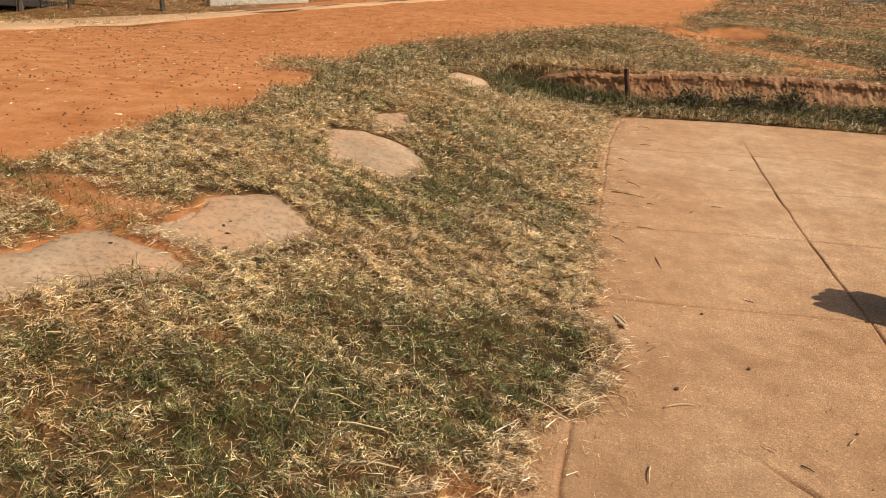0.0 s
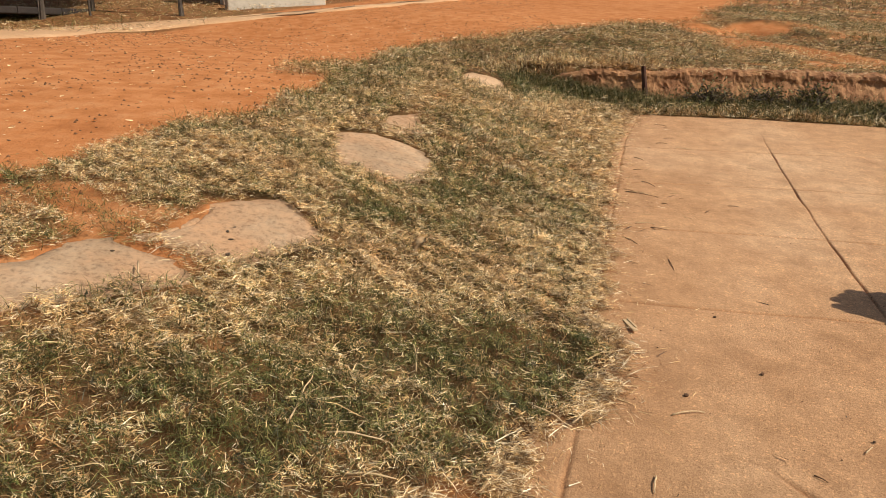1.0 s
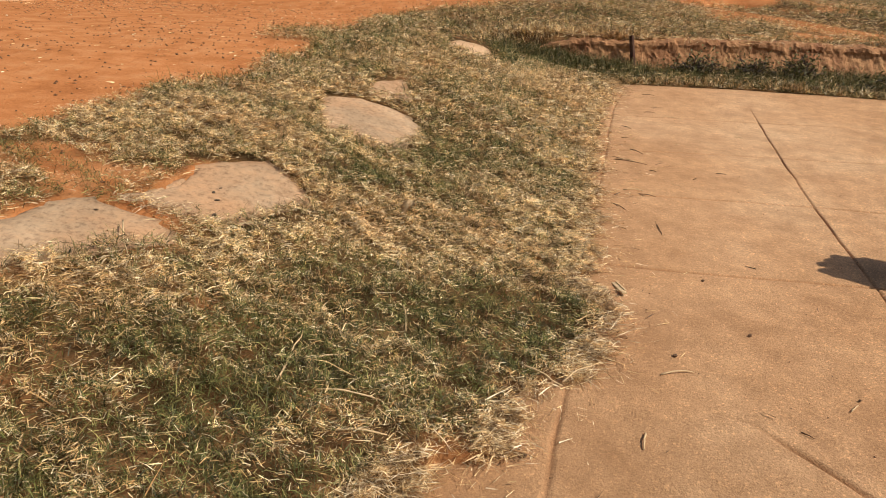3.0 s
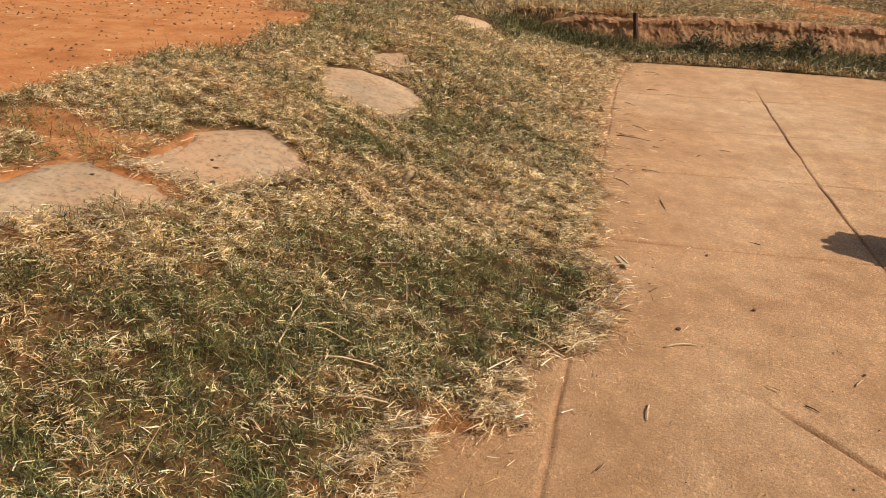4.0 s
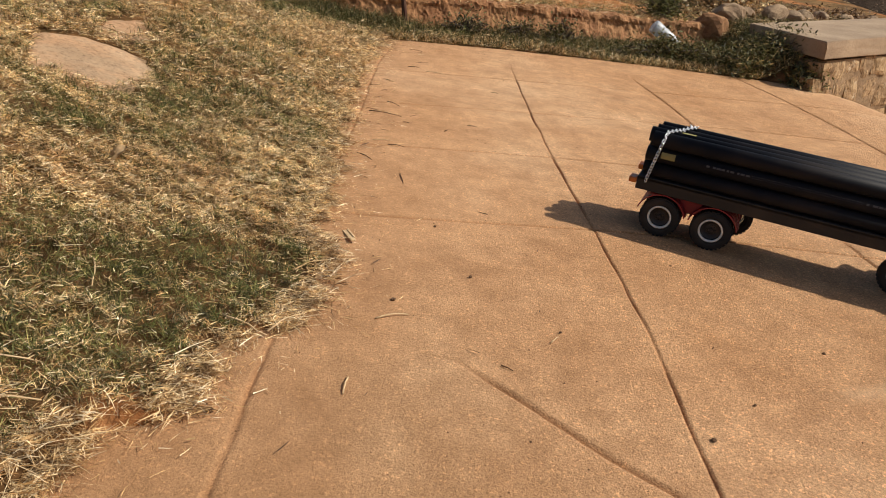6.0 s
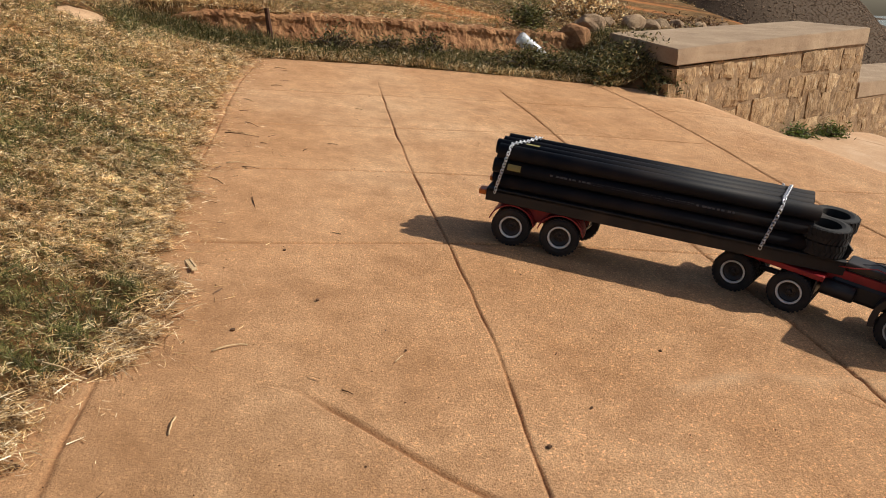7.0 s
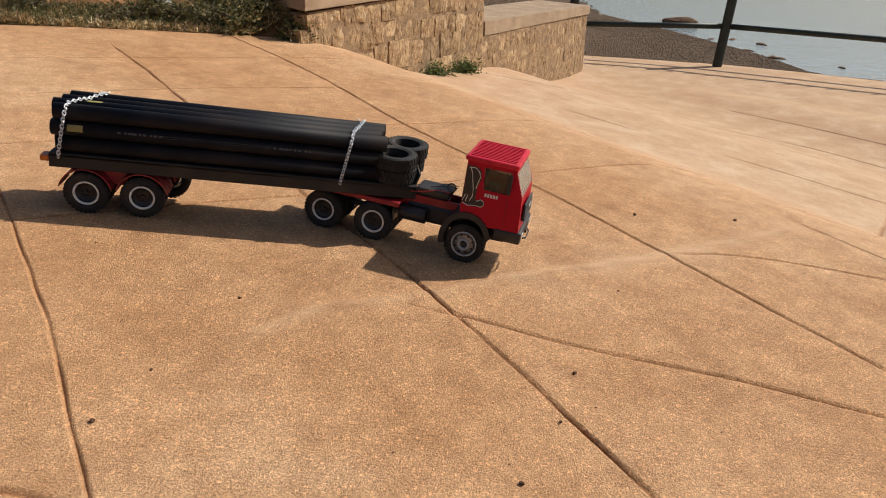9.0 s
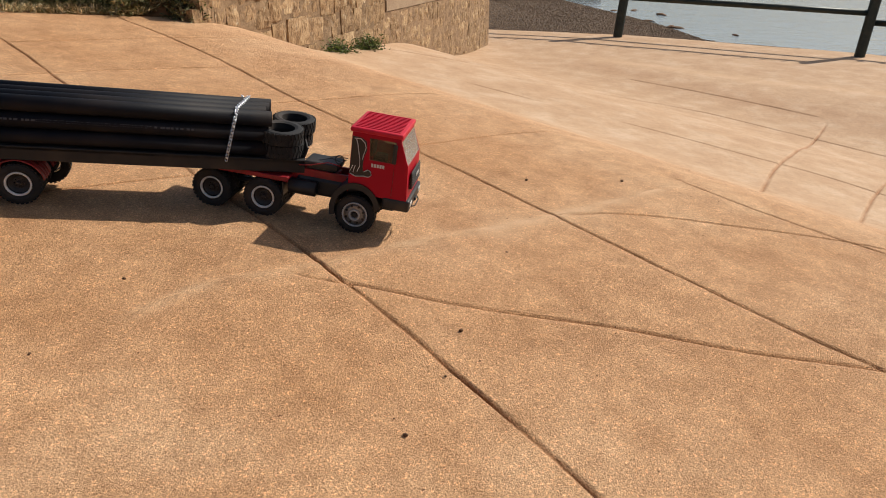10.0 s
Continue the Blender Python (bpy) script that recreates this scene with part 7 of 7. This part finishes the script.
# leaf litter behind the coping
xy = scatter(9000, 2.5, 5.0, 3.9, 6.0, lambda p: smooth(0.55, 0.7, p[:, 1] - wall_y(p[:, 0])) * smooth(1.9, 1.2, p[:, 1] - wall_y(p[:, 0])), 41)
k = len(xy)
blades("leaf_litter", xy, ground_z(xy[:, 0], xy[:, 1]) + g.uniform(0, 0.03, k), g.uniform(0.015, 0.05, k), g.uniform(0.003, 0.011, k), g.normal(0.2, 0.4, k), g.uniform(-0.5, 0.9, k), STALK, "brown leaf litter behind the wall", 42)

# ---- pebbles and litter ----
CHIPSTONE = rock_mat("brown_stone_chip", (0.07, 0.05, 0.034), (0.19, 0.14, 0.095), 30.0)
for k, (x, y, s) in enumerate([(0.373, 1.118, 0.0065), (0.522, 1.196, 0.0055), (1.052, 0.95, 0.0055), (1.378, 0.486, 0.0065), (0.733, 0.764, 0.006), (0.108, 0.858, 0.007), (0.505, 1.40, 0.0055), (0.84, 0.83, 0.004), (1.10, 0.37, 0.006), (1.25, 0.42, 0.0045), (0.62, 1.02, 0.004), (1.72, 0.62, 0.005), (0.94, 1.25, 0.004), (1.62, 0.93, 0.005), (2.18, 0.86, 0.007), (2.45, 0.70, 0.008)]):
    boulder("pebble", (x, y, float(slab_z(x, y)) + 0.25 * s), (s * 0.62, s * 0.54, s * 0.42), PEBBLE, k + 60, "small dark pebble lying on the concrete", "pebble", "pebbles on the concrete")


for k, (x, y, s) in enumerate([(-0.425, 1.368, 0.006), (-0.411, 1.341, 0.006), (-0.418, 1.39, 0.004), (-0.40, 1.285, 0.008), (-0.56, 1.19, 0.004)]):
    boulder("stone_chip", (x, y, float(ground_z(x, y)) + 0.003), (s, s * 0.55, s * 0.28), CHIPSTONE, k + 90, "dark chip lying on a flat stone", "stone chip", "chips on the flat stones")


def grit(name, n, keep, x0, x1, y0, y1, size, height, material, label, seed):
    """Many small angular stones in one mesh."""
    r = np.random.default_rng(seed)
    xy = scatter(n, x0, x1, y0, y1, keep, seed)
    k = len(xy)
    s = r.uniform(0.4, 1.3, k)[:, None, None] * size
    octa = np.array([(1, 0, 0), (0, 1, 0), (-1, 0, 0), (0, -1, 0), (0, 0, 0.8), (0, 0, -0.6)])
    a = r.uniform(0, 6.28, k)
    c, q = np.cos(a), np.sin(a)
    rot = np.stack([np.stack([c, -q, 0 * c], -1), np.stack([q, c, 0 * c], -1), np.stack([0 * c, 0 * c, 1 + 0 * c], -1)], 1)
    V = np.einsum("kij,vj->kvi", rot, octa) * s * r.uniform(0.7, 1.3, (k, 6, 1)) + np.concatenate([xy, height(xy[:, 0], xy[:, 1])[:, None]], 1)[:, None, :]
    F = np.array([(0, 1, 4), (1, 2, 4), (2, 3, 4), (3, 0, 4), (1, 0, 5), (2, 1, 5), (3, 2, 5), (0, 3, 5)])
    ob = mesh_object(name, V.reshape(-1, 3), (F[None] + 6 * np.arange(k)[:, None, None]).reshape(-1, 3), material)
    return tagged(ob, label, "gravel", kind="stuff")


SPECK = rock_mat("dark_grit", (0.11, 0.055, 0.026), (0.30, 0.155, 0.072), 40.0)
grit("track_grit", 24000, lambda p: (1 - grass_cover(p[:, 0], p[:, 1])) * (1 - bare_stone(p, 0.1)) * 0.9 * (0.5 + 0.5 * wobble(p[:, 0], p[:, 1], 3, 2)), -4.0, 0.6, 1.2, 8.0, 0.0047, ground_z, SPECK, "small dark stones strewn over the red track", 51)
grit("slab_grit", 1700, lambda p: on_slab(p[:, 0], p[:, 1]) * 0.5, -0.1, 3.0, 0.0, 3.3, 0.0017, slab_z, SPECK, "dark grit scattered over the concrete", 52)
GRAVEL = rock_mat("beach_gravel", (0.075, 0.052, 0.034), (0.31, 0.22, 0.145), 14.0)
grit("beach_gravel", 110000, lambda p: np.maximum(smooth(0.3, 0.6, p[:, 1] - wall_y(p[:, 0])), p[:, 0] > 7.7) * (p[:, 0] < shore_x(p[:, 1]) - 0.05) * (1 - on_slab(p[:, 0], p[:, 1])) * smooth(6.6, 7.4, p[:, 0] - 0.25 * (p[:, 1] - 4.5)), 6.8, 20.0, 0.5, 14.0, 0.016, ground_z, GRAVEL, "dark wet gravel on the lake shore", 53)

grit("shore_stones", 12000, lambda p: (p[:, 0] < shore_x(p[:, 1]) - 0.02) * smooth(5.2, 6.2, p[:, 0] - 0.45 * (p[:, 1] - 4.5)), 7.8, 34.0, 8.0, 26.0, 0.02, ground_z, GRAVEL, "dark stones over the far beach", 54)
grit("drift_litter", 5200, lambda p: np.exp(-((shore_x(p[:, 1]) - p[:, 0] - 0.25) / 0.18) ** 2) * smooth(0.1, 0.5, wobble(p[:, 0], p[:, 1], 2.3, 5.0)), 9.0, 24.0, -4.0, 14.0, 0.026, ground_z, WHITEWASH, "pale litter and foam washed up along the waterline", 55)

CHIP = plain("pale_wood_chip", (0.66, 0.47, 0.26), 0.7, 0, 0.3, 90, 0.3)
bm = bmesh.new()
box(bm, (0.010, 0.058, 0.004), (0, 0, 0.002), 0.001)
box(bm, (0.004, 0.046, 0.003), (0.005, 0.004, 0.0045), 0.001)
chip = tagged(part("wood_chip", bm, CHIP, None), "pale splinter of dry stalk on the concrete", "chip")
chip.matrix_basis = Matrix.Translation((0.330, 1.345, float(slab_z(0.33, 1.345)) + 0.001)) @ Matrix.Rotation(0.15, 4, "Z")
bm = bmesh.new()
for i in range(9):
    t = i / 8
    w = 0.011 * math.sin(math.pi * min(1, t + 0.08)) + 0.001
    bm.verts.new((-w, 0.062 * t, 0.012 * math.sin(2.6 * t) + 0.004 * math.cos(9 * t)))
    bm.verts.new((0, 0.062 * t, 0.012 * math.sin(2.6 * t) - 0.003))
    bm.verts.new((w, 0.062 * t, 0.012 * math.sin(2.6 * t) + 0.004 * math.sin(7 * t)))
bm.verts.ensure_lookup_table()
for i in range(8):
    for j in (0, 1):
        a = 3 * i + j
        bm.faces.new([bm.verts[v] for v in (a, a + 1, a + 4, a + 3)])
bmesh.ops.solidify(bm, geom=list(bm.faces), thickness=0.0006)
leaf = tagged(part("dry_leaf", bm, CHIP, None, smooth=True), "curled pale dry leaf standing in the grass", "leaf")
leaf.matrix_basis = Matrix.Translation((-0.085, 1.46, float(ground_z(-0.085, 1.46)) + 0.006)) @ Matrix.Rotation(-0.5, 4, "Z") @ Matrix.Rotation(0.35, 4, "X")


# ---- single stalks that lie about ----
def stalk(x0, y0, x1, y1, radius, height, lift, material, name, label, group, seed):
    r = random.Random(seed)
    length = math.hypot(x1 - x0, y1 - y0)
    nx, ny = (y0 - y1) / length, (x1 - x0) / length
    sway, rise = r.uniform(-0.05, 0.05) * length, min(0.06 * length, r.uniform(0.002, 0.006))
    pts = []
    for i in range(6):
        t = i / 5
        b = sway * math.sin(math.pi * t) + r.uniform(-0.02, 0.02) * length
        x, y = x0 + (x1 - x0) * t + nx * b, y0 + (y1 - y0) * t + ny * b
        pts.append((x, y, float(height(x, y)) + lift + radius + rise * math.sin(math.pi * t)))
    bm = bmesh.new()
    tube(bm, pts, [radius * (1.0 - 0.45 * i / 5) for i in range(6)], 6)
    return tagged(part(name, bm, material, None, smooth=True), label, "stalk", group)


for i, s in enumerate(((0.244, 1.223, 0.293, 1.193), (0.287, 1.249, 0.277, 1.193), (0.256, 1.18, 0.236, 1.202), (0.266, 1.193, 0.297, 1.185), (0.487, 1.685, 0.483, 1.621), (0.495, 2.191, 0.549, 2.169), (0.59, 2.582, 0.622, 2.552), (0.497, 0.936, 0.51, 0.923), (0.593, 0.991, 0.611, 1.007), (0.622, 3.236, 0.702, 3.275), (0.786, 3.112, 0.834, 3.101), (0.595, 2.569, 0.625, 2.546), (0.559, 2.301, 0.588, 2.252), (0.488, 2.189, 0.575, 2.149), (0.954, 2.513, 0.977, 2.499), (0.757, 2.098, 0.785, 2.093), (0.404, 1.813, 0.434, 1.766), (0.42, 2.056, 0.462, 2.049), (0.492, 1.89, 0.532, 1.877), (0.57, 2.094, 0.586, 2.087), (0.775, 2.744, 0.836, 2.718), (0.559, 2.426, 0.585, 2.434), (0.72, 2.8, 0.761, 2.797), (0.717, 2.379, 0.733, 2.373), (0.674, 2.032, 0.689, 2.047))):
    stalk(*s, 0.0012, slab_z, 0.0, CHIP if i % 3 == 2 else STALK, "twig", "thin pale dry twig lying on the concrete" if i % 3 == 2 else "thin brown twig lying on the concrete", "twigs on the concrete", 200 + i)
for i, s in enumerate(((0.336, 1.062, 0.389, 1.073), (0.278, 0.916, 0.268, 0.882), (0.458, 1.917, 0.51, 1.916))):
    stalk(*s, 0.0015, slab_z, 0.0, CHIP, "straw_stalk", "pale straw stalk lying on the concrete", "straw stalks", 220 + i)
for i, s in enumerate(((-0.178, 0.947, -0.128, 0.983), (-0.158, 0.887, -0.075, 0.899), (-0.205, 0.882, -0.199, 1.016), (-0.063, 1.149, -0.054, 1.08), (-0.124, 0.818, -0.063, 0.832), (-0.502, 1.154, -0.455, 1.051), (0.178, 1.008, 0.228, 1.054), (0.117, 1.039, 0.177, 1.0))):
    stalk(*s, 0.0015, surface, 0.012, CHIP, "straw_stalk", "long pale dry stalk lying on the cut grass", "straw stalks", 240 + i)
